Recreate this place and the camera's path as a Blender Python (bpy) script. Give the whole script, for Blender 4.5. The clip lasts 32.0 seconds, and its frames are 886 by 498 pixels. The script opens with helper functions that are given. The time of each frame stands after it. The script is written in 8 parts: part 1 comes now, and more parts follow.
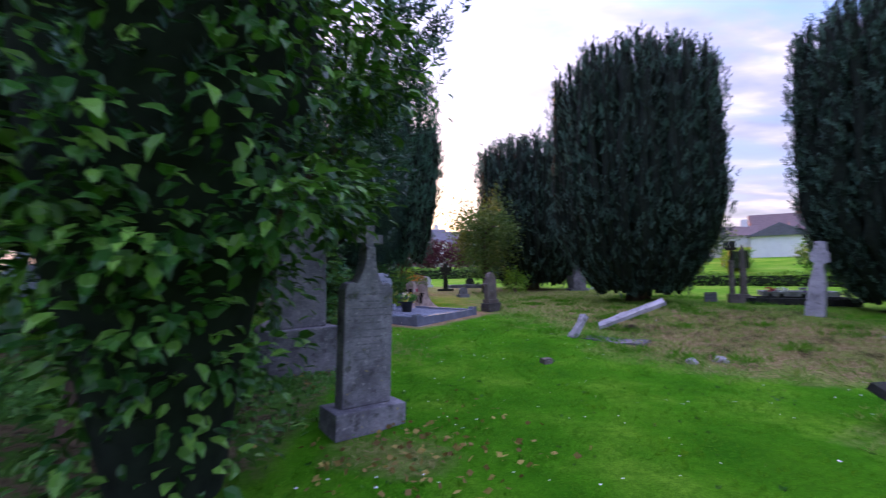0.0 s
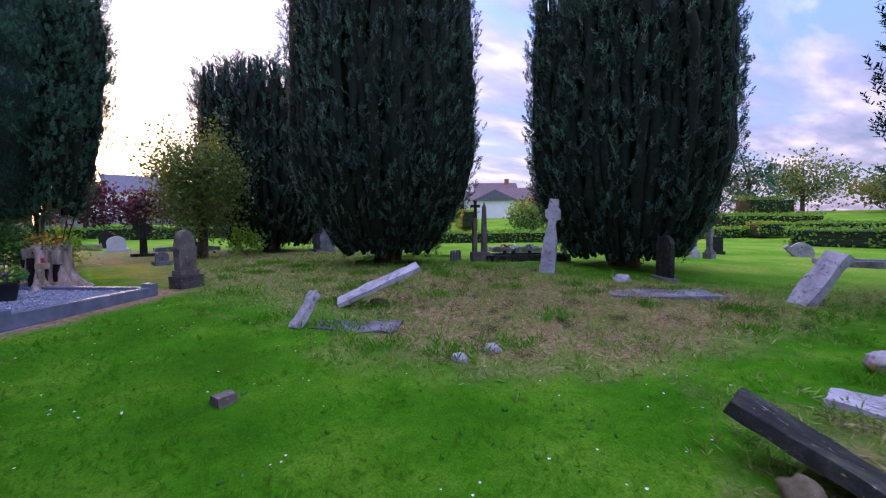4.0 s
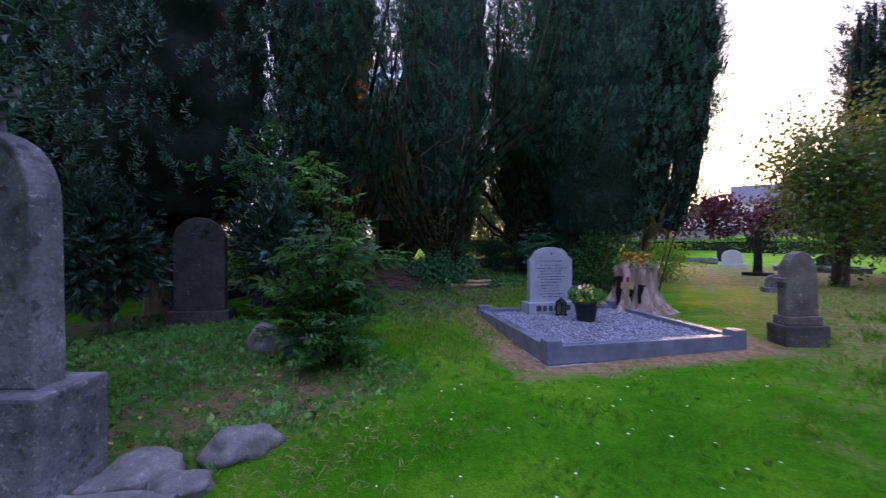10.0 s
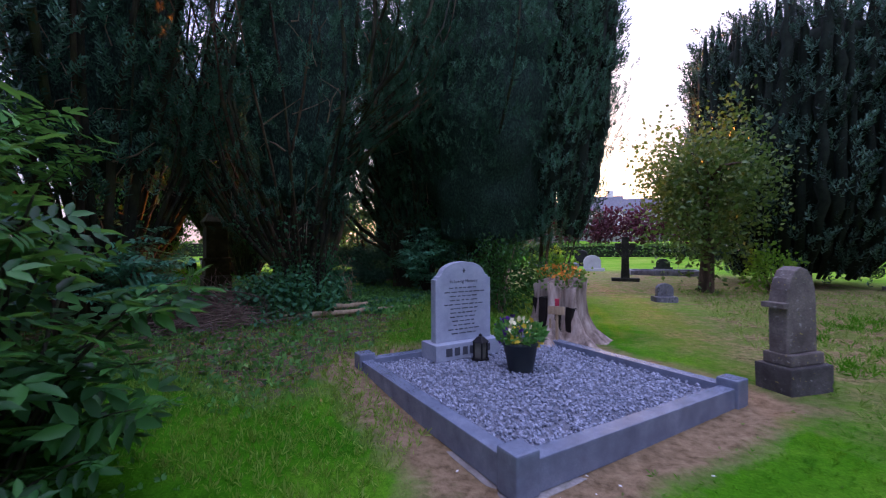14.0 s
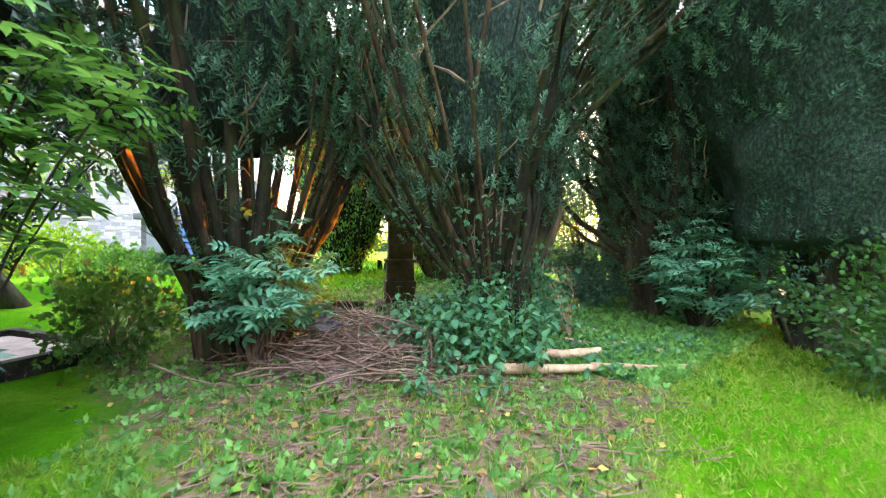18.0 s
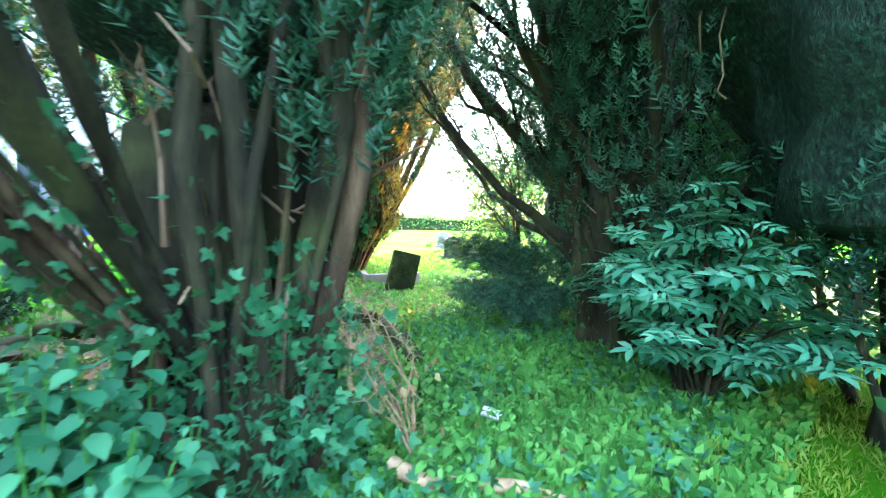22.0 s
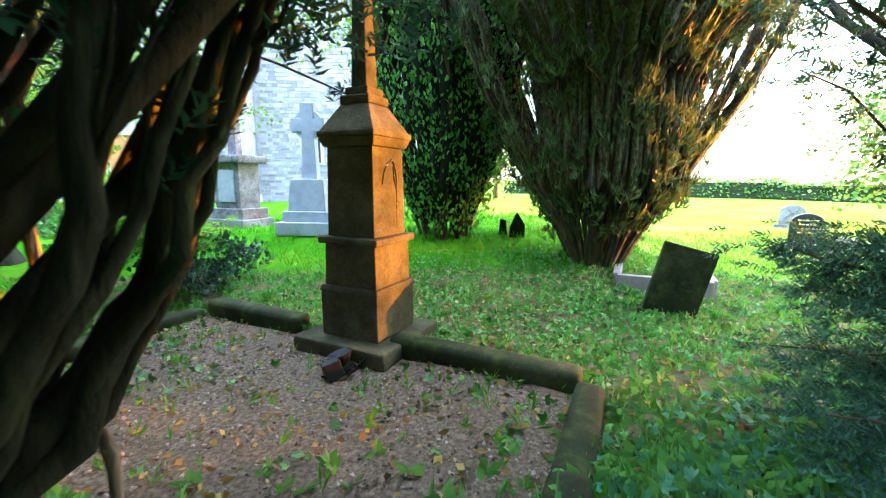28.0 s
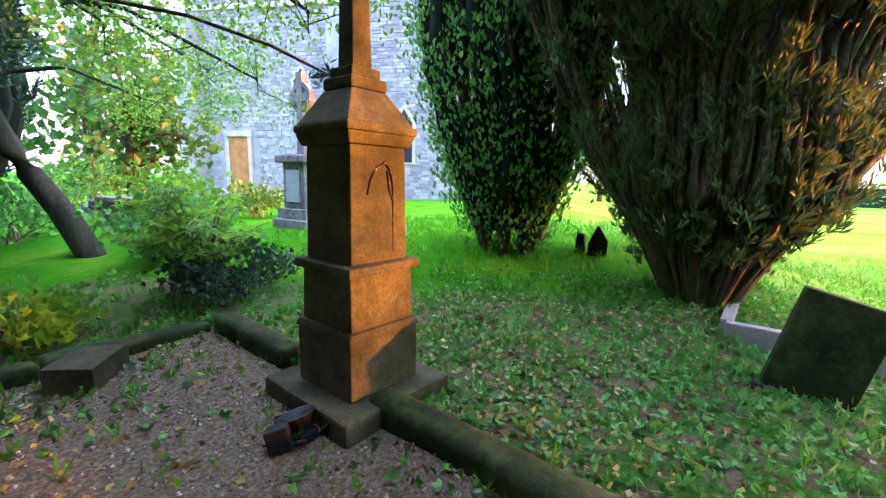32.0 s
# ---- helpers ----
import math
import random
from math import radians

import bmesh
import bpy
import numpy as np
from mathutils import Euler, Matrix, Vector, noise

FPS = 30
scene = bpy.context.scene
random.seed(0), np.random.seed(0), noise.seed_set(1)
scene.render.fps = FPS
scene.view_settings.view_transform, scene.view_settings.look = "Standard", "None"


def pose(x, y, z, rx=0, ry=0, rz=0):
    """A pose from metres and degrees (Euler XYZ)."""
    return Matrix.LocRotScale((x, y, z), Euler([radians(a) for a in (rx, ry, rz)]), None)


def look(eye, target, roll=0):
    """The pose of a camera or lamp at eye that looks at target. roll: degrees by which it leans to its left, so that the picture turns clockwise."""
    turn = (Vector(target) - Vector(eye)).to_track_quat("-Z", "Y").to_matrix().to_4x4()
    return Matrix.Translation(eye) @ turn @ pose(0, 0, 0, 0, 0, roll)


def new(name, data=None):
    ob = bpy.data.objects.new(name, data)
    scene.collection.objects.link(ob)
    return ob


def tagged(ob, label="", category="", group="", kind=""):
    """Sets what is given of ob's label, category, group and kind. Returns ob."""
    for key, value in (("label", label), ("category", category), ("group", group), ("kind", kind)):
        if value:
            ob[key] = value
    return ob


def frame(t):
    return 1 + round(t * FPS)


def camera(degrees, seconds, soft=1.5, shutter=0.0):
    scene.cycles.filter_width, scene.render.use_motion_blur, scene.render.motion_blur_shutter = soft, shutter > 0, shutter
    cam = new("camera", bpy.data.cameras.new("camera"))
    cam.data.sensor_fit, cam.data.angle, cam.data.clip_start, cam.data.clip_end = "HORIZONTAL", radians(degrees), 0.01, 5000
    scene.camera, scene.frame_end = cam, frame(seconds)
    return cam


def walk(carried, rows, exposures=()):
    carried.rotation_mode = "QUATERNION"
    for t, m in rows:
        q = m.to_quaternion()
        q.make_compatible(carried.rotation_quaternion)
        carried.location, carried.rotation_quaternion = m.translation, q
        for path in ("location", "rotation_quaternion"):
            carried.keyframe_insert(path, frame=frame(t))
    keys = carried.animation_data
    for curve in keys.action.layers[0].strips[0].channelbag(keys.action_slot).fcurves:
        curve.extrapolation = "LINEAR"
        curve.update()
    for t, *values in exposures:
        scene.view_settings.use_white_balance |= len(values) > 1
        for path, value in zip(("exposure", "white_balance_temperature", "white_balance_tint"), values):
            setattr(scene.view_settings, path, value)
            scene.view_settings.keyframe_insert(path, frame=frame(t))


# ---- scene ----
cam = camera(92.9, 32.0, soft=1.2, shutter=0.4)
ROWS = [
    (0, (-0.022, 0.048, 1.475), (0.003, 2.046, 1.573), -0.7),
    (0.5, (0.074, 0.37, 1.508), (0.477, 2.327, 1.578), -0.5),
    (1, (0.297, 0.677, 1.503), (0.939, 2.571, 1.535), -0.3),
    (1.5, (0.497, 0.989, 1.482), (1.326, 2.809, 1.474), -0.2),
    (2, (0.667, 1.315, 1.486), (1.665, 3.048, 1.44), -0.0),
    (2.5, (0.823, 1.665, 1.475), (1.887, 3.357, 1.403), -0.1),
    (4.5, (1.336, 2.96, 1.404), (2.426, 4.634, 1.288), -0.4),
    (5, (1.514, 3.307, 1.418), (2.597, 4.984, 1.293), -0.4),
    (5.5, (1.649, 3.681, 1.421), (2.72, 5.365, 1.291), -0.5),
    (6, (1.796, 4.016, 1.415), (2.814, 5.733, 1.286), -0.8),
    (6.5, (1.882, 4.277, 1.425), (2.661, 6.115, 1.305), -1.2),
    (7, (1.873, 4.482, 1.427), (2.381, 6.414, 1.331), -1.0),
    (7.5, (1.95, 4.74, 1.45), (2.119, 6.731, 1.366), -1.0),
    (8, (1.919, 4.946, 1.484), (1.735, 6.936, 1.411), -0.8),
    (8.5, (1.843, 5.142, 1.504), (1.399, 7.091, 1.444), -0.8),
    (9, (1.731, 5.3, 1.53), (1.019, 7.169, 1.474), -0.5),
    (9.5, (1.673, 5.402, 1.547), (0.601, 7.09, 1.498), -0.3),
    (10, (1.471, 5.453, 1.518), (0.171, 6.973, 1.475), -0.1),
    (10.5, (1.175, 5.514, 1.552), (-0.186, 6.98, 1.511), 0.4),
    (11, (0.966, 5.706, 1.551), (-0.406, 7.161, 1.509), 0.4),
    (11.5, (0.722, 5.956, 1.542), (-0.539, 7.507, 1.498), 0.3),
    (12, (0.49, 6.205, 1.536), (-0.502, 7.941, 1.499), 0.2),
    (12.5, (0.383, 6.487, 1.536), (-0.417, 8.32, 1.5), 0.0),
    (13, (0.307, 6.708, 1.546), (-0.453, 8.557, 1.516), -0.2),
    (13.5, (0.141, 6.96, 1.595), (-0.585, 8.824, 1.569), -0.2),
    (15.5, (-0.465, 8.108, 1.546), (-1.470, 9.837, 1.558), -0.3),
    (16, (-0.629, 8.403, 1.585), (-1.776, 10.041, 1.595), 0.0),
    (16.5, (-0.958, 8.693, 1.557), (-2.247, 10.222, 1.567), -0.0),
    (17, (-1.235, 9.022, 1.609), (-2.630, 10.455, 1.588), 0.5),
    (17.5, (-1.561, 9.293, 1.579), (-3.017, 10.663, 1.558), 0.6),
    (18, (-1.830, 9.557, 1.638), (-3.340, 10.868, 1.605), 0.5),
    (18.5, (-2.092, 9.907, 1.640), (-3.623, 11.194, 1.602), 0.5),
    (19, (-2.386, 10.225, 1.647), (-3.933, 11.491, 1.591), 0.5),
    (19.5, (-2.618, 10.544, 1.560), (-4.173, 11.802, 1.525), 0.4),
    (20, (-2.809, 10.956, 1.57), (-4.356, 12.223, 1.522), 0.3),
    (20.5, (-2.916, 11.322, 1.615), (-4.408, 12.651, 1.533), -0.5),
    (21, (-2.906, 11.722, 1.633), (-4.347, 13.106, 1.547), -0.5),
    (21.5, (-2.928, 12.095, 1.656), (-4.359, 13.489, 1.558), -0.3),
    (22, (-2.934, 12.473, 1.711), (-4.372, 13.855, 1.569), 0.5),
    (22.5, (-2.989, 12.879, 1.752), (-4.424, 14.263, 1.588), 0.4),
    (23, (-3.055, 13.154, 1.755), (-4.524, 14.5, 1.577), 0.9),
    (23.5, (-2.975, 13.444, 1.749), (-4.571, 14.631, 1.543), 0.2),
    (24, (-3.034, 13.641, 1.734), (-4.825, 14.5, 1.501), -0.3),
    (24.5, (-3.237, 13.79, 1.733), (-5.154, 14.295, 1.475), -0.2),
    (25, (-3.402, 13.923, 1.693), (-5.364, 14.195, 1.421), -0.3),
    (25.5, (-3.578, 13.963, 1.665), (-5.548, 14.155, 1.379), 0.0),
    (27.5, (-4.542, 14.301, 1.705), (-6.512, 14.446, 1.387), 0.2),
    (28, (-4.776, 14.425, 1.745), (-6.746, 14.56, 1.431), 0.3),
    (28.5, (-4.967, 14.618, 1.751), (-6.938, 14.742, 1.435), 0.3),
    (29, (-5.187, 14.791, 1.763), (-7.159, 14.899, 1.447), 0.3),
    (29.5, (-5.436, 14.833, 1.772), (-7.408, 14.915, 1.448), 0.6),
    (30, (-5.588, 14.91, 1.825), (-7.561, 14.933, 1.497), 0.8),
    (30.5, (-5.651, 14.966, 1.851), (-7.622, 14.904, 1.52), 0.8),
    (31, (-5.665, 14.989, 1.842), (-7.634, 14.849, 1.517), 0.9),
    (31.5, (-5.683, 15.007, 1.818), (-7.644, 14.772, 1.502), 0.9),
    (32, (-5.712, 15.029, 1.816), (-7.657, 14.693, 1.494), 1.2),
]
EXPOSURES = [  # seconds, stops, kelvin, tint
    (0.0, 0.55, 6050, 20), (7.0, 0.5, 6000, 23), (10.0, 0.62, 6050, 20), (13.5, 0.7, 6050, 20), (15.5, 0.90, 6450, 11), (16.0, 1.30, 6850, 8), (16.5, 2.15, 7700, 5), (17.5, 3.30, 8500, 3),
    (19.0, 3.45, 7350, -8), (21.0, 3.80, 6600, -18), (23.0, 4.15, 5950, -15), (25.5, 4.05, 5950, -13), (27.5, 3.55, 6200, -12), (28.0, 3.40, 6300, -14), (29.0, 2.90, 6200, -8), (30.0, 2.62, 6200, -4), (31.0, 2.68, 6100, -3), (32.0, 2.72, 6100, -3)]
walk(cam, [(t, look(eye, target, roll)) for t, eye, target, roll in ROWS], EXPOSURES)

# ---- world and sun ----
SUN_YAW, SUN_UP = 11.0, 5.6
sun_way = Vector((-math.sin(radians(SUN_YAW)) * math.cos(radians(SUN_UP)), math.cos(radians(SUN_YAW)) * math.cos(radians(SUN_UP)), math.sin(radians(SUN_UP))))
world = bpy.data.worlds.new("evening_sky")
scene.world = world
world.use_nodes = True
wt = world.node_tree
wt.nodes.clear()


def wnode(kind, **props):
    n = wt.nodes.new(kind)
    for k, v in props.items():
        n.inputs[k].default_value = v
    return n


def wmath(op, a, b=None):
    n = wt.nodes.new("ShaderNodeMath")
    n.operation = op
    for i, v in enumerate((a, b)):
        if v is None:
            continue
        if isinstance(v, (int, float)):
            n.inputs[i].default_value = v
        else:
            wt.links.new(v, n.inputs[i])
    return n.outputs[0]


def wramp(fac, stops):
    n = wt.nodes.new("ShaderNodeValToRGB")
    els = n.color_ramp.elements
    while len(els) < len(stops):
        els.new(0.5)
    for e, (p, c) in zip(els, stops):
        e.position, e.color = p, (*c, 1)
    wt.links.new(fac, n.inputs[0])
    return n.outputs[0]


def wmix(fac, a, b, mode="MIX"):
    n = wt.nodes.new("ShaderNodeMix")
    n.data_type, n.blend_type = "RGBA", mode
    for i, v in ((0, fac), (6, a), (7, b)):
        if isinstance(v, (int, float)):
            n.inputs[i].default_value = v
        elif isinstance(v, tuple):
            n.inputs[i].default_value = (*v, 1)
        else:
            wt.links.new(v, n.inputs[i])
    return n.outputs[2]


sky = wt.nodes.new("ShaderNodeTexSky")
sky.sky_type, sky.sun_disc = "NISHITA", False
sky.sun_elevation, sky.sun_rotation = radians(SUN_UP), radians(-SUN_YAW)
sky.air_density, sky.dust_density = 1.0, 1.5
coord = wt.nodes.new("ShaderNodeTexCoord")
sep = wt.nodes.new("ShaderNodeSeparateXYZ")
wt.links.new(coord.outputs["Generated"], sep.inputs[0])
height = wmath("MAXIMUM", sep.outputs[2], 0.0)
flat = wmath("ADD", height, 0.16)
comb = wt.nodes.new("ShaderNodeCombineXYZ")
wt.links.new(wmath("DIVIDE", sep.outputs[0], flat), comb.inputs[0])
wt.links.new(wmath("DIVIDE", sep.outputs[1], flat), comb.inputs[1])
turn_clouds = wt.nodes.new("ShaderNodeMapping")
turn_clouds.inputs["Rotation"].default_value = (0, 0, radians(35))
turn_clouds.inputs["Scale"].default_value = (0.7, 1.5, 1)
wt.links.new(comb.outputs[0], turn_clouds.inputs[0])
puffs = wnode("ShaderNodeTexNoise", Scale=1.3, Detail=7.0, Roughness=0.55, Distortion=0.5)
wt.links.new(turn_clouds.outputs[0], puffs.inputs["Vector"])
shade = wnode("ShaderNodeTexNoise", Scale=2.6, Detail=5.0, Roughness=0.5)
wt.links.new(turn_clouds.outputs[0], shade.inputs["Vector"])
toward = wt.nodes.new("ShaderNodeVectorMath")
toward.operation = "DOT_PRODUCT"
toward.inputs[1].default_value = sun_way
wt.links.new(coord.outputs["Generated"], toward.inputs[0])
near_sun = wmath("POWER", wmath("MAXIMUM", toward.outputs["Value"], 0.0), 8.0)
closer_sun = wmath("POWER", wmath("MAXIMUM", toward.outputs["Value"], 0.0), 85.0)
blue = wramp(height, [(0.0, (0.62, 0.47, 0.62)), (0.10, (0.42, 0.46, 0.86)), (0.4, (0.20, 0.36, 0.88)), (1.0, (0.56, 0.64, 1.02))])
cloud = wramp(shade.outputs["Fac"], [(0.34, (0.24, 0.25, 0.50)), (0.5, (0.46, 0.41, 0.68)), (0.66, (0.98, 0.82, 1.0))])
cover = wramp(puffs.outputs["Fac"], [(0.40, (0, 0, 0)), (0.54, (1, 1, 1))])
air = wmix(cover, blue, cloud)
air = wmix(wmath("MULTIPLY", near_sun, 0.42), air, (1.05, 0.84, 0.98))
air = wmix(closer_sun, air, (2.4, 1.85, 1.8))
air = wmix(0.12, air, sky.outputs[0], "ADD")
back = wnode("ShaderNodeBackground")
wt.links.new(wmath("MULTIPLY_ADD", wmath("POWER", height, 2.2), 2.25), back.inputs["Strength"])  # an overcast sky is brightest overhead
back.inputs["Strength"].links[0].from_node.inputs[2].default_value = 0.6
wt.links.new(air, back.inputs["Color"])
wout = wt.nodes.new("ShaderNodeOutputWorld")
wt.links.new(back.outputs[0], wout.inputs["Surface"])

sun = new("low_sun", bpy.data.lights.new("low_sun", "SUN"))
sun.data.energy, sun.data.angle, sun.data.color = 5.0, radians(0.6), (1.0, 0.27, 0.03)
sun.matrix_world = look((0, 0, 30), Vector((0, 0, 30)) - sun_way)

# ---- materials ----


class Nodes:
    """A principled material with short ways to add noise, ramps and bump."""

    def __init__(self, name, rough=0.8, metal=0.0, spec=0.3):
        self.mat = bpy.data.materials.new(name)
        self.mat.use_nodes = True
        self.t = self.mat.node_tree
        self.bsdf = self.t.nodes["Principled BSDF"]
        self.bsdf.inputs["Roughness"].default_value = rough
        self.bsdf.inputs["Metallic"].default_value = metal
        self.bsdf.inputs["Specular IOR Level"].default_value = spec
        self.pos = self.t.nodes.new("ShaderNodeTexCoord").outputs["Object"]

    def geo(self, what="Random Per Island"):
        return self.t.nodes.new("ShaderNodeNewGeometry").outputs[what]

    def info(self):
        return self.t.nodes.new("ShaderNodeObjectInfo").outputs["Random"]

    def attr(self, name):
        n = self.t.nodes.new("ShaderNodeAttribute")
        n.attribute_name = name
        return n.outputs["Fac"]

    def place(self):
        return self.geo("Position")

    def noise(self, scale, detail=4.0, rough=0.55, vec=None, stretch=None, distort=0.0):
        n = self.t.nodes.new("ShaderNodeTexNoise")
        n.inputs["Scale"].default_value, n.inputs["Detail"].default_value = scale, detail
        n.inputs["Roughness"].default_value, n.inputs["Distortion"].default_value = rough, distort
        v = vec if vec is not None else self.pos
        if stretch:
            m = self.t.nodes.new("ShaderNodeMapping")
            m.inputs["Scale"].default_value = stretch
            self.t.links.new(v, m.inputs[0])
            v = m.outputs[0]
        self.t.links.new(v, n.inputs["Vector"])
        return n.outputs["Fac"]

    def ramp(self, fac, stops):
        n = self.t.nodes.new("ShaderNodeValToRGB")
        els = n.color_ramp.elements
        while len(els) < len(stops):
            els.new(0.5)
        for e, (p, c) in zip(els, stops):
            e.position, e.color = p, ((*c, 1) if isinstance(c, tuple) else (c, c, c, 1))
        self.t.links.new(fac, n.inputs[0])
        return n.outputs[0]

    def mix(self, fac, a, b, mode="MIX"):
        n = self.t.nodes.new("ShaderNodeMix")
        n.data_type, n.blend_type = "RGBA", mode
        for i, v in ((0, fac), (6, a), (7, b)):
            if isinstance(v, (int, float)):
                n.inputs[i].default_value = v
            elif isinstance(v, tuple):
                n.inputs[i].default_value = (*v, 1)
            else:
                self.t.links.new(v, n.inputs[i])
        return n.outputs[2]

    def colour(self, c):
        if isinstance(c, tuple):
            self.bsdf.inputs["Base Color"].default_value = (*c, 1)
        else:
            self.t.links.new(c, self.bsdf.inputs["Base Color"])
        return self

    def bump(self, fac, strength=0.4, distance=0.02):
        b = self.t.nodes.new("ShaderNodeBump")
        b.inputs["Strength"].default_value, b.inputs["Distance"].default_value = strength, distance
        self.t.links.new(fac, b.inputs["Height"])
        self.t.links.new(b.outputs[0], self.bsdf.inputs["Normal"])
        return self

    def leafy(self, share=0.35, tint=(0.3, 0.5, 0.08)):
        """Light shines through: a translucent share in the leaf's colour."""
        tr = self.t.nodes.new("ShaderNodeBsdfTranslucent")
        col = self.bsdf.inputs["Base Color"]
        if col.links:
            src = col.links[0].from_socket
            self.t.links.new(self.mix(0.4, src, tint), tr.inputs[0])
        else:
            tr.inputs[0].default_value = (*tint, 1)
        m = self.t.nodes.new("ShaderNodeMixShader")
        m.inputs[0].default_value = share
        self.t.links.new(self.bsdf.outputs[0], m.inputs[1])
        self.t.links.new(tr.outputs[0], m.inputs[2])
        self.t.links.new(m.outputs[0], self.t.nodes["Material Output"].inputs["Surface"])
        return self


def leaf_material(name, dark, mid, light, rough=0.55, share=0.3, tint=(0.25, 0.45, 0.06), patch=0.6):
    n = Nodes(name, rough, spec=0.1 if rough >= 0.6 else 0.3)
    c = n.ramp(n.geo(), [(0.0, dark), (0.55, mid), (1.0, light)])
    c = n.mix(n.ramp(n.noise(patch, 3.0, vec=n.place()), [(0.35, 0.0), (0.7, 0.6)]), c, dark)
    n.colour(c)
    return n.leafy(share, tint).mat


def stone_material(name, dark, mid, light, lichen=0.0, moss=0.0, scale=1.0, rough=0.85):
    n = Nodes(name, rough, spec=0.14 if rough > 0.6 else 0.4)
    c = n.ramp(n.noise(3.0 * scale, 6.0, 0.65), [(0.3, dark), (0.5, mid), (0.72, light)])
    c = n.mix(n.ramp(n.noise(60 * scale, 3.0), [(0.35, 0.0), (0.65, 0.45)]), c, dark)
    if lichen:
        c = n.mix(n.ramp(n.noise(26.0 * scale, 5.0, 0.62, distort=0.4), [(0.64 - 0.09 * lichen, 0.0), (0.74 - 0.08 * lichen, 0.6)]), c, (0.46, 0.46, 0.44))
        c = n.mix(n.ramp(n.noise(30.0 * scale, 3.0), [(0.68, 0.0), (0.72, 0.6)]), c, (0.42, 0.36, 0.10))
    if lichen > 0.5:
        c = n.mix(n.ramp(n.noise(10.0 * scale, 6.0, 0.7, distort=0.15), [(0.56, 0.0), (0.64, 0.65)]), c, (0.035, 0.035, 0.04))
    if moss:
        c = n.mix(n.ramp(n.noise(5.0 * scale, 6.0, 0.7), [(0.62 - 0.25 * moss, 0.0), (0.8 - 0.2 * moss, 0.8)]), c, (0.06, 0.09, 0.025))
    n.colour(c)
    return n.bump(n.noise(45 * scale, 5.0, 0.7), 0.35, 0.012).mat


def bark_material(name, dark, mid, light, moss=0.3):
    n = Nodes(name, 0.9)
    c = n.ramp(n.noise(9.0, 6.0, 0.65, stretch=(1, 1, 0.18)), [(0.3, dark), (0.5, mid), (0.75, light)])
    c = n.mix(n.ramp(n.info(), [(0.0, 0.55), (0.6, 0.0)]), c, dark)
    if moss:
        c = n.mix(n.ramp(n.noise(2.2, 4.0), [(0.5, 0.0), (0.7, moss)]), c, (0.08, 0.10, 0.03))
    n.colour(c)
    return n.bump(n.noise(22.0, 5.0, 0.7, stretch=(1, 1, 0.12)), 0.8, 0.03).mat


def plain(name, c, rough=0.6, vary=0.2, metal=0.0, scale=8.0):
    n = Nodes(name, rough, metal)
    d = tuple(v * (1 - vary) for v in c)
    l = tuple(min(1, v * (1 + vary)) for v in c)
    n.colour(n.ramp(n.noise(scale, 5.0), [(0.3, d), (0.7, l)]))
    return n.bump(n.noise(scale * 6, 3.0), 0.15, 0.004).mat


yew_leaf = leaf_material("yew_needles", (0.013, 0.033, 0.024), (0.046, 0.105, 0.075), (0.15, 0.28, 0.205), 0.45, 0.12, (0.08, 0.16, 0.04))
yew_leaf_wood = leaf_material("yew_needles_blue_green", (0.02, 0.07, 0.045), (0.056, 0.155, 0.10), (0.13, 0.285, 0.19), 0.5, 0.3, (0.10, 0.22, 0.06))
yew_leaf_fan = leaf_material("yew_needles_brown_green", (0.045, 0.085, 0.032), (0.13, 0.21, 0.085), (0.28, 0.37, 0.15), 0.55, 0.25, (0.14, 0.18, 0.04))
# Near-black: the shade inside crowns and ivy is put into this colour.
yew_shade_core = plain("yew_inside_shade", (0.010, 0.017, 0.010), 0.95, 0.5, scale=9.0)


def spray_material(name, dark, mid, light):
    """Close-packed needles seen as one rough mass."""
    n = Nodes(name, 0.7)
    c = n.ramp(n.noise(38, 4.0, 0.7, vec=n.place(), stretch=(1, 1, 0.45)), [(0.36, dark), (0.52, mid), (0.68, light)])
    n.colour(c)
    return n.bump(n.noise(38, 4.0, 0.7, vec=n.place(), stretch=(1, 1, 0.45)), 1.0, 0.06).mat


# Dark green inner mass; shade within the crown is part of its colour.
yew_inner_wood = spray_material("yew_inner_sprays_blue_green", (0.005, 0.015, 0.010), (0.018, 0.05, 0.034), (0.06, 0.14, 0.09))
yew_inner_fan = spray_material("yew_inner_sprays_brown", (0.02, 0.024, 0.01), (0.10, 0.11, 0.045), (0.22, 0.22, 0.10))
yew_bark = bark_material("yew_bark", (0.016, 0.012, 0.008), (0.085, 0.055, 0.036), (0.25, 0.17, 0.11), 0.5)
# Mossy bark, darker than the plain one: the wood's shade is in its colour.
mossy_shade_bark = bark_material("mossy_shaded_yew_bark", (0.012, 0.012, 0.008), (0.034, 0.033, 0.019), (0.09, 0.083, 0.048), 0.6)
pale_bark = bark_material("pale_bark", (0.10, 0.07, 0.045), (0.25, 0.175, 0.12), (0.40, 0.30, 0.22), 0.2)
elder_leaf = leaf_material("elder_leaves", (0.011, 0.042, 0.015), (0.03, 0.115, 0.03), (0.075, 0.24, 0.052), 0.45, 0.35, (0.25, 0.5, 0.05))
blue_leaf = leaf_material("shaded_elder_leaves", (0.05, 0.195, 0.115), (0.125, 0.375, 0.23), (0.235, 0.52, 0.335), 0.4, 0.3, (0.2, 0.45, 0.08))
ivy_leaf = leaf_material("ivy_leaves", (0.010, 0.045, 0.010), (0.045, 0.17, 0.026), (0.24, 0.50, 0.08), 0.3, 0.2, (0.2, 0.4, 0.03))
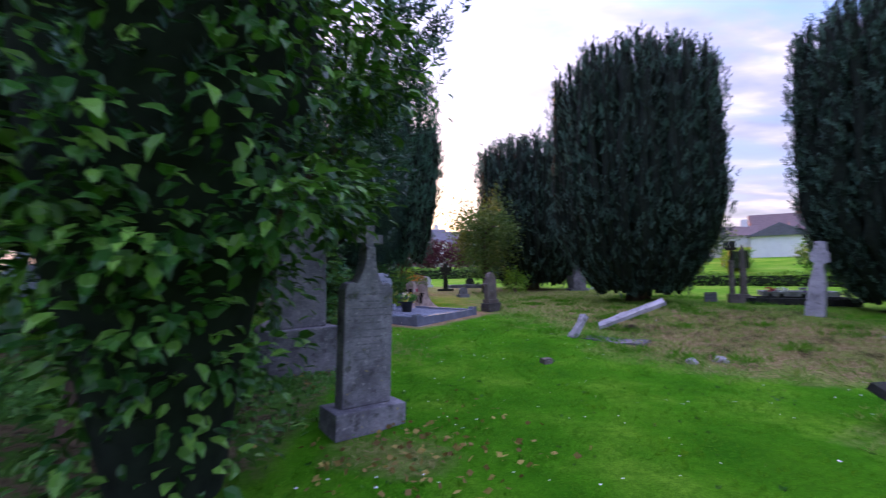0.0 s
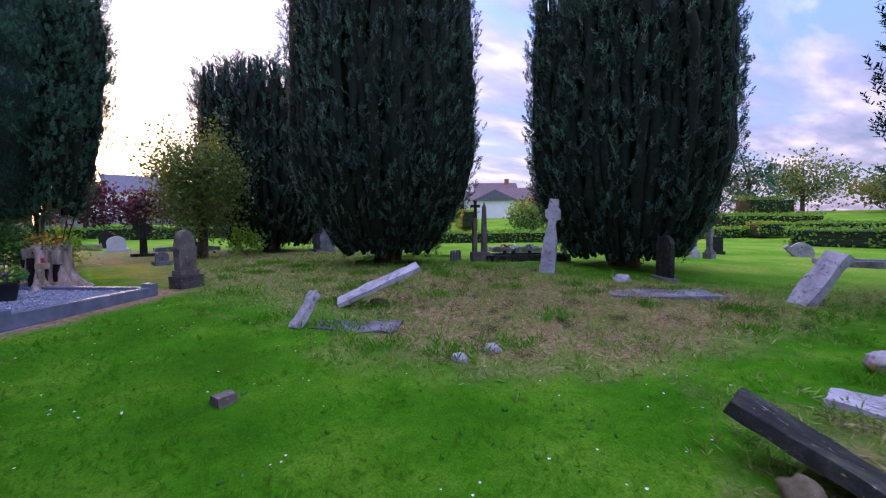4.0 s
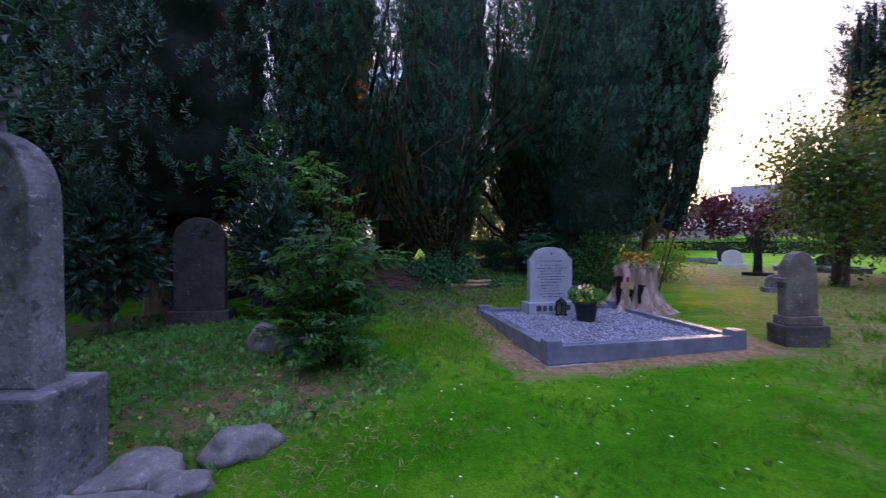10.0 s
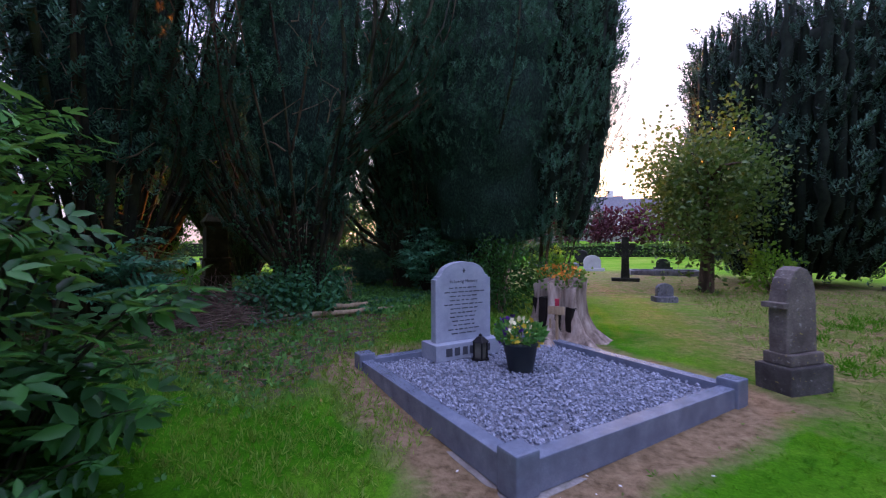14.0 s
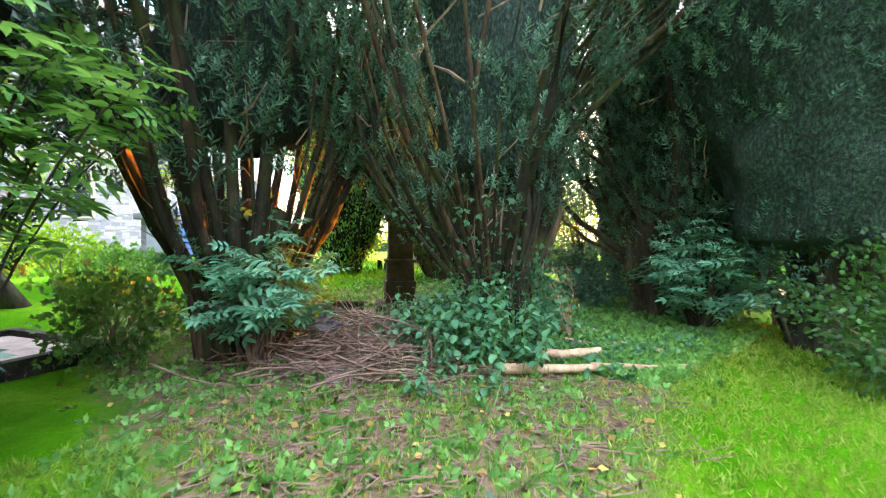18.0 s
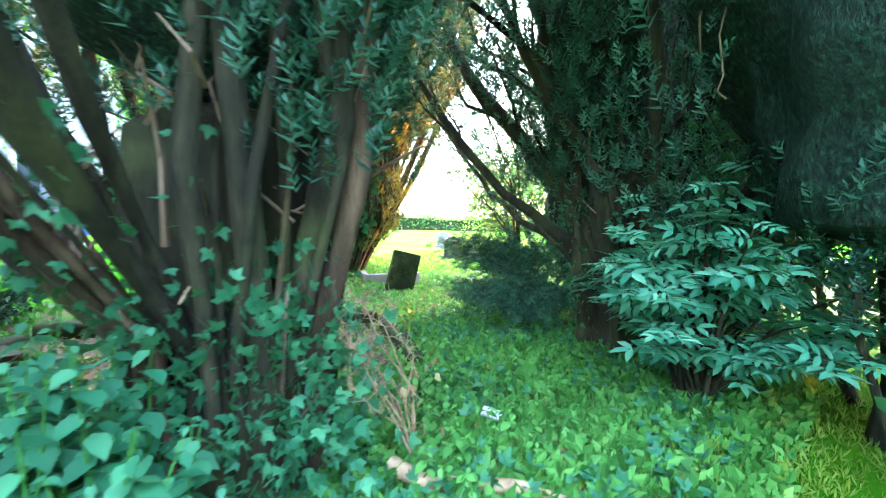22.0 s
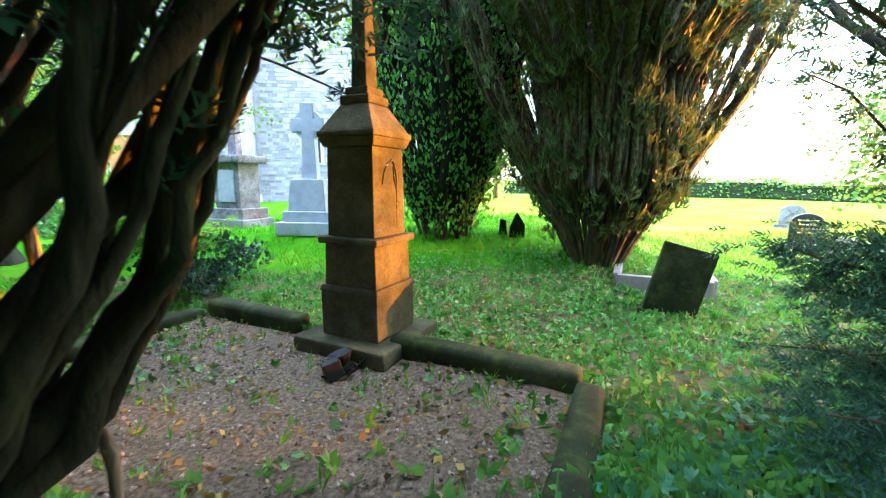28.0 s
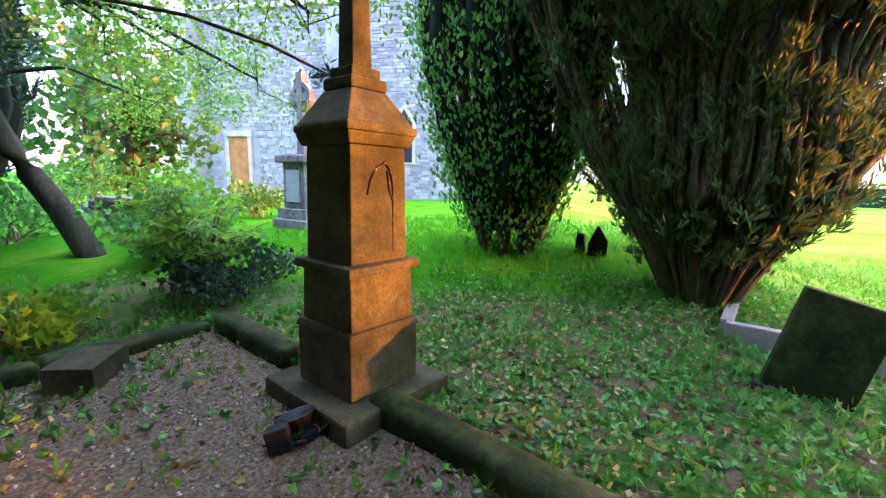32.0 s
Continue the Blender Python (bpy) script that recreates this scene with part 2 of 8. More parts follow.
nettle_leaf = leaf_material("nettle_leaves", (0.03, 0.12, 0.06), (0.06, 0.22, 0.11), (0.11, 0.32, 0.15), 0.55, 0.3)
weed_leaf = leaf_material("weed_leaves", (0.05, 0.17, 0.035), (0.12, 0.34, 0.075), (0.22, 0.50, 0.12), 0.5, 0.35)
bright_leaf = leaf_material("sycamore_leaves", (0.05, 0.15, 0.015), (0.12, 0.30, 0.03), (0.26, 0.46, 0.06), 0.5, 0.5, (0.45, 0.7, 0.06))
holly_leaf = leaf_material("young_tree_leaves", (0.04, 0.085, 0.02), (0.10, 0.16, 0.035), (0.22, 0.28, 0.07), 0.4, 0.3)
copper_leaf = leaf_material("copper_leaves", (0.04, 0.010, 0.018), (0.09, 0.022, 0.035), (0.16, 0.045, 0.06), 0.5, 0.2, (0.35, 0.04, 0.08))
hedge_leaf = leaf_material("hedge_leaves", (0.045, 0.11, 0.02), (0.11, 0.23, 0.04), (0.21, 0.34, 0.07), 0.5, 0.25)
far_leaf = leaf_material("far_tree_leaves", (0.07, 0.11, 0.035), (0.14, 0.20, 0.065), (0.25, 0.30, 0.11), 0.6, 0.25)
grass_blade = leaf_material("grass_blades", (0.03, 0.14, 0.004), (0.055, 0.22, 0.006), (0.12, 0.31, 0.018), 0.6, 0.5, (0.2, 0.5, 0.03), patch=0.15)
track_blade = leaf_material("sparse_grass_blades", (0.11, 0.23, 0.03), (0.20, 0.33, 0.05), (0.34, 0.44, 0.11), 0.6, 0.45, (0.35, 0.5, 0.06), patch=0.3)
long_grass = leaf_material("long_grass_blades", (0.11, 0.22, 0.025), (0.24, 0.34, 0.07), (0.42, 0.44, 0.16), 0.6, 0.35)
thatch = leaf_material("dead_thatch", (0.03, 0.026, 0.014), (0.075, 0.062, 0.032), (0.15, 0.12, 0.06), 0.85, 0.1)
straw = leaf_material("cut_straw", (0.15, 0.11, 0.05), (0.33, 0.25, 0.125), (0.52, 0.42, 0.24), 0.8, 0.15)
litter = leaf_material("fallen_leaves", (0.12, 0.08, 0.03), (0.30, 0.22, 0.07), (0.50, 0.42, 0.12), 0.7, 0.2, (0.4, 0.3, 0.05))
stick_bark = bark_material("dead_stick", (0.09, 0.06, 0.045), (0.23, 0.16, 0.12), (0.36, 0.27, 0.2), 0.1)
cut_wood = bark_material("cut_log", (0.22, 0.15, 0.09), (0.42, 0.31, 0.19), (0.58, 0.46, 0.31), 0.05)
grey_stone = stone_material("grey_headstone", (0.07, 0.07, 0.08), (0.19, 0.19, 0.21), (0.35, 0.345, 0.37), 0.55, 0.15)
lichen_stone = stone_material("lichened_stone", (0.17, 0.17, 0.185), (0.37, 0.365, 0.39), (0.55, 0.54, 0.57), 0.7, 0.05)
brown_stone = stone_material("brown_sandstone", (0.07, 0.06, 0.055), (0.16, 0.14, 0.125), (0.28, 0.245, 0.215), 0.4, 0.15)
dark_stone = stone_material("dark_slate_stone", (0.012, 0.013, 0.011), (0.028, 0.030, 0.026), (0.075, 0.072, 0.066), 0.15, 0.3)
pillar_stone = stone_material("mossy_dark_sandstone", (0.014, 0.016, 0.008), (0.062, 0.060, 0.032), (0.135, 0.12, 0.068), 0.0, 0.2)
kerb_moss = stone_material("mossy_kerb_stone", (0.008, 0.013, 0.005), (0.024, 0.034, 0.012), (0.075, 0.078, 0.038), 0.0, 0.5)
moss_stone = stone_material("mossy_sandstone", (0.06, 0.05, 0.03), (0.16, 0.135, 0.085), (0.27, 0.23, 0.15), 0.0, 0.38)
new_granite = stone_material("blue_grey_granite", (0.25, 0.28, 0.34), (0.33, 0.37, 0.44), (0.42, 0.46, 0.53), 0.0, 0.0, 2.0, 0.45)
kerb_granite = stone_material("kerb_granite", (0.11, 0.13, 0.18), (0.155, 0.185, 0.25), (0.22, 0.25, 0.32), 0.0, 0.0, 2.0, 0.2)
lettering = plain("dark_lettering", (0.06, 0.065, 0.08), 0.6)
concrete = stone_material("old_concrete", (0.16, 0.15, 0.14), (0.30, 0.28, 0.26), (0.42, 0.40, 0.37), 0.1, 0.1)

# ---- building helpers ----
rng = np.random.default_rng(7)


def ease(u):
    u = np.clip(u, 0.0, 1.0)
    return u * u * (3 - 2 * u)


def ground_z(x, y):
    """The lie of the land: a gentle rise to the wood, the church mound and the fields beyond."""
    x, y = np.asarray(x, float), np.asarray(y, float)
    z = 0.08 + 0.27 * ease((y - 1) / 14) + 0.16 * (ease((-x - 1) / 3) - 0.6 * ease((-x - 5) / 2.5)) + 0.5 * ease((-x - 8) / 5) * (1 - 1.25 * ease((y - 16.5) / 5))
    z = z + 0.14 * np.exp(-((x - 8.5) ** 2 + (y - 10) ** 2) / 9)
    far = np.hypot(x, y - 10)
    return z + 2.6 * ease((far - 26) / 45) * ease((x + 14) / 10)


def gz(x, y):
    return float(ground_z(x, y))


def mesh_of(name, verts, faces, smooth=False):
    """A mesh from arrays; all faces have as many corners."""
    verts, faces = np.asarray(verts, np.float32), np.asarray(faces, np.int32)
    me = bpy.data.meshes.new(name)
    k = faces.shape[1]
    me.vertices.add(len(verts))
    me.vertices.foreach_set("co", verts.ravel())
    me.loops.add(faces.size)
    me.loops.foreach_set("vertex_index", faces.ravel())
    me.polygons.add(len(faces))
    me.polygons.foreach_set("loop_start", np.arange(0, faces.size, k, dtype=np.int32))
    me.polygons.foreach_set("use_smooth", np.full(len(faces), smooth))
    me.update(calc_edges=True)
    return me


def solid(name, verts, faces, mat, parent=None, label="", smooth=False):
    me = mesh_of(name, verts, faces, smooth)
    me.materials.append(mat)
    ob = new(name, me)
    if parent:
        ob.parent = parent
    return tagged(ob, label)


def thing(name, x, y, z, label, category, rz=0.0, group="", kind="", rx=0.0, ry=0.0):
    ob = new(name)
    ob.matrix_world = pose(x, y, z, rx, ry, rz)
    return tagged(ob, label, category, group, kind)


def part(name, bm, mat, parent, label="", smooth=False):
    me = bpy.data.meshes.new(name)
    bm.to_mesh(me)
    bm.free()
    me.materials.append(mat)
    if smooth:
        me.polygons.foreach_set("use_smooth", np.full(len(me.polygons), True))
    ob = new(name, me)
    ob.parent = parent
    return tagged(ob, label)


def block(sx, sy, sz, at=(0, 0, 0), bevel=0.01, taper=1.0, rough=0.0, cuts=0, seed=0):
    """A box on its base centre, with worn edges; taper: the top's size against the base's."""
    bm = bmesh.new()
    bmesh.ops.create_cube(bm, size=1.0)
    for v in bm.verts:
        k = taper if v.co.z > 0 else 1.0
        v.co = Vector((v.co.x * sx * k, v.co.y * sy * k, (v.co.z + 0.5) * sz))
    if cuts:
        bmesh.ops.subdivide_edges(bm, edges=bm.edges[:], cuts=cuts, use_grid_fill=True)
    if bevel and not cuts:
        bmesh.ops.bevel(bm, geom=bm.edges[:], offset=bevel, segments=2, affect="EDGES", profile=0.6)
    if rough:
        for v in bm.verts:
            v.co += noise.noise_vector(v.co * 3.1 + Vector((seed, seed * 2.3, 0))) * rough
            v.co += noise.noise_vector(v.co * 11 + Vector((seed, 0, seed))) * rough * 0.35
    for v in bm.verts:
        v.co += Vector(at)
    return bm


def prism(outline, depth, bevel=0.008):
    """An upright slab: an outline in x and z, centred on y."""
    bm = bmesh.new()
    front = [bm.verts.new((x, -depth / 2, z)) for x, z in outline]
    back = [bm.verts.new((x, depth / 2, z)) for x, z in outline]
    bm.faces.new(front)
    bm.faces.new(back[::-1])
    for i in range(len(outline)):
        j = (i + 1) % len(outline)
        bm.faces.new((front[j], front[i], back[i], back[j]))
    bmesh.ops.recalc_face_normals(bm, faces=bm.faces[:])
    if bevel:
        rim = [e for e in bm.edges if abs(e.verts[0].co.y - e.verts[1].co.y) < 1e-6]
        bmesh.ops.bevel(bm, geom=rim, offset=bevel, segments=2, affect="EDGES", profile=0.5)
    return bm


def lathe(profile, sides=24):
    """A turned shape from (radius, height) pairs."""
    a = np.linspace(0, 2 * np.pi, sides, endpoint=False)
    p = np.array(profile)
    v = np.stack([np.outer(p[:, 0], np.cos(a)), np.outer(p[:, 0], np.sin(a)), np.outer(p[:, 1], np.ones(sides))], -1).reshape(-1, 3)
    f = [(i * sides + j, i * sides + (j + 1) % sides, (i + 1) * sides + (j + 1) % sides, (i + 1) * sides + j) for i in range(len(p) - 1) for j in range(sides)]
    return v, np.array(f)


def tube(path, radii, sides=6):
    """A tapered round limb along a line of points."""
    p = np.asarray(path, float)
    d = np.gradient(p, axis=0)
    d /= np.linalg.norm(d, axis=1, keepdims=True) + 1e-9
    ref = np.where(np.abs(d[:, 2:3]) > 0.9, [[1.0, 0, 0]], [[0, 0, 1.0]])
    u = np.cross(d, ref)
    u /= np.linalg.norm(u, axis=1, keepdims=True) + 1e-9
    w = np.cross(d, u)
    a = np.linspace(0, 2 * np.pi, sides, endpoint=False)
    r = np.asarray(radii, float)[:, None, None]
    v = p[:, None] + r * (np.cos(a)[None, :, None] * u[:, None] + np.sin(a)[None, :, None] * w[:, None])
    n = len(p)
    i, j = np.meshgrid(np.arange(n - 1), np.arange(sides), indexing="ij")
    k = (j + 1) % sides
    f = np.stack([i * sides + j, i * sides + k, (i + 1) * sides + k, (i + 1) * sides + j], -1).reshape(-1, 4)
    cap = np.array([[(n - 1) * sides + 0, (n - 1) * sides + 1, (n - 1) * sides + sides // 2, (n - 1) * sides + sides // 2 + 1]])
    return v.reshape(-1, 3), np.concatenate([f, cap])


def join(shapes):
    vs, fs, n = [], [], 0
    for v, f in shapes:
        vs.append(v)
        fs.append(np.asarray(f) + n)
        n += len(v)
    return np.concatenate(vs), np.concatenate(fs)


def scatter(shape, at, axis, size, roll=None, facing=None):
    """Copies of a small shape, its z along axis, joined in one pair of arrays."""
    v, f = shape
    n = len(at)
    axis = axis / (np.linalg.norm(axis, axis=1, keepdims=True) + 1e-9)
    ref = rng.normal(size=(n, 3)) if facing is None else facing
    u = np.cross(ref, axis)
    u /= np.linalg.norm(u, axis=1, keepdims=True) + 1e-9
    w = np.cross(axis, u)
    basis = np.stack([u, w, axis], -1)
    out = np.einsum("nij,mj->nmi", basis, v) * np.asarray(size).reshape(-1, 1, 1) + at[:, None]
    faces = (f[None] + (np.arange(n) * len(v))[:, None, None]).reshape(-1, f.shape[1])
    return out.reshape(-1, 3), faces


def blades(count, length, width, spread, seed, droop=0.0):
    """A tuft of narrow leaves that rise from one point."""
    r = np.random.default_rng(seed)
    vs, fs = [], []
    for i in range(count):
        a, t = r.uniform(0, 2 * np.pi), r.uniform(0.15, 1.0) * spread
        ln, s = length * r.uniform(0.6, 1.1), r.uniform(0, 0.25) * length
        d = np.array([np.sin(t) * np.cos(a), np.sin(t) * np.sin(a), np.cos(t)])
        side = np.cross(d, r.normal(size=3))
        side /= np.linalg.norm(side)
        b = np.array([0, 0, s])
        tip = b + d * ln - np.array([0, 0, droop * ln])
        mid = b + d * ln * 0.55
        vs += [b, mid + side * width / 2, tip, mid - side * width / 2]
        fs.append([4 * i, 4 * i + 1, 4 * i + 2, 4 * i + 3])
    return np.array(vs), np.array(fs)


def leaflet(at, way, length, width, fold=0.12):
    """One pointed leaf of two halves, folded along its rib; lies in x and z with its face to y."""
    way = np.asarray(way, float) / np.linalg.norm(way)
    side = np.cross((0, 1.0, 0), way)
    side /= np.linalg.norm(side)
    at = np.asarray(at, float)
    rib = at + way * length * 0.5 + np.array([0, -fold * width, 0])
    tip = at + way * length + np.array([0, -0.1 * length, 0])
    v = np.array([at, at + way * length * 0.42 + side * width / 2, tip, rib, at + way * length * 0.42 - side * width / 2])
    return v, np.array([[0, 1, 2, 3], [0, 3, 2, 4]])


def oval(at, way, length, width, droop=0.12):
    """A broad leaf with a rounded blade, folded a little along its rib."""
    way = np.asarray(way, float) / np.linalg.norm(way)
    side = np.cross((0, 1.0, 0), way)
    side /= np.linalg.norm(side)
    at = np.asarray(at, float)
    rib = [at + way * length * u - np.array([0, 0.06 * length + droop * length * (u - 0.4) ** 2, 0]) * (0 < u < 1) - np.array([0, droop * length, 0]) * (u == 1) for u in (0, 0.3, 0.65, 1)]
    edge = [[at + way * length * u + s * side * width / 2 * k - np.array([0, -0.03 * length + droop * length * max(0, u - 0.4) ** 2, 0]) for u, k in ((0.26, 0.92), (0.62, 0.86))] for s in (1, -1)]
    v = np.array(rib + edge[0] + edge[1])
    return v, np.array([[0, 4, 1], [4, 5, 1], [5, 2, 1], [5, 3, 2], [0, 1, 6], [1, 2, 6], [2, 7, 6], [2, 3, 7]])


def needle(z, turn, rise, length, width=0.015):
    """One flat needle that leaves its twig at a height and heading."""
    d = np.array([math.cos(turn), math.sin(turn), rise])
    d *= length / np.linalg.norm(d)
    side = np.array([-math.sin(turn), math.cos(turn), 0.3]) * width / 2
    a = np.array([0, 0, z])
    return np.array([a, a + d * 0.55 + side, a + d, a + d * 0.55 - side]), np.array([[0, 1, 2, 3]])


elder_spray = join([oval((0, 0, 0.62), (0, 0, 1), 0.5, 0.2)] + [oval((0, 0, 0.02 + 0.3 * i), (s, 0, 0.45), 0.46, 0.18) for i in range(2) for s in (1, -1)] + [oval((0, 0, 0.58), (s, 0, 0.6), 0.48, 0.19) for s in (1, -1)])
broad_leaf = leaflet((0, 0, 0), (0, 0, 1), 1.0, 0.72)
lobed_leaf = join([leaflet((0, 0, 0), (0, 0, 1), 1.0, 0.55), leaflet((0, 0, 0.1), (0.9, 0, 0.7), 0.7, 0.42), leaflet((0, 0, 0.1), (-0.9, 0, 0.7), 0.7, 0.42)])
yew_tuft = blades(7, 0.17, 0.034, 0.7, 3)


def plume(count, length, reach, width, seed, rise=0.9):
    """An upright yew shoot: a wavering twig with needles wound about it, all one piece."""
    r = np.random.default_rng(seed)
    u = np.linspace(0, 1, count + 1)
    rib = np.stack([0.05 * length * np.sin(4 * u + seed), 0.05 * length * np.cos(3 * u), length * u], -1)
    vs, fs = list(rib), []
    for i in range(count):
        a = 2.4 * i + r.uniform(-0.3, 0.3)
        d = np.array([math.cos(a), math.sin(a), rise + 0.9 * u[i]])
        d *= reach * (1.05 - 0.4 * u[i]) * r.uniform(0.8, 1.2) / np.linalg.norm(d)
        side = np.array([-math.sin(a), math.cos(a), 0.0]) * width
        fs.append([i, len(vs), len(vs) + 1, i + 1])
        vs += [rib[i] + d * 0.5 + side, rib[i] + d]
    return np.array(vs), np.array(fs)


yew_plume = plume(10, 0.2, 0.1, 0.024, 3)
yew_rosette = plume(11, 0.12, 0.062, 0.016, 5, 0.55)
yew_fine = blades(9, 0.15, 0.021, 0.85, 4)
grass_tuft = blades(4, 1.0, 0.13, 0.75, 5)
straw_tuft = blades(6, 1.0, 0.03, 1.3, 6)
ivy_shape = oval((0, 0, 0), (0, 0, 1), 1.0, 0.56, 0.3)
nettle_shape = oval((0, 0, 0), (0, 0, 1), 1.0, 0.66, 0.2)
weed_tuft = join([leaflet((0, 0, 0.25 * i), (s, 0, 0.8), 0.6, 0.32) for i in range(2) for s in (1, -1)])


def yew_paths(r, cols, R, H, base_r, full, ragged, fork=0.0):
    """The lines of the upright limbs of a many-stemmed yew: an outer ring, and two inner ones that stand taller."""
    out = []
    for share, ring in ((0.56, 0.97), (0.28, 0.72), (0.16, 0.4)):
        count = max(3, int(cols * share))
        for i in range(count):
            rho = R * ring * r.uniform(0.93, 1.05)
            a = 2 * np.pi * (i + r.uniform(-0.3, 0.3)) / count + ring * 9
            top = H * (1 - 0.11 * ring ** 4) + r.uniform(-ragged, ragged)
            u = np.linspace(0, 1, 12)
            grow = 1 - (1 - np.clip((u - fork) / (full - fork), 0, 1)) ** 1.7
            rad = base_r * ring + (rho - base_r * ring) * grow - 0.05 * R * np.clip(u - 0.6, 0, 1)
            bend = 0.08 * np.sin(u * r.uniform(3, 7) + r.uniform(0, 6)) * u
            p = np.stack([rad * np.cos(a + bend * 0.4), rad * np.sin(a + bend * 0.4), u * top], -1)
            p[:, :2] += r.normal(0, 0.03, (12, 2)) * u[:, None]
            out.append((p, ring, a))
    return out


def along(p, u):
    return np.stack([np.interp(u, np.linspace(0, 1, 12), p[:, k]) for k in range(3)], -1)


def yew(name, x, y, R, H, seed, cols=84, per=150, leaf=None, tuft=None, bare=0.05, stems=0, base_r=0.7, full=0.42, ragged=0.3, thick=0.2, label="", stem_r=0.07, lean=(0, 0), size=1.0, shy=None, twigs=0, ivy=0, body=0.74, inside=None, heart=0.0, clump=8, plume=0.05, fork=0.0, curl=0.12, wood=None, bole=0.0):
    """An upright yew: limbs that fan out from the base, each a column of dense upright sprays."""
    r = np.random.default_rng(seed)
    tree = thing(name, x, y, gz(x, y) - 0.05, label, "tree", group="upright yews of the graveyard")
    paths = yew_paths(r, cols, R, H, base_r, full, ragged, fork)
    at, axis, columns = [], [], []
    for p, ring, a in paths:
        if shy:
            turn_a = (math.degrees(math.atan2(p[-1, 1], p[-1, 0])) - shy[0]) % 360
            if turn_a < shy[1] - shy[0]:
                far_out = np.hypot(p[:, 0], p[:, 1]) + 1e-6
                most = shy[2] + np.clip(p[:, 2] - 2.6, 0, 9) * 1.4
                p[:, :2] *= np.minimum(1, most / far_out)[:, None]
        p[:, 0] += lean[0] * p[:, 2]
        p[:, 1] += lean[1] * p[:, 2]
        low = bare if ring > 0.9 else max(bare, 0.5)
        low = low * r.uniform(0.8, 1.25)
        wide = thick * r.uniform(0.8, 1.2) * (1.0 if ring > 0.9 else 1.2)

        def girth(u):
            return wide * np.clip(0.45 + (u - low) * 4.0, 0.3, 1) * np.clip((1.02 - u) / 0.16, 0.12, 1) ** 0.7

        if body:
            u = np.linspace(low, 1, 20)
            q = along(p, u) + r.normal(0, 0.1 * wide, (20, 3)) * [1, 1, 0.3]
            v, f = tube(q, girth(u) * body * (1 + 0.15 * np.sin(u * H * 5 + seed + a * 7)) * r.uniform(0.7, 1.15, 20), 5)
            columns.append((v, f))
        n = int(per * (1 if ring > 0.9 else 0.42))
        m = max(4, n // clump)
        u = np.repeat(low + (1 - low) * r.uniform(0, 1, m) ** (0.92 if ring > 0.9 else 0.5), clump)
        n = len(u)
        q = along(p, u)
        ang = np.repeat(a + (r.uniform(-2.0, 2.0, m) if ring > 0.9 else r.uniform(-3.14, 3.14, m)), clump)
        out = np.stack([np.cos(ang), np.sin(ang), np.zeros(n)], -1)
        reach = girth(u) * np.repeat(r.uniform(0.6, 1.15, m), clump)
        at.append(q + out * reach[:, None] - [0, 0, 0.05] + r.normal(0, plume, (n, 3)) * [1, 1, 1.5])
        axis.append(out * 0.5 + np.array([0, 0, 1.0]) + r.normal(0, 0.22, (n, 3)))
    at, axis = np.concatenate(at), np.concatenate(axis)
    v, f = scatter(tuft or yew_tuft, at, axis, r.uniform(0.7, 1.25, len(at)) * size)
    solid("crown", v, f, leaf or yew_leaf, tree)
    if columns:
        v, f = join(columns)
        solid("inner_sprays", v, f, inside or yew_shade_core, tree, "dense inner sprays darkened for shade", True)["kind"] = "stuff"
    # A solid dark mass takes the place of shade inside the crown.
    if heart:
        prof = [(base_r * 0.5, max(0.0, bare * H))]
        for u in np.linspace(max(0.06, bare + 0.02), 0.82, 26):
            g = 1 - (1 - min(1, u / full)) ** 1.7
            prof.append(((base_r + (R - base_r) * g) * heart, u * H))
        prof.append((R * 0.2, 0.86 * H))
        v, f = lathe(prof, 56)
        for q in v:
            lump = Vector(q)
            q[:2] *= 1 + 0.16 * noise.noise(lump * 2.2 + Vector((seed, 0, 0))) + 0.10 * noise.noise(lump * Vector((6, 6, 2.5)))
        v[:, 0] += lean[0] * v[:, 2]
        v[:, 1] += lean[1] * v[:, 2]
        solid("inner_mass", v, f, inside or yew_shade_core, tree, "solid inner mass darkened for shade", True)
    if not stems:
        v, f = tube([(0, 0, -0.1), (0.03, 0, 0.5), (0.05, 0.03, 1.2), (0.02, 0.05, 2.2)], [0.42, 0.36, 0.33, 0.2], 10)
        solid("trunk", v, f, yew_bark, tree, smooth=True)
    if bole:
        a = np.linspace(0, 2 * np.pi, 36, endpoint=False)
        rings = []
        for z, k in ((-0.15, 1.15), (0.1, 1.0), (0.45, 0.88), (0.9, 0.92), (1.3, 1.05), (1.6, 1.0), (1.75, 0.5)):
            rad = bole * k * (1 + 0.16 * np.sin(7 * a + seed + 0.5 * z) + 0.09 * np.sin(13 * a - 0.8 * z) + r.normal(0, 0.025, 36))
            rings.append(np.stack([rad * np.cos(a) + lean[0] * z, rad * np.sin(a) + lean[1] * z, np.full(36, z)], -1))
        k = np.array([(i * 36 + j, i * 36 + (j + 1) % 36, (i + 1) * 36 + (j + 1) % 36, (i + 1) * 36 + j) for i in range(6) for j in range(36)])
        solid("bole", np.concatenate(rings), k, (wood or [yew_bark])[0], tree, "fused ridged trunk base", True)
    step = max(1, len(paths) // max(1, stems))
    ivy_at, ivy_out = [], []
    for p, ring, a in (paths[::step][:stems] if stems else []):
        k = 9
        rr = stem_r * r.uniform(0.35, 1.25) * (1.9 if r.uniform() < 0.22 else 1.0)
        q = p[:k].copy()
        q[0, 2] -= 0.15
        w = np.linspace(0, 1, k)[:, None]
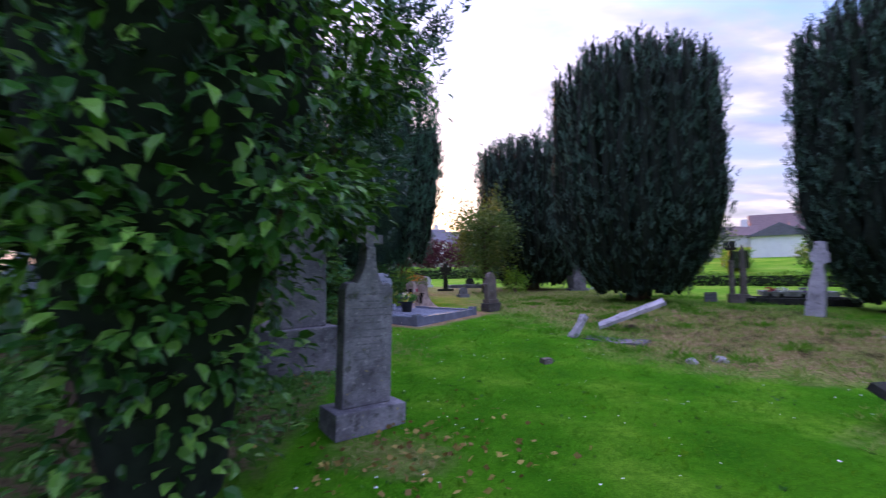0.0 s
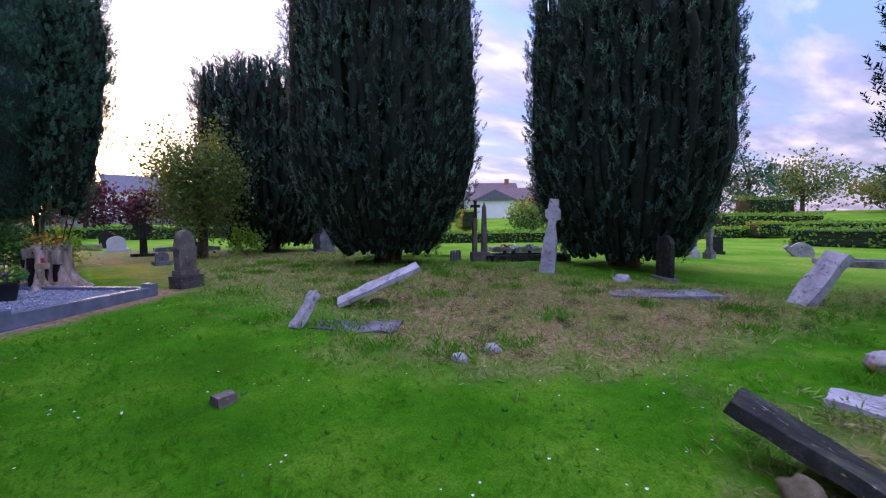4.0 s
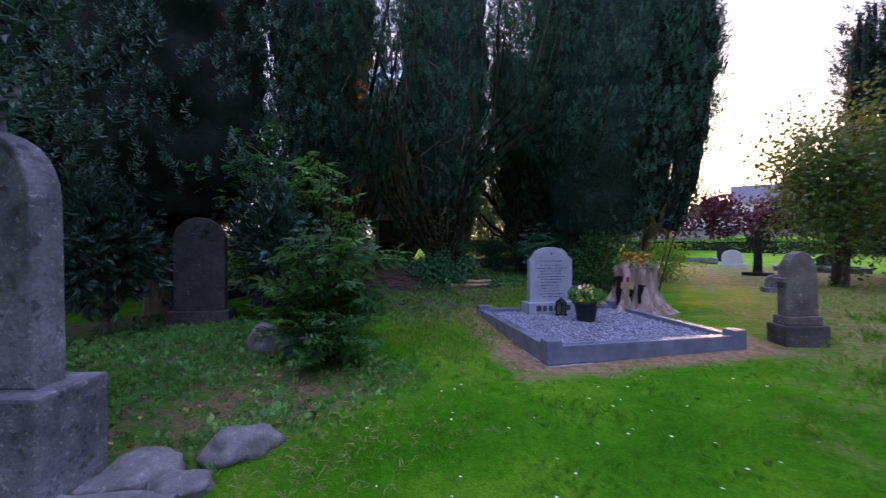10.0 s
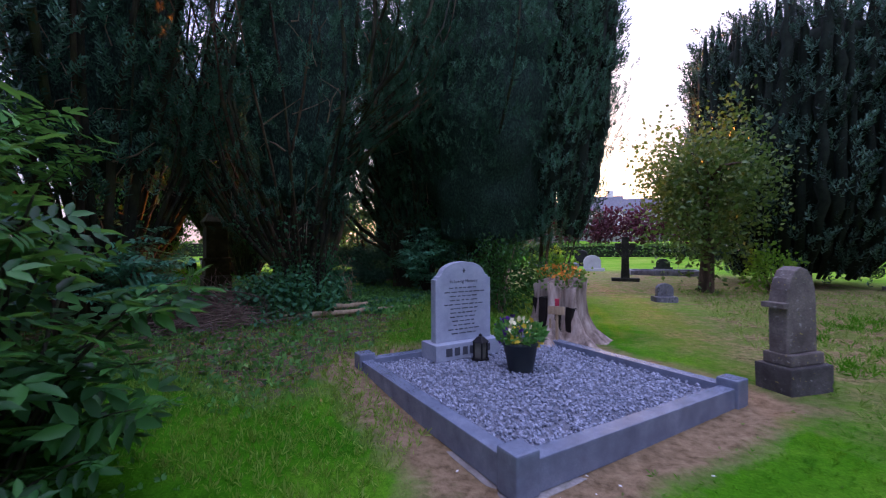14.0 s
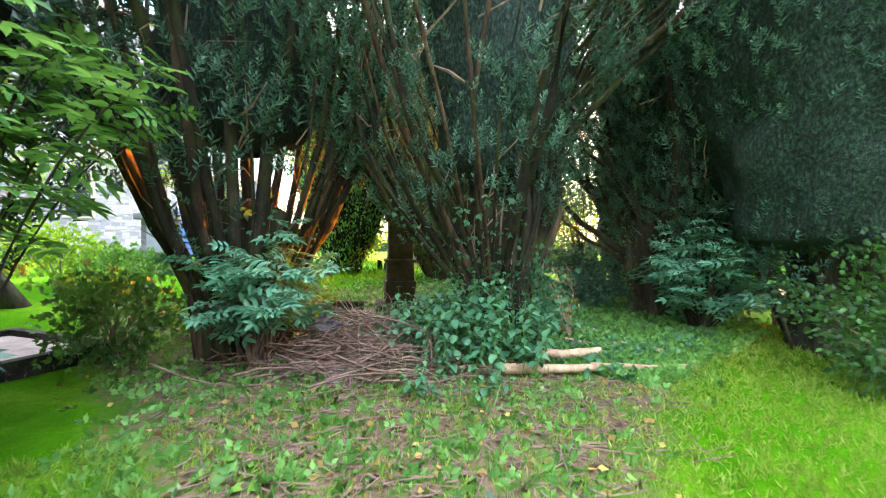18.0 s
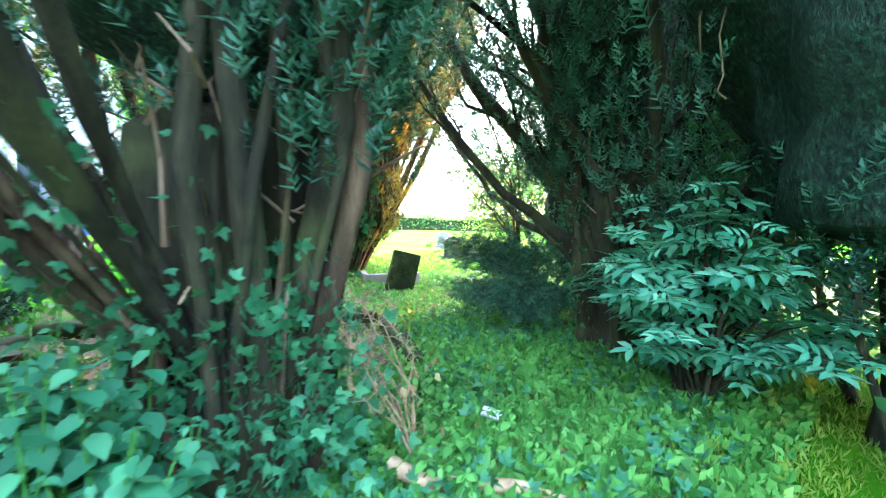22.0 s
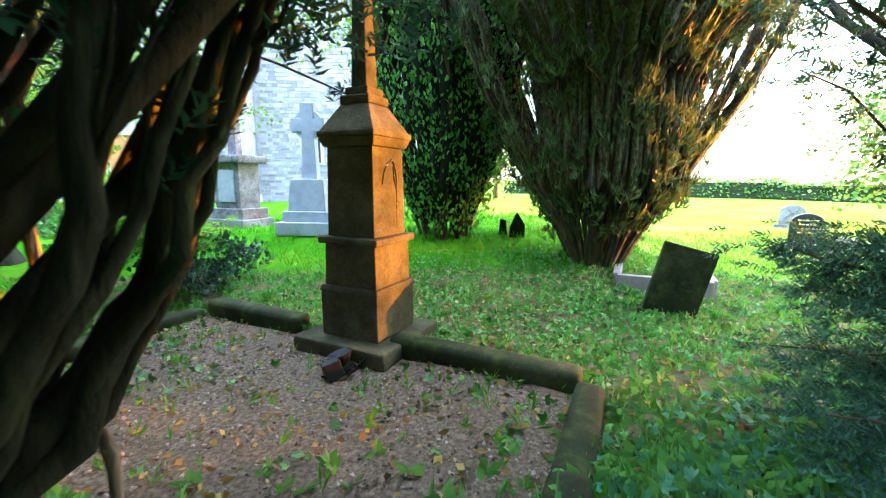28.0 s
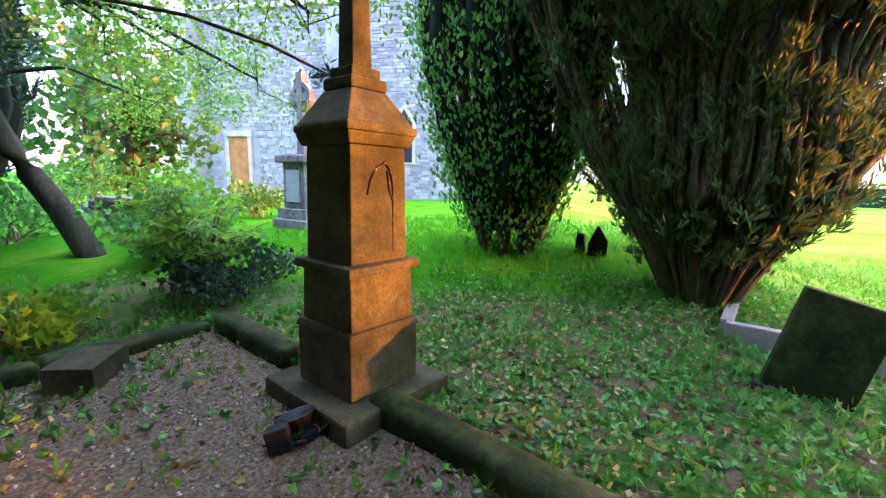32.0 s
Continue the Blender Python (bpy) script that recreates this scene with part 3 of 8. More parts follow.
        q[:, :2] += curl * w * np.sin(w * r.uniform(3, 9, 2) + r.uniform(0, 6, 2)) + r.normal(0, 0.015, (k, 2)) * (w > 0)
        v, f = tube(q, rr * np.linspace(1.15, 0.35, k) * r.uniform(0.85, 1.2, k), 8)
        solid("stem", v, f, (wood or [yew_bark])[r.integers(0, len(wood or [0]))], tree, smooth=True)
        if ivy and r.uniform() < 0.5:
            m = int(ivy * 2 / stems)
            u = r.uniform(0, 2.2, m)
            c = np.stack([np.interp(u, np.arange(k), q[:, j]) for j in range(3)], -1)
            d = r.normal(size=(m, 3)) * [1, 1, 0.2]
            d /= np.linalg.norm(d, axis=1, keepdims=True)
            ivy_at.append(c + d * (rr + 0.05 * np.abs(r.normal(size=(m, 1)))))
            ivy_out.append(d)
    if ivy_at:
        c, d = np.concatenate(ivy_at), np.concatenate(ivy_out)
        ax = r.normal(0, 0.5, c.shape) - [0, 0, 0.8]
        v, f = scatter(lobed_leaf, c, ax, r.uniform(0.035, 0.075, len(c)), facing=np.cross(ax, d + r.normal(0, 0.3, c.shape)))
        solid("climbing_ivy", v, f, nettle_leaf, tree, "ivy climbing the stems")["kind"] = "stuff"
    if twigs:
        some = []
        for i in range(twigs):
            p = paths[r.integers(0, len(paths))][0]
            u = r.uniform(0.12, 0.55) * 11
            a0 = np.array([np.interp(u, np.arange(12), p[:, k]) for k in range(3)])
            d = np.array([r.normal(0, 0.5), r.normal(0, 0.5), r.uniform(0.1, 0.9)])
            d *= r.uniform(0.25, 0.75) / np.linalg.norm(d)
            if shy and a0[2] < 2.2:
                d[:2] *= 0.5
            some.append(tube([a0, a0 + d * 0.5 + r.normal(0, 0.05, 3), a0 + d], r.uniform(0.005, 0.013) * np.array([1.2, 0.9, 0.4]), 4))
        v, f = join(some)
        solid("dead_wood", v, f, pale_bark, tree, "bare pale twigs")["kind"] = "stuff"
    return tree


def cloud_points(r, n, rx, ry, h, low=0.0, clumps=0):
    """Points in a lumpy mound."""
    if clumps:
        c = r.normal(size=(clumps, 3))
        c /= np.linalg.norm(c, axis=1, keepdims=True)
        c *= r.uniform(0.35, 0.95, (clumps, 1))
        p = c[r.integers(0, clumps, n)] + r.normal(0, 0.2, (n, 3))
    else:
        p = r.normal(size=(n, 3))
        p /= np.linalg.norm(p, axis=1, keepdims=True)
        p *= r.uniform(0.55, 1.0, (n, 1)) ** 0.5
    p = p * np.array([rx, ry, (h - low) / 2]) + np.array([0, 0, low + (h - low) / 2])
    return p[p[:, 2] > 0.03]


def shrub(name, x, y, rx, ry, h, n, leaf, shape, size, seed, label, category="shrub", low=0.0, clumps=30, stems=7, bark=None, droop=0.15, z=None, stem_r=0.015, flat=0.6):
    """A leafy bush: thin stems from one foot and many leaves set about their ends."""
    r = np.random.default_rng(seed)
    bush = thing(name, x, y, gz(x, y) if z is None else z, label, category)
    p = cloud_points(r, n, rx, ry, h, low, clumps)
    out = p - np.array([0, 0, h * 0.45])
    out /= np.linalg.norm(out, axis=1, keepdims=True) + 1e-6
    axis = out + r.normal(0, 0.5, p.shape) - np.array([0, 0, droop])
    face = np.array([[0, 0, 1.0]]) * flat + out * 0.5 + r.normal(0, 0.35, p.shape)
    v, f = scatter(shape, p, axis, size * r.uniform(0.65, 1.25, len(p)), facing=np.cross(axis, face))
    solid("foliage", v, f, leaf, bush, smooth=True)
    for i in range(stems):
        e = p[r.integers(0, len(p))]
        mid = e * np.array([0.35, 0.35, 0.55]) + r.normal(0, 0.05, 3)
        q = np.array([[r.normal(0, 0.06), r.normal(0, 0.06), -0.08], mid * 0.6, mid, (mid + e) / 2, e])
        v, f = tube(q, stem_r * np.array([1.3, 1.1, 0.9, 0.6, 0.3]), 5)
        solid("stem", v, f, bark or stick_bark, bush, smooth=True)
    return bush


def elder(x, y, rx, ry, h, shoots, leaf, size, seed, label, low=0.35, top=1.0, flat=0.35, bark=None):
    """An elder: arching shoots from one foot, with pairs of compound leaves held level along them."""
    r = np.random.default_rng(seed)
    bush = thing("elder_bush", x, y, gz(x, y), label, "shrub")
    at, axis, face, sz = [], [], [], []
    for i in range(shoots):
        a, d = r.uniform(0, 2 * np.pi), math.sqrt(r.uniform(0.03, 1))
        end = np.array([rx * d * math.cos(a), ry * d * math.sin(a), h * (low + (top - low) * r.uniform(0.1, 1) ** 0.7 * (1.05 - 0.55 * d * d))])
        foot = np.array([r.normal(0, 0.05), r.normal(0, 0.05), -0.06])
        ctrl = np.array([end[0] * 0.35, end[1] * 0.35, end[2] * r.uniform(0.75, 1.1)]) + r.normal(0, 0.04, 3)
        u = np.linspace(0, 1, 9)[:, None]
        q = foot * (1 - u) ** 2 + 2 * ctrl * u * (1 - u) + end * u * u
        v, f = tube(q, 0.012 * r.uniform(0.7, 1.4) * np.linspace(1.2, 0.25, 9), 5)
        solid("stem", v, f, bark or stick_bark, bush, smooth=True)
        nodes = max(3, int(np.linalg.norm(end - ctrl) / (size * 0.42)) + 2)
        twist = r.uniform(0, 3)
        for k in range(nodes):
            w = 1 - 0.62 * k / nodes * r.uniform(0.9, 1.1)
            c = np.array([np.interp(w, u[:, 0], q[:, j]) for j in range(3)])
            for side in (0, math.pi):
                b = twist + 1.57 * k + side + r.normal(0, 0.25)
                at.append(c)
                axis.append((math.cos(b), math.sin(b), r.uniform(-0.35, 0.35)))
                face.append(np.array([0.35 * math.cos(a), 0.35 * math.sin(a), 1.0]) + r.normal(0, flat, 3))
                sz.append(size * r.uniform(0.65, 1.15) * (0.6 if k == 0 else 1.0))
    v, f = scatter(elder_spray, np.array(at), np.array(axis), np.array(sz), facing=np.array(face))
    solid("foliage", v, f, leaf, bush, smooth=True)
    return bush


def nettles(x, y, rx, ry, h, stems, size, seed, label, leaf=None):
    """Upright square stems with crossed pairs of drooping toothed leaves."""
    r = np.random.default_rng(seed)
    clump = thing("nettle_clump", x, y, gz(x, y), label, "weeds")
    at, axis, face, sz = [], [], [], []
    for i in range(stems):
        a, d = r.uniform(0, 2 * np.pi), math.sqrt(r.uniform(0, 1))
        foot = np.array([rx * d * math.cos(a), ry * d * math.sin(a), -0.03])
        tall = h * r.uniform(0.55, 1.0) * (1.1 - 0.45 * d * d)
        tip = foot + np.array([r.normal(0, 0.1), r.normal(0, 0.1), tall])
        mid = (foot + tip) / 2 + r.normal(0, 0.025, 3)
        v, f = tube([foot, mid, tip], [0.006, 0.005, 0.002], 4)
        solid("stem", v, f, weed_leaf, clump)
        step = size * 0.62
        for k in range(int(tall * 0.85 / step)):
            w = 1 - k * step / tall
            c = foot + (tip - foot) * w
            for side in (0, math.pi):
                b = 1.57 * k + side + a * 3 + r.normal(0, 0.2)
                at.append(c)
                axis.append((math.cos(b), math.sin(b), r.uniform(-0.75, -0.05)))
                face.append(np.array([0.5 * math.cos(b), 0.5 * math.sin(b), 1.0]) + r.normal(0, 0.2, 3))
                sz.append(size * r.uniform(0.75, 1.15) * min(1.0, 0.35 + 0.28 * k))
    v, f = scatter(nettle_shape, np.array(at), np.array(axis), np.array(sz), facing=np.array(face))
    solid("foliage", v, f, leaf or nettle_leaf, clump, smooth=True)
    return clump


# ---- ground ----
PLOT_F, PLOT_TURN, PLOT_W, PLOT_L = (-0.51, 9.5), 52.6, 2.29, 2.37  # front corner, heading of the foot kerb, breadth, length
MON, MON_TURN = (-8.215, 14.045), 60.0
ca, sa = math.cos(radians(PLOT_TURN)), math.sin(radians(PLOT_TURN))


def in_plot(x, y):
    """Along the foot kerb, and from it to the headstone."""
    dx, dy = np.asarray(x) - PLOT_F[0], np.asarray(y) - PLOT_F[1]
    return dx * ca + dy * sa, -dx * sa + dy * ca


def in_old_plot(x, y):
    """Along the old kerb behind the tall monument, and from it to the wood."""
    dx, dy = np.asarray(x) + 9.05, np.asarray(y) - 12.4
    return dx * 0.5 + dy * 0.866, dx * 0.866 - dy * 0.5


def inside(u, v, w, l, margin=0.0):
    return (u > -margin) & (u < w + margin) & (v > -margin) & (v < l + margin)


def lumps(x, y, scale, seed=0.0):
    return np.array([noise.noise(Vector((a * scale, b * scale, seed))) for a, b in zip(np.ravel(x), np.ravel(y))]).reshape(np.shape(x))


near = np.arange(-14, 14.01, 0.22)
out_steps = 14 + np.cumsum(np.geomspace(0.3, 150, 34))
xs = np.concatenate([-out_steps[::-1], near, out_steps])
near_y = np.arange(-3, 25.01, 0.22)
ys = np.concatenate([-3 - (out_steps[::-1] - 14), near_y, 25 + (out_steps - 14)])
gx, gy = np.meshgrid(xs, ys, indexing="ij")
rough = np.where((np.abs(gx) < 16) & (gy > -5) & (gy < 27), 0.035 * lumps(gx, gy, 0.9) + 0.018 * lumps(gx, gy, 2.7, 5.0), 0.0)
pu, pv = in_plot(gx, gy)
ou, ov = in_old_plot(gx, gy)
sink = np.where(inside(pu, pv, PLOT_W, PLOT_L, 0.3), 1.0, 0.0)
gzz = ground_z(gx, gy) + rough * (1 - sink) - 0.04 * sink
verts = np.stack([gx, gy, gzz], -1).reshape(-1, 3)
ni, nj = len(xs), len(ys)
ii, jj = np.meshgrid(np.arange(ni - 1), np.arange(nj - 1), indexing="ij")
faces = np.stack([ii * nj + jj, (ii + 1) * nj + jj, (ii + 1) * nj + jj + 1, ii * nj + jj + 1], -1).reshape(-1, 4)


def dry_and_sunlit(x, y):
    """Where the long grass was cut and lies as hay, and where lawn is yellowed for sunlight."""
    d = 1.25 * np.exp(-(((x - 6.2) / 3.0) ** 2 + ((y - 6.3) / 1.5) ** 2)) + 0.9 * np.exp(-(((x - 4.4) / 1.3) ** 2 + ((y - 2.4) / 1.3) ** 2))
    d = d + 0.72 * np.exp(-(((x - 5.4) / 3.6) ** 2 + ((y - 9.8) / 2.4) ** 2)) + 0.5 * np.exp(-(((x - 6.0) / 5.0) ** 2 + ((y - 18) / 5) ** 2))
    d = d + 0.35 * np.exp(-(((x + 1.3) / 0.8) ** 2 + ((y - 6.9) / 0.7) ** 2)) + 0.5 * np.exp(-(((x + 0.4) / 0.8) ** 2 + ((y - 3.3) / 0.6) ** 2))
    d = d + 0.5 * np.exp(-(((x - 12) / 4.0) ** 2 + ((y - 4) / 2) ** 2))
    # Not hay: low sunlight on the back meadow and lawn, painted as dry colour.
    d = d + 0.95 * np.exp(-(((x + 0.5) / 6.0) ** 2 + ((y - 23) / 5.5) ** 2)) + 0.5 * np.exp(-(((x - 2.5) / 2.5) ** 2 + ((y - 13.5) / 2.5) ** 2))
    return np.clip(d, 0, 1)


def woodland(x, y):
    """The floor under the yews: leaf litter, ivy and weeds in place of lawn."""
    w = ease((-x - 2.3 - 0.25 * (y - 12)) / 1.2) * ease((y - 9.2) / 1.2)
    w2 = ease((-x - 0.9) / 0.9) * ease((9.0 - y) / 1.5) * ease((y - 0.5 + 0.8 * np.sin(1.3 * x)) / 2.5) * ease((x + 7.2 + 0.7 * np.sin(1.1 * y)) / 2.0)
    w = np.maximum(w, w2)
    return np.clip(w * (1 - ease((-x - 9.2) / 1.5)), 0, 1)


bare = np.clip(1 - np.maximum(np.maximum(-pu, pu - PLOT_W), np.maximum(-pv, pv - PLOT_L)) / 0.85, 0, 1)
bare = np.maximum(bare, 0.85 * ease(2.2 * woodland(gx, gy) * (0.35 + 0.0 * gx) ) * 0.3)
gme = mesh_of("ground", verts, faces, True)
for nm, arr in (("dry", dry_and_sunlit(gx, gy)), ("wood", woodland(gx, gy)), ("bare", bare), ("far", ease((np.hypot(gx - 1.0, gy - 5.0) - 7.5) / 8.0) * np.maximum(ease((gx + 4.5) / 3.0), 0.9 * ease((gy - 16.5 - 0.3 * (gx + 9)) / 4.0) * ease((-7.0 - gx) / 2.0))), ("old", np.where(inside(ou, ov, 3.6, 2.35), 1.0, 0.0))):
    at = gme.attributes.new(nm, "FLOAT", "POINT")
    at.data.foreach_set("value", np.ascontiguousarray(arr, np.float32).ravel())
n = Nodes("turf", 1.0, spec=0.04)
pl = n.place()
turf = n.ramp(n.noise(1.1, 5.0, 0.6, pl), [(0.32, (0.026, 0.14, 0.003)), (0.5, (0.055, 0.22, 0.005)), (0.66, (0.13, 0.30, 0.018))])
turf = n.mix(n.ramp(n.noise(9, 4.0, 0.6, pl), [(0.45, 0.0), (0.7, 0.5)]), turf, (0.026, 0.12, 0.003))
turf = n.mix(n.ramp(n.noise(55, 4.0, 0.75, pl), [(0.42, 0.0), (0.62, 0.6)]), turf, (0.022, 0.10, 0.003))
turf = n.mix(n.ramp(n.noise(70, 3.0, 0.7, pl), [(0.56, 0.0), (0.7, 0.6)]), turf, (0.13, 0.33, 0.015))
# Drier far grass, with the low sun on the fields put into its yellow.
sunlit_far_turf = n.ramp(n.noise(0.35, 5.0, 0.65, pl), [(0.32, (0.08, 0.25, 0.010)), (0.5, (0.17, 0.33, 0.025)), (0.68, (0.29, 0.38, 0.06))])
sunlit_far_turf = n.mix(n.ramp(n.noise(12, 4.0, 0.7, pl), [(0.42, 0.0), (0.66, 0.45)]), sunlit_far_turf, (0.05, 0.13, 0.008))
hay = n.ramp(n.noise(16, 7.0, 0.75, pl), [(0.34, (0.04, 0.034, 0.016)), (0.46, (0.20, 0.155, 0.07)), (0.66, (0.40, 0.31, 0.16))])
hay = n.mix(n.ramp(n.noise(2.6, 5.0, 0.65, pl), [(0.44, 0.0), (0.58, 0.75)]), hay, (0.12, 0.19, 0.03))
floor = n.ramp(n.noise(5, 6.0, 0.7, pl), [(0.3, (0.03, 0.026, 0.015)), (0.4, (0.10, 0.08, 0.045)), (0.47, (0.17, 0.135, 0.08)), (0.52, (0.05, 0.13, 0.02)), (0.8, (0.09, 0.21, 0.035))])
soil = n.ramp(n.noise(14, 5.0, 0.7, pl), [(0.3, (0.12, 0.085, 0.045)), (0.55, (0.28, 0.20, 0.115)), (0.8, (0.38, 0.30, 0.18))])
old_gravel = n.ramp(n.noise(38, 4.0, 0.7, pl), [(0.3, (0.06, 0.05, 0.034)), (0.5, (0.15, 0.12, 0.082)), (0.7, (0.28, 0.23, 0.17))])


def patchy(weight, scale, low, high):
    m = n.t.nodes.new("ShaderNodeMath")
    m.operation = "MULTIPLY_ADD"
    n.t.links.new(n.noise(scale, 5.0, 0.65, pl), m.inputs[0])
    m.inputs[1].default_value = 0.7
    n.t.links.new(weight, m.inputs[2])
    return n.ramp(m.outputs[0], [(low, 0.0), (high, 1.0)])


c = n.mix(patchy(n.attr("far"), 0.8, 0.4, 1.15), turf, sunlit_far_turf)
c = n.mix(patchy(n.attr("dry"), 1.6, 0.62, 0.98), c, hay)
c = n.mix(patchy(n.attr("wood"), 2.0, 0.55, 0.95), c, floor)
c = n.mix(patchy(n.attr("bare"), 3.0, 0.62, 0.95), c, soil)
c = n.mix(patchy(n.attr("old"), 3.0, 0.9, 1.1), c, old_gravel)
n.colour(c).bump(n.noise(42, 6.0, 0.75, pl), 0.8, 0.035)
gme.materials.append(n.mat)
ground = tagged(new("ground", gme), "graveyard lawn with patches of cut hay and bare earth", "ground", kind="structure")

# ---- the upright yews ----
YEW = "tall upright dark green yew with many columns"
yew("yew_tree", 6.6, 14.0, 2.5, 8.5, 11, cols=112, per=124, ragged=0.2, label=YEW, base_r=1.0, heart=0.84, body=0.55, thick=0.24, plume=0.06, clump=2, tuft=yew_plume)
yew("yew_tree", 11.2, 9.3, 2.3, 7.7, 12, cols=112, per=118, ragged=0.2, label=YEW, base_r=1.1, heart=0.84, body=0.55, thick=0.23, plume=0.06, clump=2, tuft=yew_plume)
yew("yew_tree", 5.1, 23.0, 2.75, 8.2, 13, cols=90, per=80, ragged=0.22, label=YEW, base_r=1.3, heart=0.86, size=1.5, body=0.45, thick=0.26, plume=0.08, clump=2, tuft=yew_plume)
yew("yew_tree", -1.25, 15.9, 0.6, 6.8, 24, cols=22, per=110, lean=(0.115, 0.02), label="slender yew spire beside a larger yew", base_r=0.2, thick=0.2, stems=5, stem_r=0.025, bare=0.26, full=0.6, clump=2, tuft=yew_plume)
yew("yew_tree", -2.5, 16.0, 2.3, 9.4, 14, cols=92, per=225, label="tall dense yew behind the new grave", base_r=0.5, bole=0.4, bare=0.12, stems=4, wood=[mossy_shade_bark], shy=(200, 310, 0.7), inside=yew_inner_wood, leaf=yew_leaf_wood, tuft=yew_rosette, heart=0.66, stem_r=0.028, size=1.05, body=0, thick=0.36, clump=6, plume=0.09)
yew("yew_tree", -6.75, 10.95, 2.3, 9.0, 15, cols=72, per=150, label="many-stemmed yew with leaves above bare limbs", base_r=0.42, bole=0.4, bare=0.25, stems=40, wood=[mossy_shade_bark] * 4 + [yew_bark], inside=yew_inner_wood, leaf=yew_leaf_wood, tuft=yew_rosette, full=0.85, stem_r=0.045, twigs=110, ivy=500, body=0, size=1.4, thick=0.38, clump=6, plume=0.1, fork=0.07, curl=0.2, heart=0.5)
fan_yew = yew("yew_tree", -5.05, 13.15, 2.5, 9.0, 16, cols=100, per=176, label="fan-shaped yew with many bare red-brown stems", base_r=0.42, bole=0.38, bare=0.2, stems=70, wood=[mossy_shade_bark, mossy_shade_bark, yew_bark], inside=yew_inner_wood, leaf=yew_leaf_wood, tuft=yew_rosette, full=0.58, stem_r=0.03, shy=(-30, 130, 0.6), twigs=190, size=1.0, ivy=1300, body=0, thick=0.32, clump=8, plume=0.09, fork=0.09, curl=0.34, heart=0.38)
dark_yew = yew("yew_tree", -4.6, 16.6, 2.2, 7.6, 17, cols=66, per=110, label="shaded yew with leaning dark limbs", base_r=0.3, bole=0.42, bare=0.26, stems=12, wood=[mossy_shade_bark], inside=yew_inner_wood, leaf=yew_leaf_wood, tuft=yew_rosette, full=0.5, stem_r=0.04, shy=(120, 310, 0.5), lean=(-0.12, 0.0), twigs=60, size=1.3, ivy=700, body=0, thick=0.36, clump=6, plume=0.09, fork=0.06, curl=0.22, heart=0.3)
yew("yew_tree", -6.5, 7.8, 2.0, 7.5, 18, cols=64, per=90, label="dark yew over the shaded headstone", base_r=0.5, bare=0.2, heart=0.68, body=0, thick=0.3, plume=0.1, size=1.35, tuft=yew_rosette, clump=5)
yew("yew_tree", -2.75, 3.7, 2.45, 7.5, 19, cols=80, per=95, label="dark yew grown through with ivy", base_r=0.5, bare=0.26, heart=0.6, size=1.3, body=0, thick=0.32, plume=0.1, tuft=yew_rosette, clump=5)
yew("yew_tree", -10.5, 17.0, 2.7, 6.8, 20, cols=120, per=128, label="vase-shaped yew with bare limbs seen against the light", base_r=0.22, bare=0.08, stems=90, wood=[mossy_shade_bark, mossy_shade_bark, yew_bark], leaf=yew_leaf_fan, tuft=yew_fine, full=0.95, stem_r=0.026, thick=0.17, shy=(-75, 60, 1.0), twigs=160, size=0.8, body=0.33, inside=yew_inner_fan, heart=0.55)
yew("yew_tree", -11.9, 14.9, 1.25, 5.4, 21, cols=60, per=430, label="slim yew clothed in ivy", base_r=0.3, bare=0.06, stems=14, leaf=weed_leaf, tuft=ivy_shape, full=0.7, stem_r=0.045, size=0.075, clump=6, plume=0.1, body=0.4, heart=0.5)
yew("yew_tree", -9.5, 6.0, 2.2, 7.0, 23, cols=60, per=55, label="dark yew at the back of the graveyard", base_r=0.4, bare=0.2, stems=8, heart=0.55, size=1.5, tuft=yew_plume, clump=3)

yew("yew_tree", 11.6, 2.2, 2.3, 8.0, 25, cols=64, per=80, ragged=0.2, label="tall upright yew at the open side of the graveyard", base_r=0.9, heart=0.84, body=0.5, thick=0.28, plume=0.07, clump=2, tuft=yew_plume, size=1.3)

# Added to keep the low sun off the fan-shaped yew's stems.
yew("yew_tree", -6.2, 18.9, 1.0, 4.2, 26, cols=34, per=70, label="small dark yew added to block the low sun", base_r=0.3, bare=0.06, heart=0.7, body=0, thick=0.25, plume=0.08, clump=4, tuft=yew_rosette, size=1.4, leaf=yew_leaf_wood)

yew("yew_tree", -4.5, 19.0, 1.3, 6.5, 27, cols=36, per=80, label="dark yew closing the far side of the wood", base_r=0.4, bare=0.05, heart=0.75, body=0, thick=0.28, plume=0.09, clump=4, tuft=yew_rosette, size=1.6, leaf=yew_leaf_wood)

# leaning limbs of the shaded yew, branching into thin twigs against the sky
r = np.random.default_rng(417)
at, axis = [], []
ends = [((-0.1, -0.2, 1.05), (-1.15, -0.3, 2.1), (-2.0, -0.4, 3.2), (-2.7, -0.3, 4.6), 0.12), ((-0.3, -0.3, 0.9), (-1.3, -0.75, 1.75), (-2.2, -0.9, 2.9), (-3.0, -0.9, 4.3), 0.06),
        ((0.1, -0.3, 1.2), (-0.5, -0.7, 2.3), (-1.0, -0.9, 3.4), (-1.3, -0.9, 4.8), 0.075), ((0.3, -0.4, 1.2), (0.5, -0.9, 2.3), (0.5, -1.2, 3.4), (0.3, -1.3, 4.6), 0.06),
        ((-0.1, 0.0, 1.2), (-0.6, 0.1, 2.4), (-1.3, 0.2, 3.7), (-1.6, 0.2, 5.0), 0.07), ((-0.4, -0.2, 0.8), (-1.6, 0.1, 1.4), (-2.6, 0.3, 2.2), (-3.4, 0.4, 3.2), 0.045)]
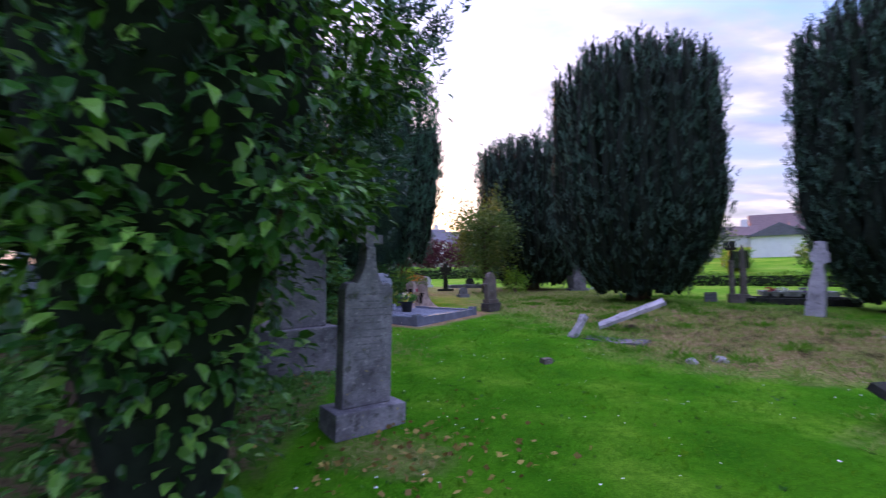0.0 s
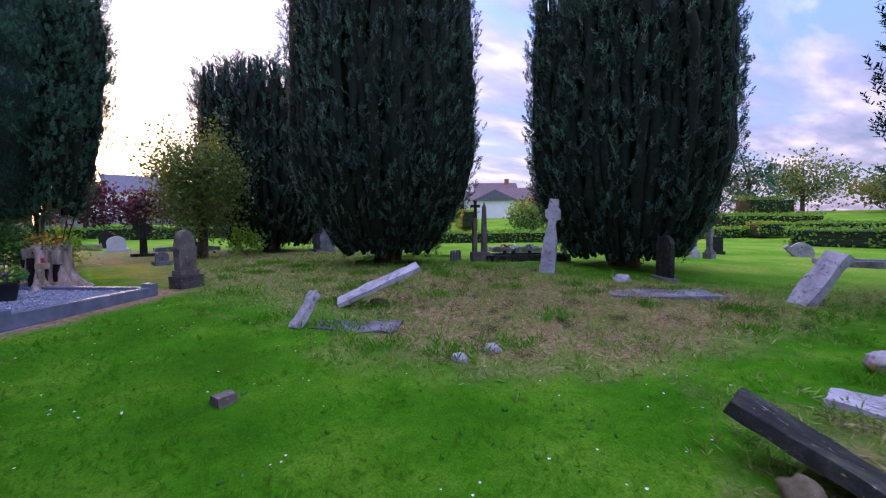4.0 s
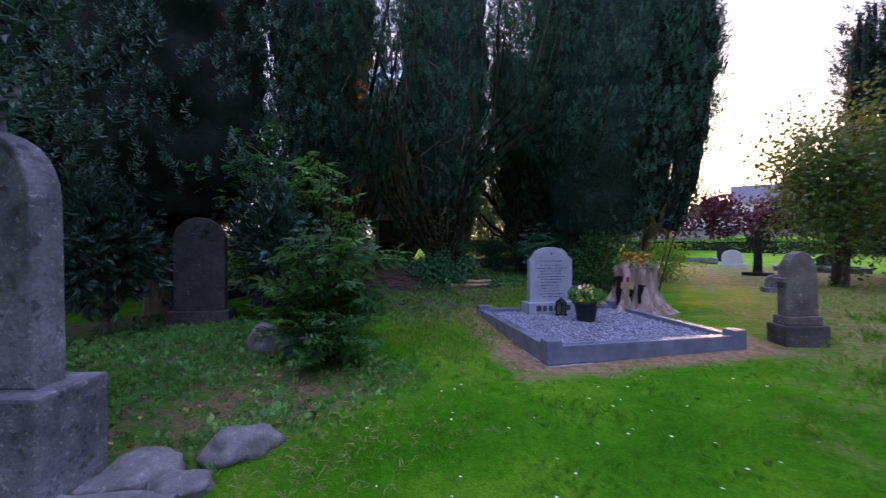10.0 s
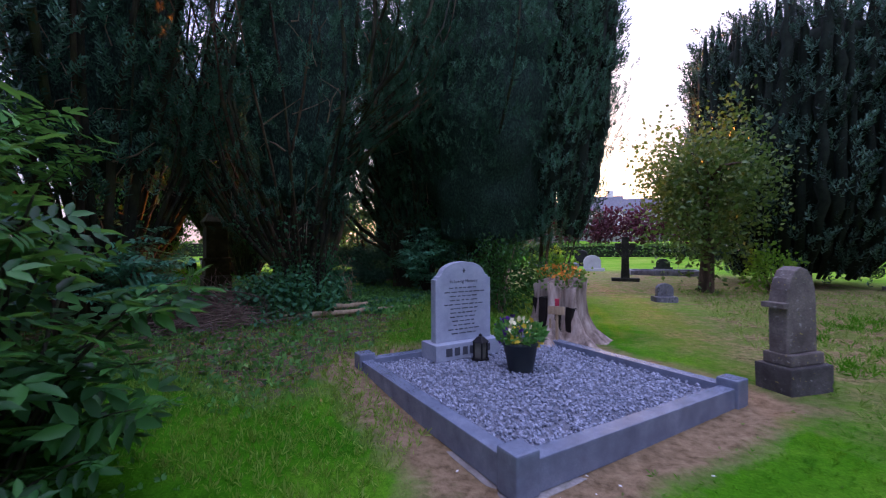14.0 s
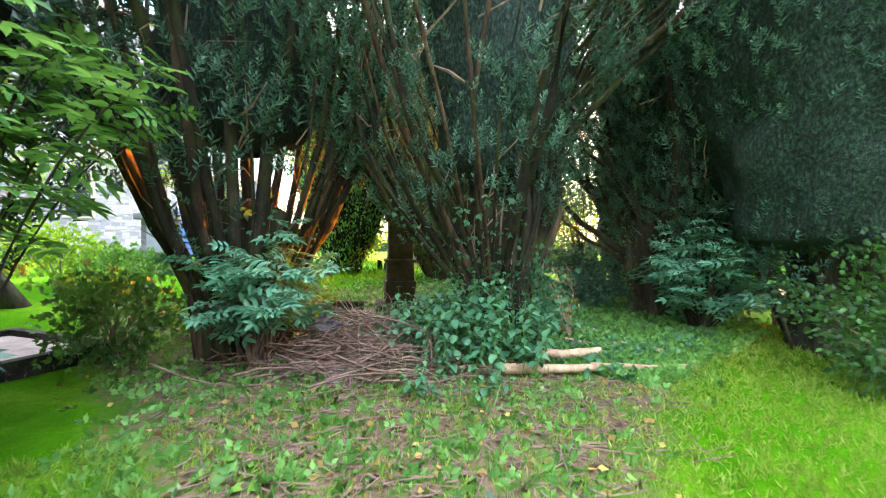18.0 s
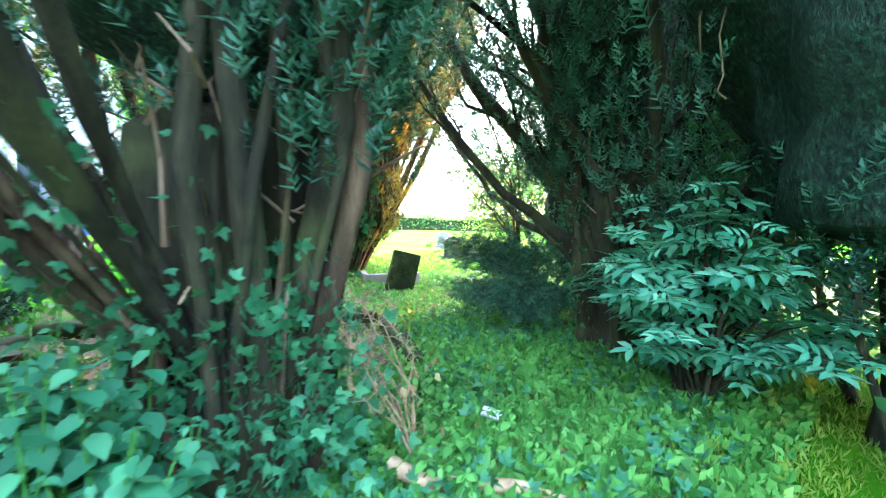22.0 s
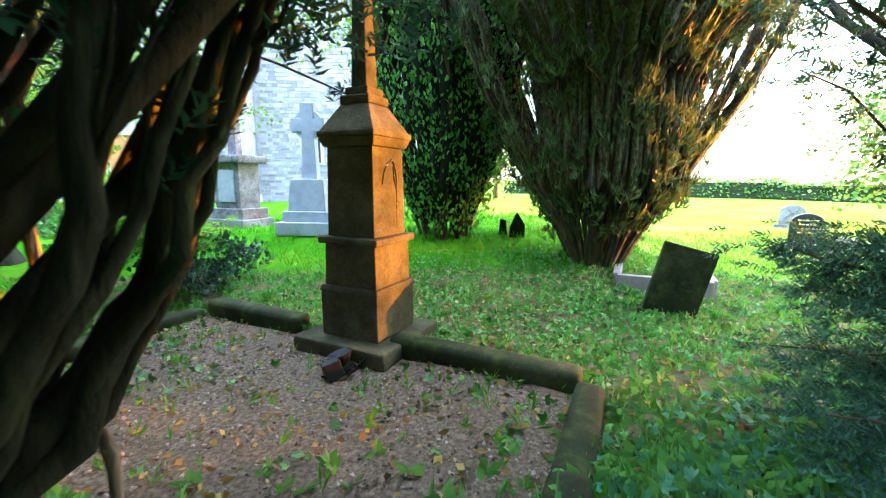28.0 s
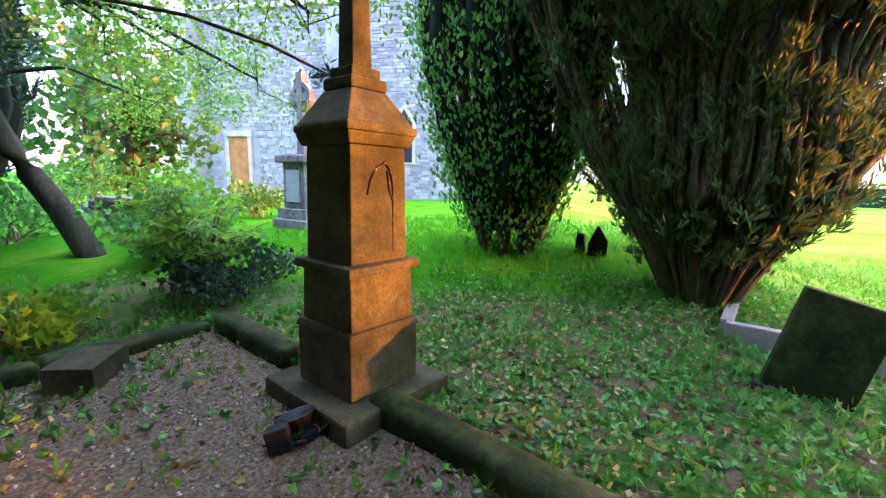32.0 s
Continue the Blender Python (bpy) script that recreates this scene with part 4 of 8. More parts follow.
for a, b, c, d, girth in ends:
    q = np.array([(0.1, 0, -0.1), a, b, c, d])
    fine = np.stack([np.interp(np.linspace(0, 4, 17), np.arange(5), q[:, k]) for k in range(3)], -1)
    fine[1:-1] = (fine[:-2] + 2 * fine[1:-1] + fine[2:]) / 4
    fine += r.normal(0, 0.018, fine.shape)
    v, f = tube(fine, girth * np.linspace(1.25, 0.3, 17) * r.uniform(0.88, 1.12, 17), 9)
    solid("limb", v, f, mossy_shade_bark, dark_yew, "thick dark leaning limb", True)
    for k in range(12):
        u = r.integers(6, 17)
        p0 = fine[u]
        way = (fine[min(16, u + 1)] - fine[u - 1]) * 1.2 + r.normal(0, 0.2, 3)
        way *= r.uniform(0.5, 1.3) / np.linalg.norm(way)
        mid = p0 + way * 0.5 + r.normal(0, 0.06, 3)
        v, f = tube([p0, mid, p0 + way + [0, 0, 0.12]], girth * np.array([0.28, 0.2, 0.06]), 5)
        solid("branch", v, f, mossy_shade_bark, dark_yew, smooth=True)
        for j in range(4):
            e = mid + way * r.uniform(0.0, 0.7) + r.normal(0, 0.22, 3) + [0, 0, 0.12]
            v, f = tube([mid + way * r.uniform(-0.1, 0.3), e], [0.007, 0.002], 4)
            solid("twig", v, f, mossy_shade_bark, dark_yew)
            at.append(e + r.normal(0, 0.09, (5, 3)))
            axis.append(way * 0.8 + r.normal(0, 0.4, (5, 3)) + [0, 0, 0.3])
v, f = scatter(yew_rosette, np.concatenate(at), np.concatenate(axis), r.uniform(0.7, 1.2, sum(len(c) for c in at)))
solid("limb_foliage", v, f, yew_leaf_wood, dark_yew)
for k in range(5):
    top = np.array([0.75 + 0.16 * k, -1.15 - 0.05 * k, 3.6 + r.uniform(-0.3, 0.3)])
    q = np.array([top + [0.1 * math.sin(2.2 * w + k), 0.08 * math.cos(3 * w), -w * r.uniform(0.95, 1.05)] + r.normal(0, 0.03, 3) for w in np.linspace(0, 1.0 + 0.25 * (k % 3), 12)])
    v, f = tube(q, np.full(12, 0.006 + 0.002 * (k % 2)), 5)
    solid("dead_vine", v, f, pale_bark, dark_yew, "pale dead vine hanging from the boughs", True)

# heavy limbs of the fan-shaped yew that lean out over the old plot
r = np.random.default_rng(316)
at, axis = [], []
for a, low, high, girth in ((143, 0.76, 1.45, 0.045), (139, 0.75, 1.32, 0.04), (146, 0.72, 1.3, 0.034), (136, 0.8, 1.4, 0.03), (142, 0.85, 1.44, 0.026), (138, 0.82, 1.4, 0.022), (144, 0.88, 1.48, 0.02), (133, 0.72, 1.2, 0.026), (147, 0.7, 1.15, 0.038), (130, 0.62, 1.05, 0.04)):
    a = math.radians(a)
    line = ((0.12, -0.1, 0), (low * 0.55, 0.4, 0.06), (low, 0.76, 0.03), (low * 0.6 + high * 0.4, 1.1, -0.02), (low * 0.3 + high * 0.7, 1.55, 0.02), (high, 2.0, -0.02), (high * 1.1, 3.4, 0.01))
    q = np.array([[d * math.cos(a + w), d * math.sin(a + w), z] for d, z, w in line])
    q[1:] += r.normal(0, 0.025, (6, 3))
    fine = np.stack([np.interp(np.linspace(0, 6, 19), np.arange(7), q[:, k]) for k in range(3)], -1) + r.normal(0, 0.012, (19, 3))
    v, f = tube(fine, girth * np.linspace(1.25, 0.35, 19) * r.uniform(0.88, 1.12, 19), 9)
    solid("limb", v, f, mossy_shade_bark, fan_yew, "dark mossy limb", True)
    for k in range(22):
        u = r.uniform(4.9, 6)
        c = np.array([np.interp(u, np.arange(7), q[:, k2]) for k2 in range(3)]) + r.normal(0, 0.2, 3)
        at.append(c + r.normal(0, 0.08, (9, 3)))
        axis.append(r.normal(0, 0.4, (9, 3)) + [0, 0, 0.8])
    for k in range(3):
        u = r.uniform(3.2, 5.0)
        c = np.array([np.interp(u, np.arange(7), q[:, k2]) for k2 in range(3)])
        e = c + np.array([0.4 * math.cos(a), 0.4 * math.sin(a), 1.0]) * r.uniform(0.25, 0.5) + r.normal(0, 0.06, 3)
        bow = (c + e) / 2 + r.normal(0, 0.02, 3)
        v, f = tube([c, (c + bow) / 2, bow, (bow + e) / 2, e], [0.012, 0.01, 0.008, 0.006, 0.003], 5)
        solid("twig", v, f, mossy_shade_bark, fan_yew, smooth=True)
for drop in ((0.0, 0.0), (-0.07, -0.05)):
    q = np.array([(-0.98, 0.28, 1.75), (-0.86, 0.27, 1.32), (-0.84, 0.3, 1.0), (-0.78, 0.38, 0.78), (-0.74, 0.5, 0.6), (-0.66, 0.6, 0.3), (-0.68, 0.66, 0.02)]) + [drop[0], drop[1], 0]
    q = np.stack([np.interp(np.linspace(0, 6, 22), np.arange(7), q[:, k]) for k in range(3)], -1) + r.normal(0, 0.012, (22, 3))
    v, f = tube(q, 0.013 * r.uniform(0.8, 1.25, 22), 6)
    solid("dead_vine", v, f, pale_bark, fan_yew, "dead pale vine hanging among the limbs", True)
v, f = scatter(yew_rosette, np.concatenate(at), np.concatenate(axis), r.uniform(0.7, 1.1, sum(len(c) for c in at)))
solid("limb_foliage", v, f, yew_leaf_wood, fan_yew)

# ---- gravestones ----
def arch_outline(w, h, rise, steps=14, shoulder=0.0, foot=0.0):
    """A headstone's outline: straight sides, small square shoulders and a round head."""
    half = w / 2
    r = half - shoulder
    pts = [(-half, foot), (half, foot), (half, h - rise)]
    for i in range(steps + 1):
        a = math.pi * i / steps
        pts.append((r * math.cos(a), h - rise + (0.06 if shoulder else 0) + (rise - (0.06 if shoulder else 0)) * math.sin(a)))
    pts.append((-half, h - rise))
    out = []
    for p in pts:
        if not out or math.dist(p, out[-1]) > 1e-4:
            out.append(p)
    return out


def inscription(parent, w, z_top, rows, y, mat, pitch=0.055, tall=0.016, seed=1, words=3):
    """Worn lines of lettering, as short raised bars."""
    r = random.Random(seed)
    for i in range(rows):
        width = w * r.uniform(0.5, 0.95)
        x = -width / 2
        while x < width / 2 - 0.02:
            ln = r.uniform(0.03, 0.09)
            bm = bmesh.new()
            bmesh.ops.create_cube(bm, size=1.0, matrix=Matrix.LocRotScale((x + ln / 2, y, z_top - i * pitch), None, (ln, 0.004, tall * r.uniform(0.8, 1.2))))
            part("inscription_word", bm, mat, parent)
            x += ln + r.uniform(0.012, 0.025)


def cross_bm(h, span, thick, depth, arm_z, ring=0.0):
    """An upright cross, with a ring round its arms where it is a high cross."""
    t = thick / 2
    o = [(-t * 1.3, 0), (t * 1.3, 0), (t, arm_z - t), (span / 2, arm_z - t * 1.1), (span / 2, arm_z + t * 1.1), (t, arm_z + t), (t * 1.1, h), (-t * 1.1, h), (-t, arm_z + t), (-span / 2, arm_z + t * 1.1), (-span / 2, arm_z - t * 1.1), (-t, arm_z - t)]
    return prism(o, depth, 0.006)


def ring_bm(r, thick, depth, z, sides=28):
    bm = bmesh.new()
    rows = []
    for i in range(sides):
        a = 2 * math.pi * i / sides
        rows.append([bm.verts.new((math.cos(a) * (r + dr), dy, z + math.sin(a) * (r + dr))) for dr, dy in ((-thick / 2, -depth / 2), (thick / 2, -depth / 2), (thick / 2, depth / 2), (-thick / 2, depth / 2))])
    for i in range(sides):
        a, b = rows[i], rows[(i + 1) % sides]
        for k in range(4):
            bm.faces.new((a[k], b[k], b[(k + 1) % 4], a[(k + 1) % 4]))
    bmesh.ops.recalc_face_normals(bm, faces=bm.faces[:])
    return bm


def worn(bm, amount, seed=0):
    for v in bm.verts:
        v.co += noise.noise_vector(v.co * 4.0 + Vector((seed, 1.7 * seed, 0))) * amount
    return bm


# Sandstone darkened to stand for deep shade; also used on one plinth.
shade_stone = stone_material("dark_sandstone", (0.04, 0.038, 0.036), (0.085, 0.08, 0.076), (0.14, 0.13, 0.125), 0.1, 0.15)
worn_letter = plain("worn_lettering", (0.12, 0.12, 0.135), 0.8)
# headstone with a cross, close by the path
hs = thing("headstone", -0.70, 3.82, gz(-0.70, 3.82) - 0.02, "grey limestone headstone topped by a small cross", "headstone", 37.8, rx=0, ry=2.0)
part("plinth", worn(block(0.66, 0.36, 0.22, bevel=0.012), 0.008), grey_stone, hs)
body = [(-0.235, 0.22), (0.235, 0.22), (0.235, 1.22), (0.21, 1.27), (0.17, 1.285), (0.13, 1.27), (0.105, 1.31), (0.075, 1.38), (0.05, 1.47), (0.042, 1.60), (-0.042, 1.60), (-0.05, 1.47), (-0.075, 1.38), (-0.105, 1.31), (-0.13, 1.27), (-0.17, 1.285), (-0.21, 1.27), (-0.235, 1.22)]
part("tablet", worn(prism(body, 0.15, 0.01), 0.004, 2), grey_stone, hs)
cross = [(-0.042, 1.602), (0.042, 1.602), (0.042, 1.635), (0.135, 1.63), (0.135, 1.715), (0.042, 1.71), (0.045, 1.80), (-0.045, 1.80), (-0.042, 1.71), (-0.135, 1.715), (-0.135, 1.63), (-0.042, 1.635)]
part("cross", prism(cross, 0.085, 0.006), grey_stone, hs)
inscription(hs, 0.4, 1.18, 11, -0.0765, worn_letter, 0.062, 0.011, 4)

hs = thing("headstone", -1.83, 5.58, gz(-1.83, 5.58) - 0.03, "tall weathered headstone with a round head and broken finial", "headstone", 40)
part("plinth", worn(block(0.92, 0.44, 0.6, bevel=0.02), 0.015, 3), grey_stone, hs)
part("tablet", worn(prism(arch_outline(0.66, 1.96, 0.36, foot=0.6), 0.19, 0.015), 0.006, 3), grey_stone, hs)
fin = cross_bm(0.3, 0.3, 0.1, 0.12, 0.2)
bmesh.ops.translate(fin, verts=fin.verts[:], vec=(0, 0, 1.94))
part("cross", fin, grey_stone, hs)

hs = thing("headstone", -5.0, 7.75, gz(-5.0, 7.75) - 0.03, "brown round-headed headstone in deep shade", "headstone", 48)
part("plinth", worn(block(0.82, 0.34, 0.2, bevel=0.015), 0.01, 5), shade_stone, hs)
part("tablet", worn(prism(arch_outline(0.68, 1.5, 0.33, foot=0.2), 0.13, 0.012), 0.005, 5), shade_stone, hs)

hs = thing("headstone", 1.44, 11.78, gz(1.44, 11.78) - 0.02, "small brown sandstone headstone with a pointed arch", "headstone", 36, ry=-1.5)
part("plinth", worn(block(0.47, 0.32, 0.25, bevel=0.015), 0.012, 7), shade_stone, hs, "dark plinth")
part("footing", worn(block(0.38, 0.24, 0.1, (0, 0, 0.25), bevel=0.012), 0.006, 7), brown_stone, hs)
gothic = [(-0.17, 0.35), (0.17, 0.35), (0.17, 0.78), (0.154, 0.9), (0.121, 0.99), (0.0729, 1.06), (0, 1.09), (-0.0729, 1.06), (-0.121, 0.99), (-0.154, 0.9), (-0.17, 0.78)]
part("tablet", worn(prism(gothic, 0.16, 0.012), 0.006, 7), brown_stone, hs)
part("ledge", block(0.07, 0.2, 0.05, (-0.195, 0, 0.74), bevel=0.01), brown_stone, hs)

# ---- the new grave ----
PZ = 0.2
grave = thing("kerbed_grave", PLOT_F[0], PLOT_F[1], PZ, "new blue-grey granite grave kerb filled with chippings", "grave", PLOT_TURN)
for w, l, x, y in ((PLOT_W - 0.14, 0.12, PLOT_W / 2, 0.0), (PLOT_W - 0.14, 0.12, PLOT_W / 2, PLOT_L), (0.12, PLOT_L - 0.14, 0.0, PLOT_L / 2), (0.12, PLOT_L - 0.14, PLOT_W, PLOT_L / 2)):
    part("kerb", block(w, l, 0.19, (x, y, 0.03), bevel=0.008), kerb_granite, grave)
for x in (0, PLOT_W):
    for y in (0, PLOT_L):
        part("corner_post", block(0.17, 0.17, 0.255, (x, y, 0.03), bevel=0.014), kerb_granite, grave)
part("footing", worn(block(PLOT_W + 0.2, PLOT_L + 0.2, 0.06, (PLOT_W / 2, PLOT_L / 2, -0.03), bevel=0.01), 0.008), concrete, grave)
pebble = (np.array([[0.5, 0, 0], [0, 0.42, 0.05], [-0.5, 0.05, 0], [0.05, -0.45, 0], [0.1, 0, 0.4], [0, 0.05, -0.35]]), np.array([[0, 1, 4], [1, 2, 4], [2, 3, 4], [3, 0, 4], [1, 0, 5], [2, 1, 5], [3, 2, 5], [0, 3, 5]]))
cnt = 8600
bed = np.stack([rng.uniform(0.07, PLOT_W - 0.07, cnt), rng.uniform(0.07, PLOT_L - 0.07, cnt), 0.145 + rng.uniform(0, 0.028, cnt)], -1)
v, f = scatter(pebble, bed, rng.normal(size=(cnt, 3)) + [0, 0, 0.8], rng.uniform(0.018, 0.043, cnt))
chips = Nodes("grey_chippings", 0.8)
chips.colour(chips.ramp(chips.geo(), [(0.0, (0.14, 0.16, 0.205)), (0.5, (0.25, 0.28, 0.35)), (1.0, (0.37, 0.40, 0.48))]))
solid("gravel_fill", v, f, chips.mat, grave, "loose blue-grey stone chippings")["kind"] = "stuff"
part("gravel_bed", block(PLOT_W - 0.12, PLOT_L - 0.12, 0.115, (PLOT_W / 2, PLOT_L / 2, 0.03), bevel=0), plain("gravel_bed", (0.14, 0.15, 0.18), 0.95, 0.4, scale=60), grave)


def on_plot(u, v):
    return PLOT_F[0] + u * ca - v * sa, PLOT_F[1] + u * sa + v * ca


hx, hy = on_plot(PLOT_W / 2 - 0.1, PLOT_L - 0.22)
hs = thing("headstone", hx, hy, PZ + 0.17, "new pale blue granite headstone with engraved lines", "headstone", PLOT_TURN)
part("plinth", block(0.84, 0.32, 0.17, bevel=0.008), new_granite, hs)
o = [(-0.36, 0.17), (0.36, 0.17), (0.36, 0.84), (0.335, 0.845), (0.325, 0.87), (0.30, 0.88)]
o += [(0.28 * math.cos(a), 0.89 + 0.14 * math.sin(a)) for a in np.linspace(0.12, math.pi - 0.12, 13)]
o += [(-0.30, 0.88), (-0.325, 0.87), (-0.335, 0.845), (-0.36, 0.84)]
part("tablet", prism(o, 0.1, 0.006), new_granite, hs)
inscription(hs, 0.54, 0.745, 12, -0.0515, lettering, 0.045, 0.0115, 9)
bm = bmesh.new()
for k, wd in enumerate((0.075, 0.065, 0.06, 0.075, 0.055, 0.06)):
    bmesh.ops.create_cube(bm, size=1.0, matrix=Matrix.LocRotScale((-0.26 + 0.1 * k, -0.1625, 0.085), None, (wd, 0.005, 0.085)))
part("base_lettering", bm, lettering, hs)
words = bpy.data.curves.new("dedication", "FONT")
words.body, words.size, words.align_x, words.extrude = "In Loving Memory", 0.05, "CENTER", 0.001
tx = new("dedication_curve", words)
dg = bpy.context.evaluated_depsgraph_get()
tme = bpy.data.meshes.new_from_object(tx.evaluated_get(dg))
bpy.data.objects.remove(tx)
tme.materials.clear()
tme.materials.append(lettering)
ded = new("dedication", tme)
ded.parent, ded.matrix_local = hs, pose(0, -0.0535, 0.8, 90, 0, 0)
em = bmesh.new()
for sz in ((0.012, 0.05), (0.035, 0.012)):
    bmesh.ops.create_cube(em, size=1.0, matrix=Matrix.LocRotScale((0, -0.0525, 0.93), None, (sz[0], 0.004, sz[1])))
part("engraved_cross", em, lettering, hs)

iron = plain("black_iron", (0.02, 0.02, 0.022), 0.5, 0.3, 0.6)
glass_dull = plain("lantern_pane", (0.12, 0.12, 0.10), 0.2, 0.2)
lx, ly = on_plot(PLOT_W / 2 - 0.06, PLOT_L - 0.52)
lant = thing("lantern", lx, ly, PZ + 0.165, "small black grave lantern on the chippings", "lantern", PLOT_TURN + 20)
part("base", block(0.13, 0.13, 0.025, bevel=0.004), iron, lant)
for x in (-0.05, 0.05):
    for y in (-0.05, 0.05):
        part("post", block(0.014, 0.014, 0.17, (x, y, 0.025), bevel=0.002), iron, lant)
part("pane_box", block(0.09, 0.09, 0.165, (0, 0, 0.027), bevel=0.002), glass_dull, lant)
part("roof", block(0.14, 0.14, 0.06, (0, 0, 0.195), bevel=0.004, taper=0.3), iron, lant)
v, f = lathe([(0.012, 0.25), (0.02, 0.26), (0.018, 0.275), (0.004, 0.285)], 10)
solid("knob", v, f, iron, lant)

px, py = -0.86, 11.3
pot = thing("flower_pot", px, py, PZ + 0.165, "dark plastic pot of yellow and purple pansies", "flower pot")
v, f = lathe([(0.0, 0.0), (0.115, 0.0), (0.12, 0.01), (0.165, 0.25), (0.18, 0.25), (0.18, 0.285), (0.16, 0.285), (0.155, 0.24), (0.0, 0.235)], 28)
solid("pot", v, f, plain("pot_plastic", (0.035, 0.045, 0.05), 0.45, 0.15), pot, smooth=True)
lr = np.random.default_rng(3)
p = cloud_points(lr, 420, 0.24, 0.24, 0.46, 0.24, 0)
v, f = scatter(broad_leaf, p, p - [0, 0, 0.2] + lr.normal(0, 0.1, p.shape), lr.uniform(0.04, 0.08, len(p)))
solid("leaves", v, f, weed_leaf, pot)


def petals(parent, centre, r_out, name, mat, count, size, seed):
    r = np.random.default_rng(seed)
    p = cloud_points(r, count, r_out[0], r_out[1], r_out[2], 0.1, 0) + np.asarray(centre)
    disc = join([leaflet((0, 0, 0), (math.sin(a), 0, math.cos(a)), 1.0, 0.95, 0.05) for a in np.linspace(0, 2 * np.pi, 6)[:-1]])
    v, f = scatter(disc, p, r.normal(size=p.shape) + [0, 0, 0.2], r.uniform(0.7, 1.2, len(p)) * size)
    ob = solid(name, v, f, mat, parent)
    ob["kind"] = "stuff"
    return ob


yellow = plain("yellow_petals", (0.75, 0.55, 0.05), 0.6, 0.2)
cream = plain("cream_petals", (0.75, 0.72, 0.45), 0.6, 0.15)
purple = plain("purple_petals", (0.10, 0.03, 0.22), 0.6, 0.3)
orange_petal = plain("orange_petals", (0.65, 0.24, 0.03), 0.6, 0.3)
red_petal = plain("red_petals", (0.4, 0.03, 0.06), 0.6, 0.3)
white_petal = plain("white_petals", (0.7, 0.7, 0.68), 0.6, 0.1)
petals(pot, (0.05, -0.02, 0.1), (0.22, 0.22, 0.42), "yellow_flowers", yellow, 34, 0.032, 5)
petals(pot, (0.0, -0.04, 0.12), (0.12, 0.14, 0.42), "cream_flowers", cream, 16, 0.034, 6)
petals(pot, (-0.14, 0.1, 0.1), (0.14, 0.14, 0.42), "purple_flowers", purple, 42, 0.034, 8)

# hollow stump used as a planter
sx, sy = -0.68, 12.98
stump = thing("tree_stump", sx, sy, gz(sx, sy) - 0.05, "hollow weathered stump planted with orange marigolds", "stump", -20)
ang = np.linspace(0, 2 * np.pi, 84, endpoint=False)
prof = []
for h, r0 in ((0, 0.76), (0.06, 0.56), (0.2, 0.40), (0.4, 0.31), (0.6, 0.285), (0.78, 0.3), (0.80, 0.19), (0.5, 0.18)):
    ridge = np.abs(np.sin(3.5 * ang + 0.6 * h)) ** 0.6
    lobe = 0.5 + 0.62 * ridge + 0.07 * np.sin(13 * ang + 4 * h)
    split = np.where(np.abs(ang - 4.5) < 0.2, 0.5 if h > 0.05 else 1, 1.0) * np.where(np.abs(ang - 5.4) < 0.16, 0.6 if h > 0.15 else 1, 1.0)
    prof.append(np.stack([r0 * lobe * split * np.cos(ang), r0 * lobe * split * np.sin(ang), np.full(84, h) + (0.07 * np.sin(3 * ang + 1) if 0.5 < h else 0)], -1))
v = np.concatenate(prof)
f = np.array([(i * 84 + j, i * 84 + (j + 1) % 84, (i + 1) * 84 + (j + 1) % 84, (i + 1) * 84 + j) for i in range(len(prof) - 1) for j in range(84)])
stump_wood = bark_material("stump_wood", (0.05, 0.036, 0.028), (0.30, 0.235, 0.19), (0.58, 0.50, 0.43), 0.05)
solid("trunk", v, f, stump_wood, stump, smooth=True)
# Blocks set proud of the bark; their near-black stands for the cavities' shade.
hollow_dark = plain("hollow_shade", (0.012, 0.009, 0.007), 0.95, 0.4)
for a, z0, h, w in ((-1.75, 0.12, 0.5, 0.1), (-1.15, 0.05, 0.42, 0.07), (-2.35, 0.2, 0.4, 0.08), (-0.6, 0.15, 0.35, 0.07)):
    hb = part("hollow", block(w, 0.12, h, cuts=3, rough=0.02, seed=int(9 * a)), hollow_dark, stump, "near-black block standing for a shaded hollow")
    hb.matrix_local = pose(0.285 * math.cos(a), 0.285 * math.sin(a), z0, 0, 0, math.degrees(a) + 90)
lr = np.random.default_rng(5)
p = cloud_points(lr, 520, 0.33, 0.33, 1.02, 0.66, 0)
v, f = scatter(broad_leaf, p, p - [0, 0, 0.7] + lr.normal(0, 0.2, p.shape), lr.uniform(0.03, 0.07, len(p)))
solid("leaves", v, f, hedge_leaf, stump)
petals(stump, (0, 0, 0.72), (0.29, 0.29, 0.32), "orange_flowers", orange_petal, 150, 0.024, 9)["kind"] = "stuff"
sign = thing("wooden_plaque", sx + 0.02, sy - 0.46, gz(sx, sy - 0.46), "small wooden plaque on a stake by the stump", "plaque", -8)
part("stake", block(0.03, 0.03, 0.48, bevel=0.004), cut_wood, sign)
part("board", block(0.2, 0.02, 0.1, (0, -0.027, 0.4), bevel=0.004), cut_wood, sign)
part("red_ribbon", block(0.05, 0.02, 0.09, (0.01, -0.03, 0.505), bevel=0.006), red_petal, sign)
part("stake_brace", block(0.025, 0.02, 0.34, (-0.09, 0.03, 0.0), bevel=0.003), cut_wood, sign)

# ---- fallen and leaning stones on the open grass ----
def slab_thing(name, at, rx, ry, rz, size, mat, label, seed, amount=0.02):
    ob = thing(name, *at, label, "stone slab", rz, rx=rx, ry=ry)
    part("slab", block(*size, (0, 0, -size[2] / 2), cuts=7, rough=amount, seed=seed), mat, ob)
    return ob


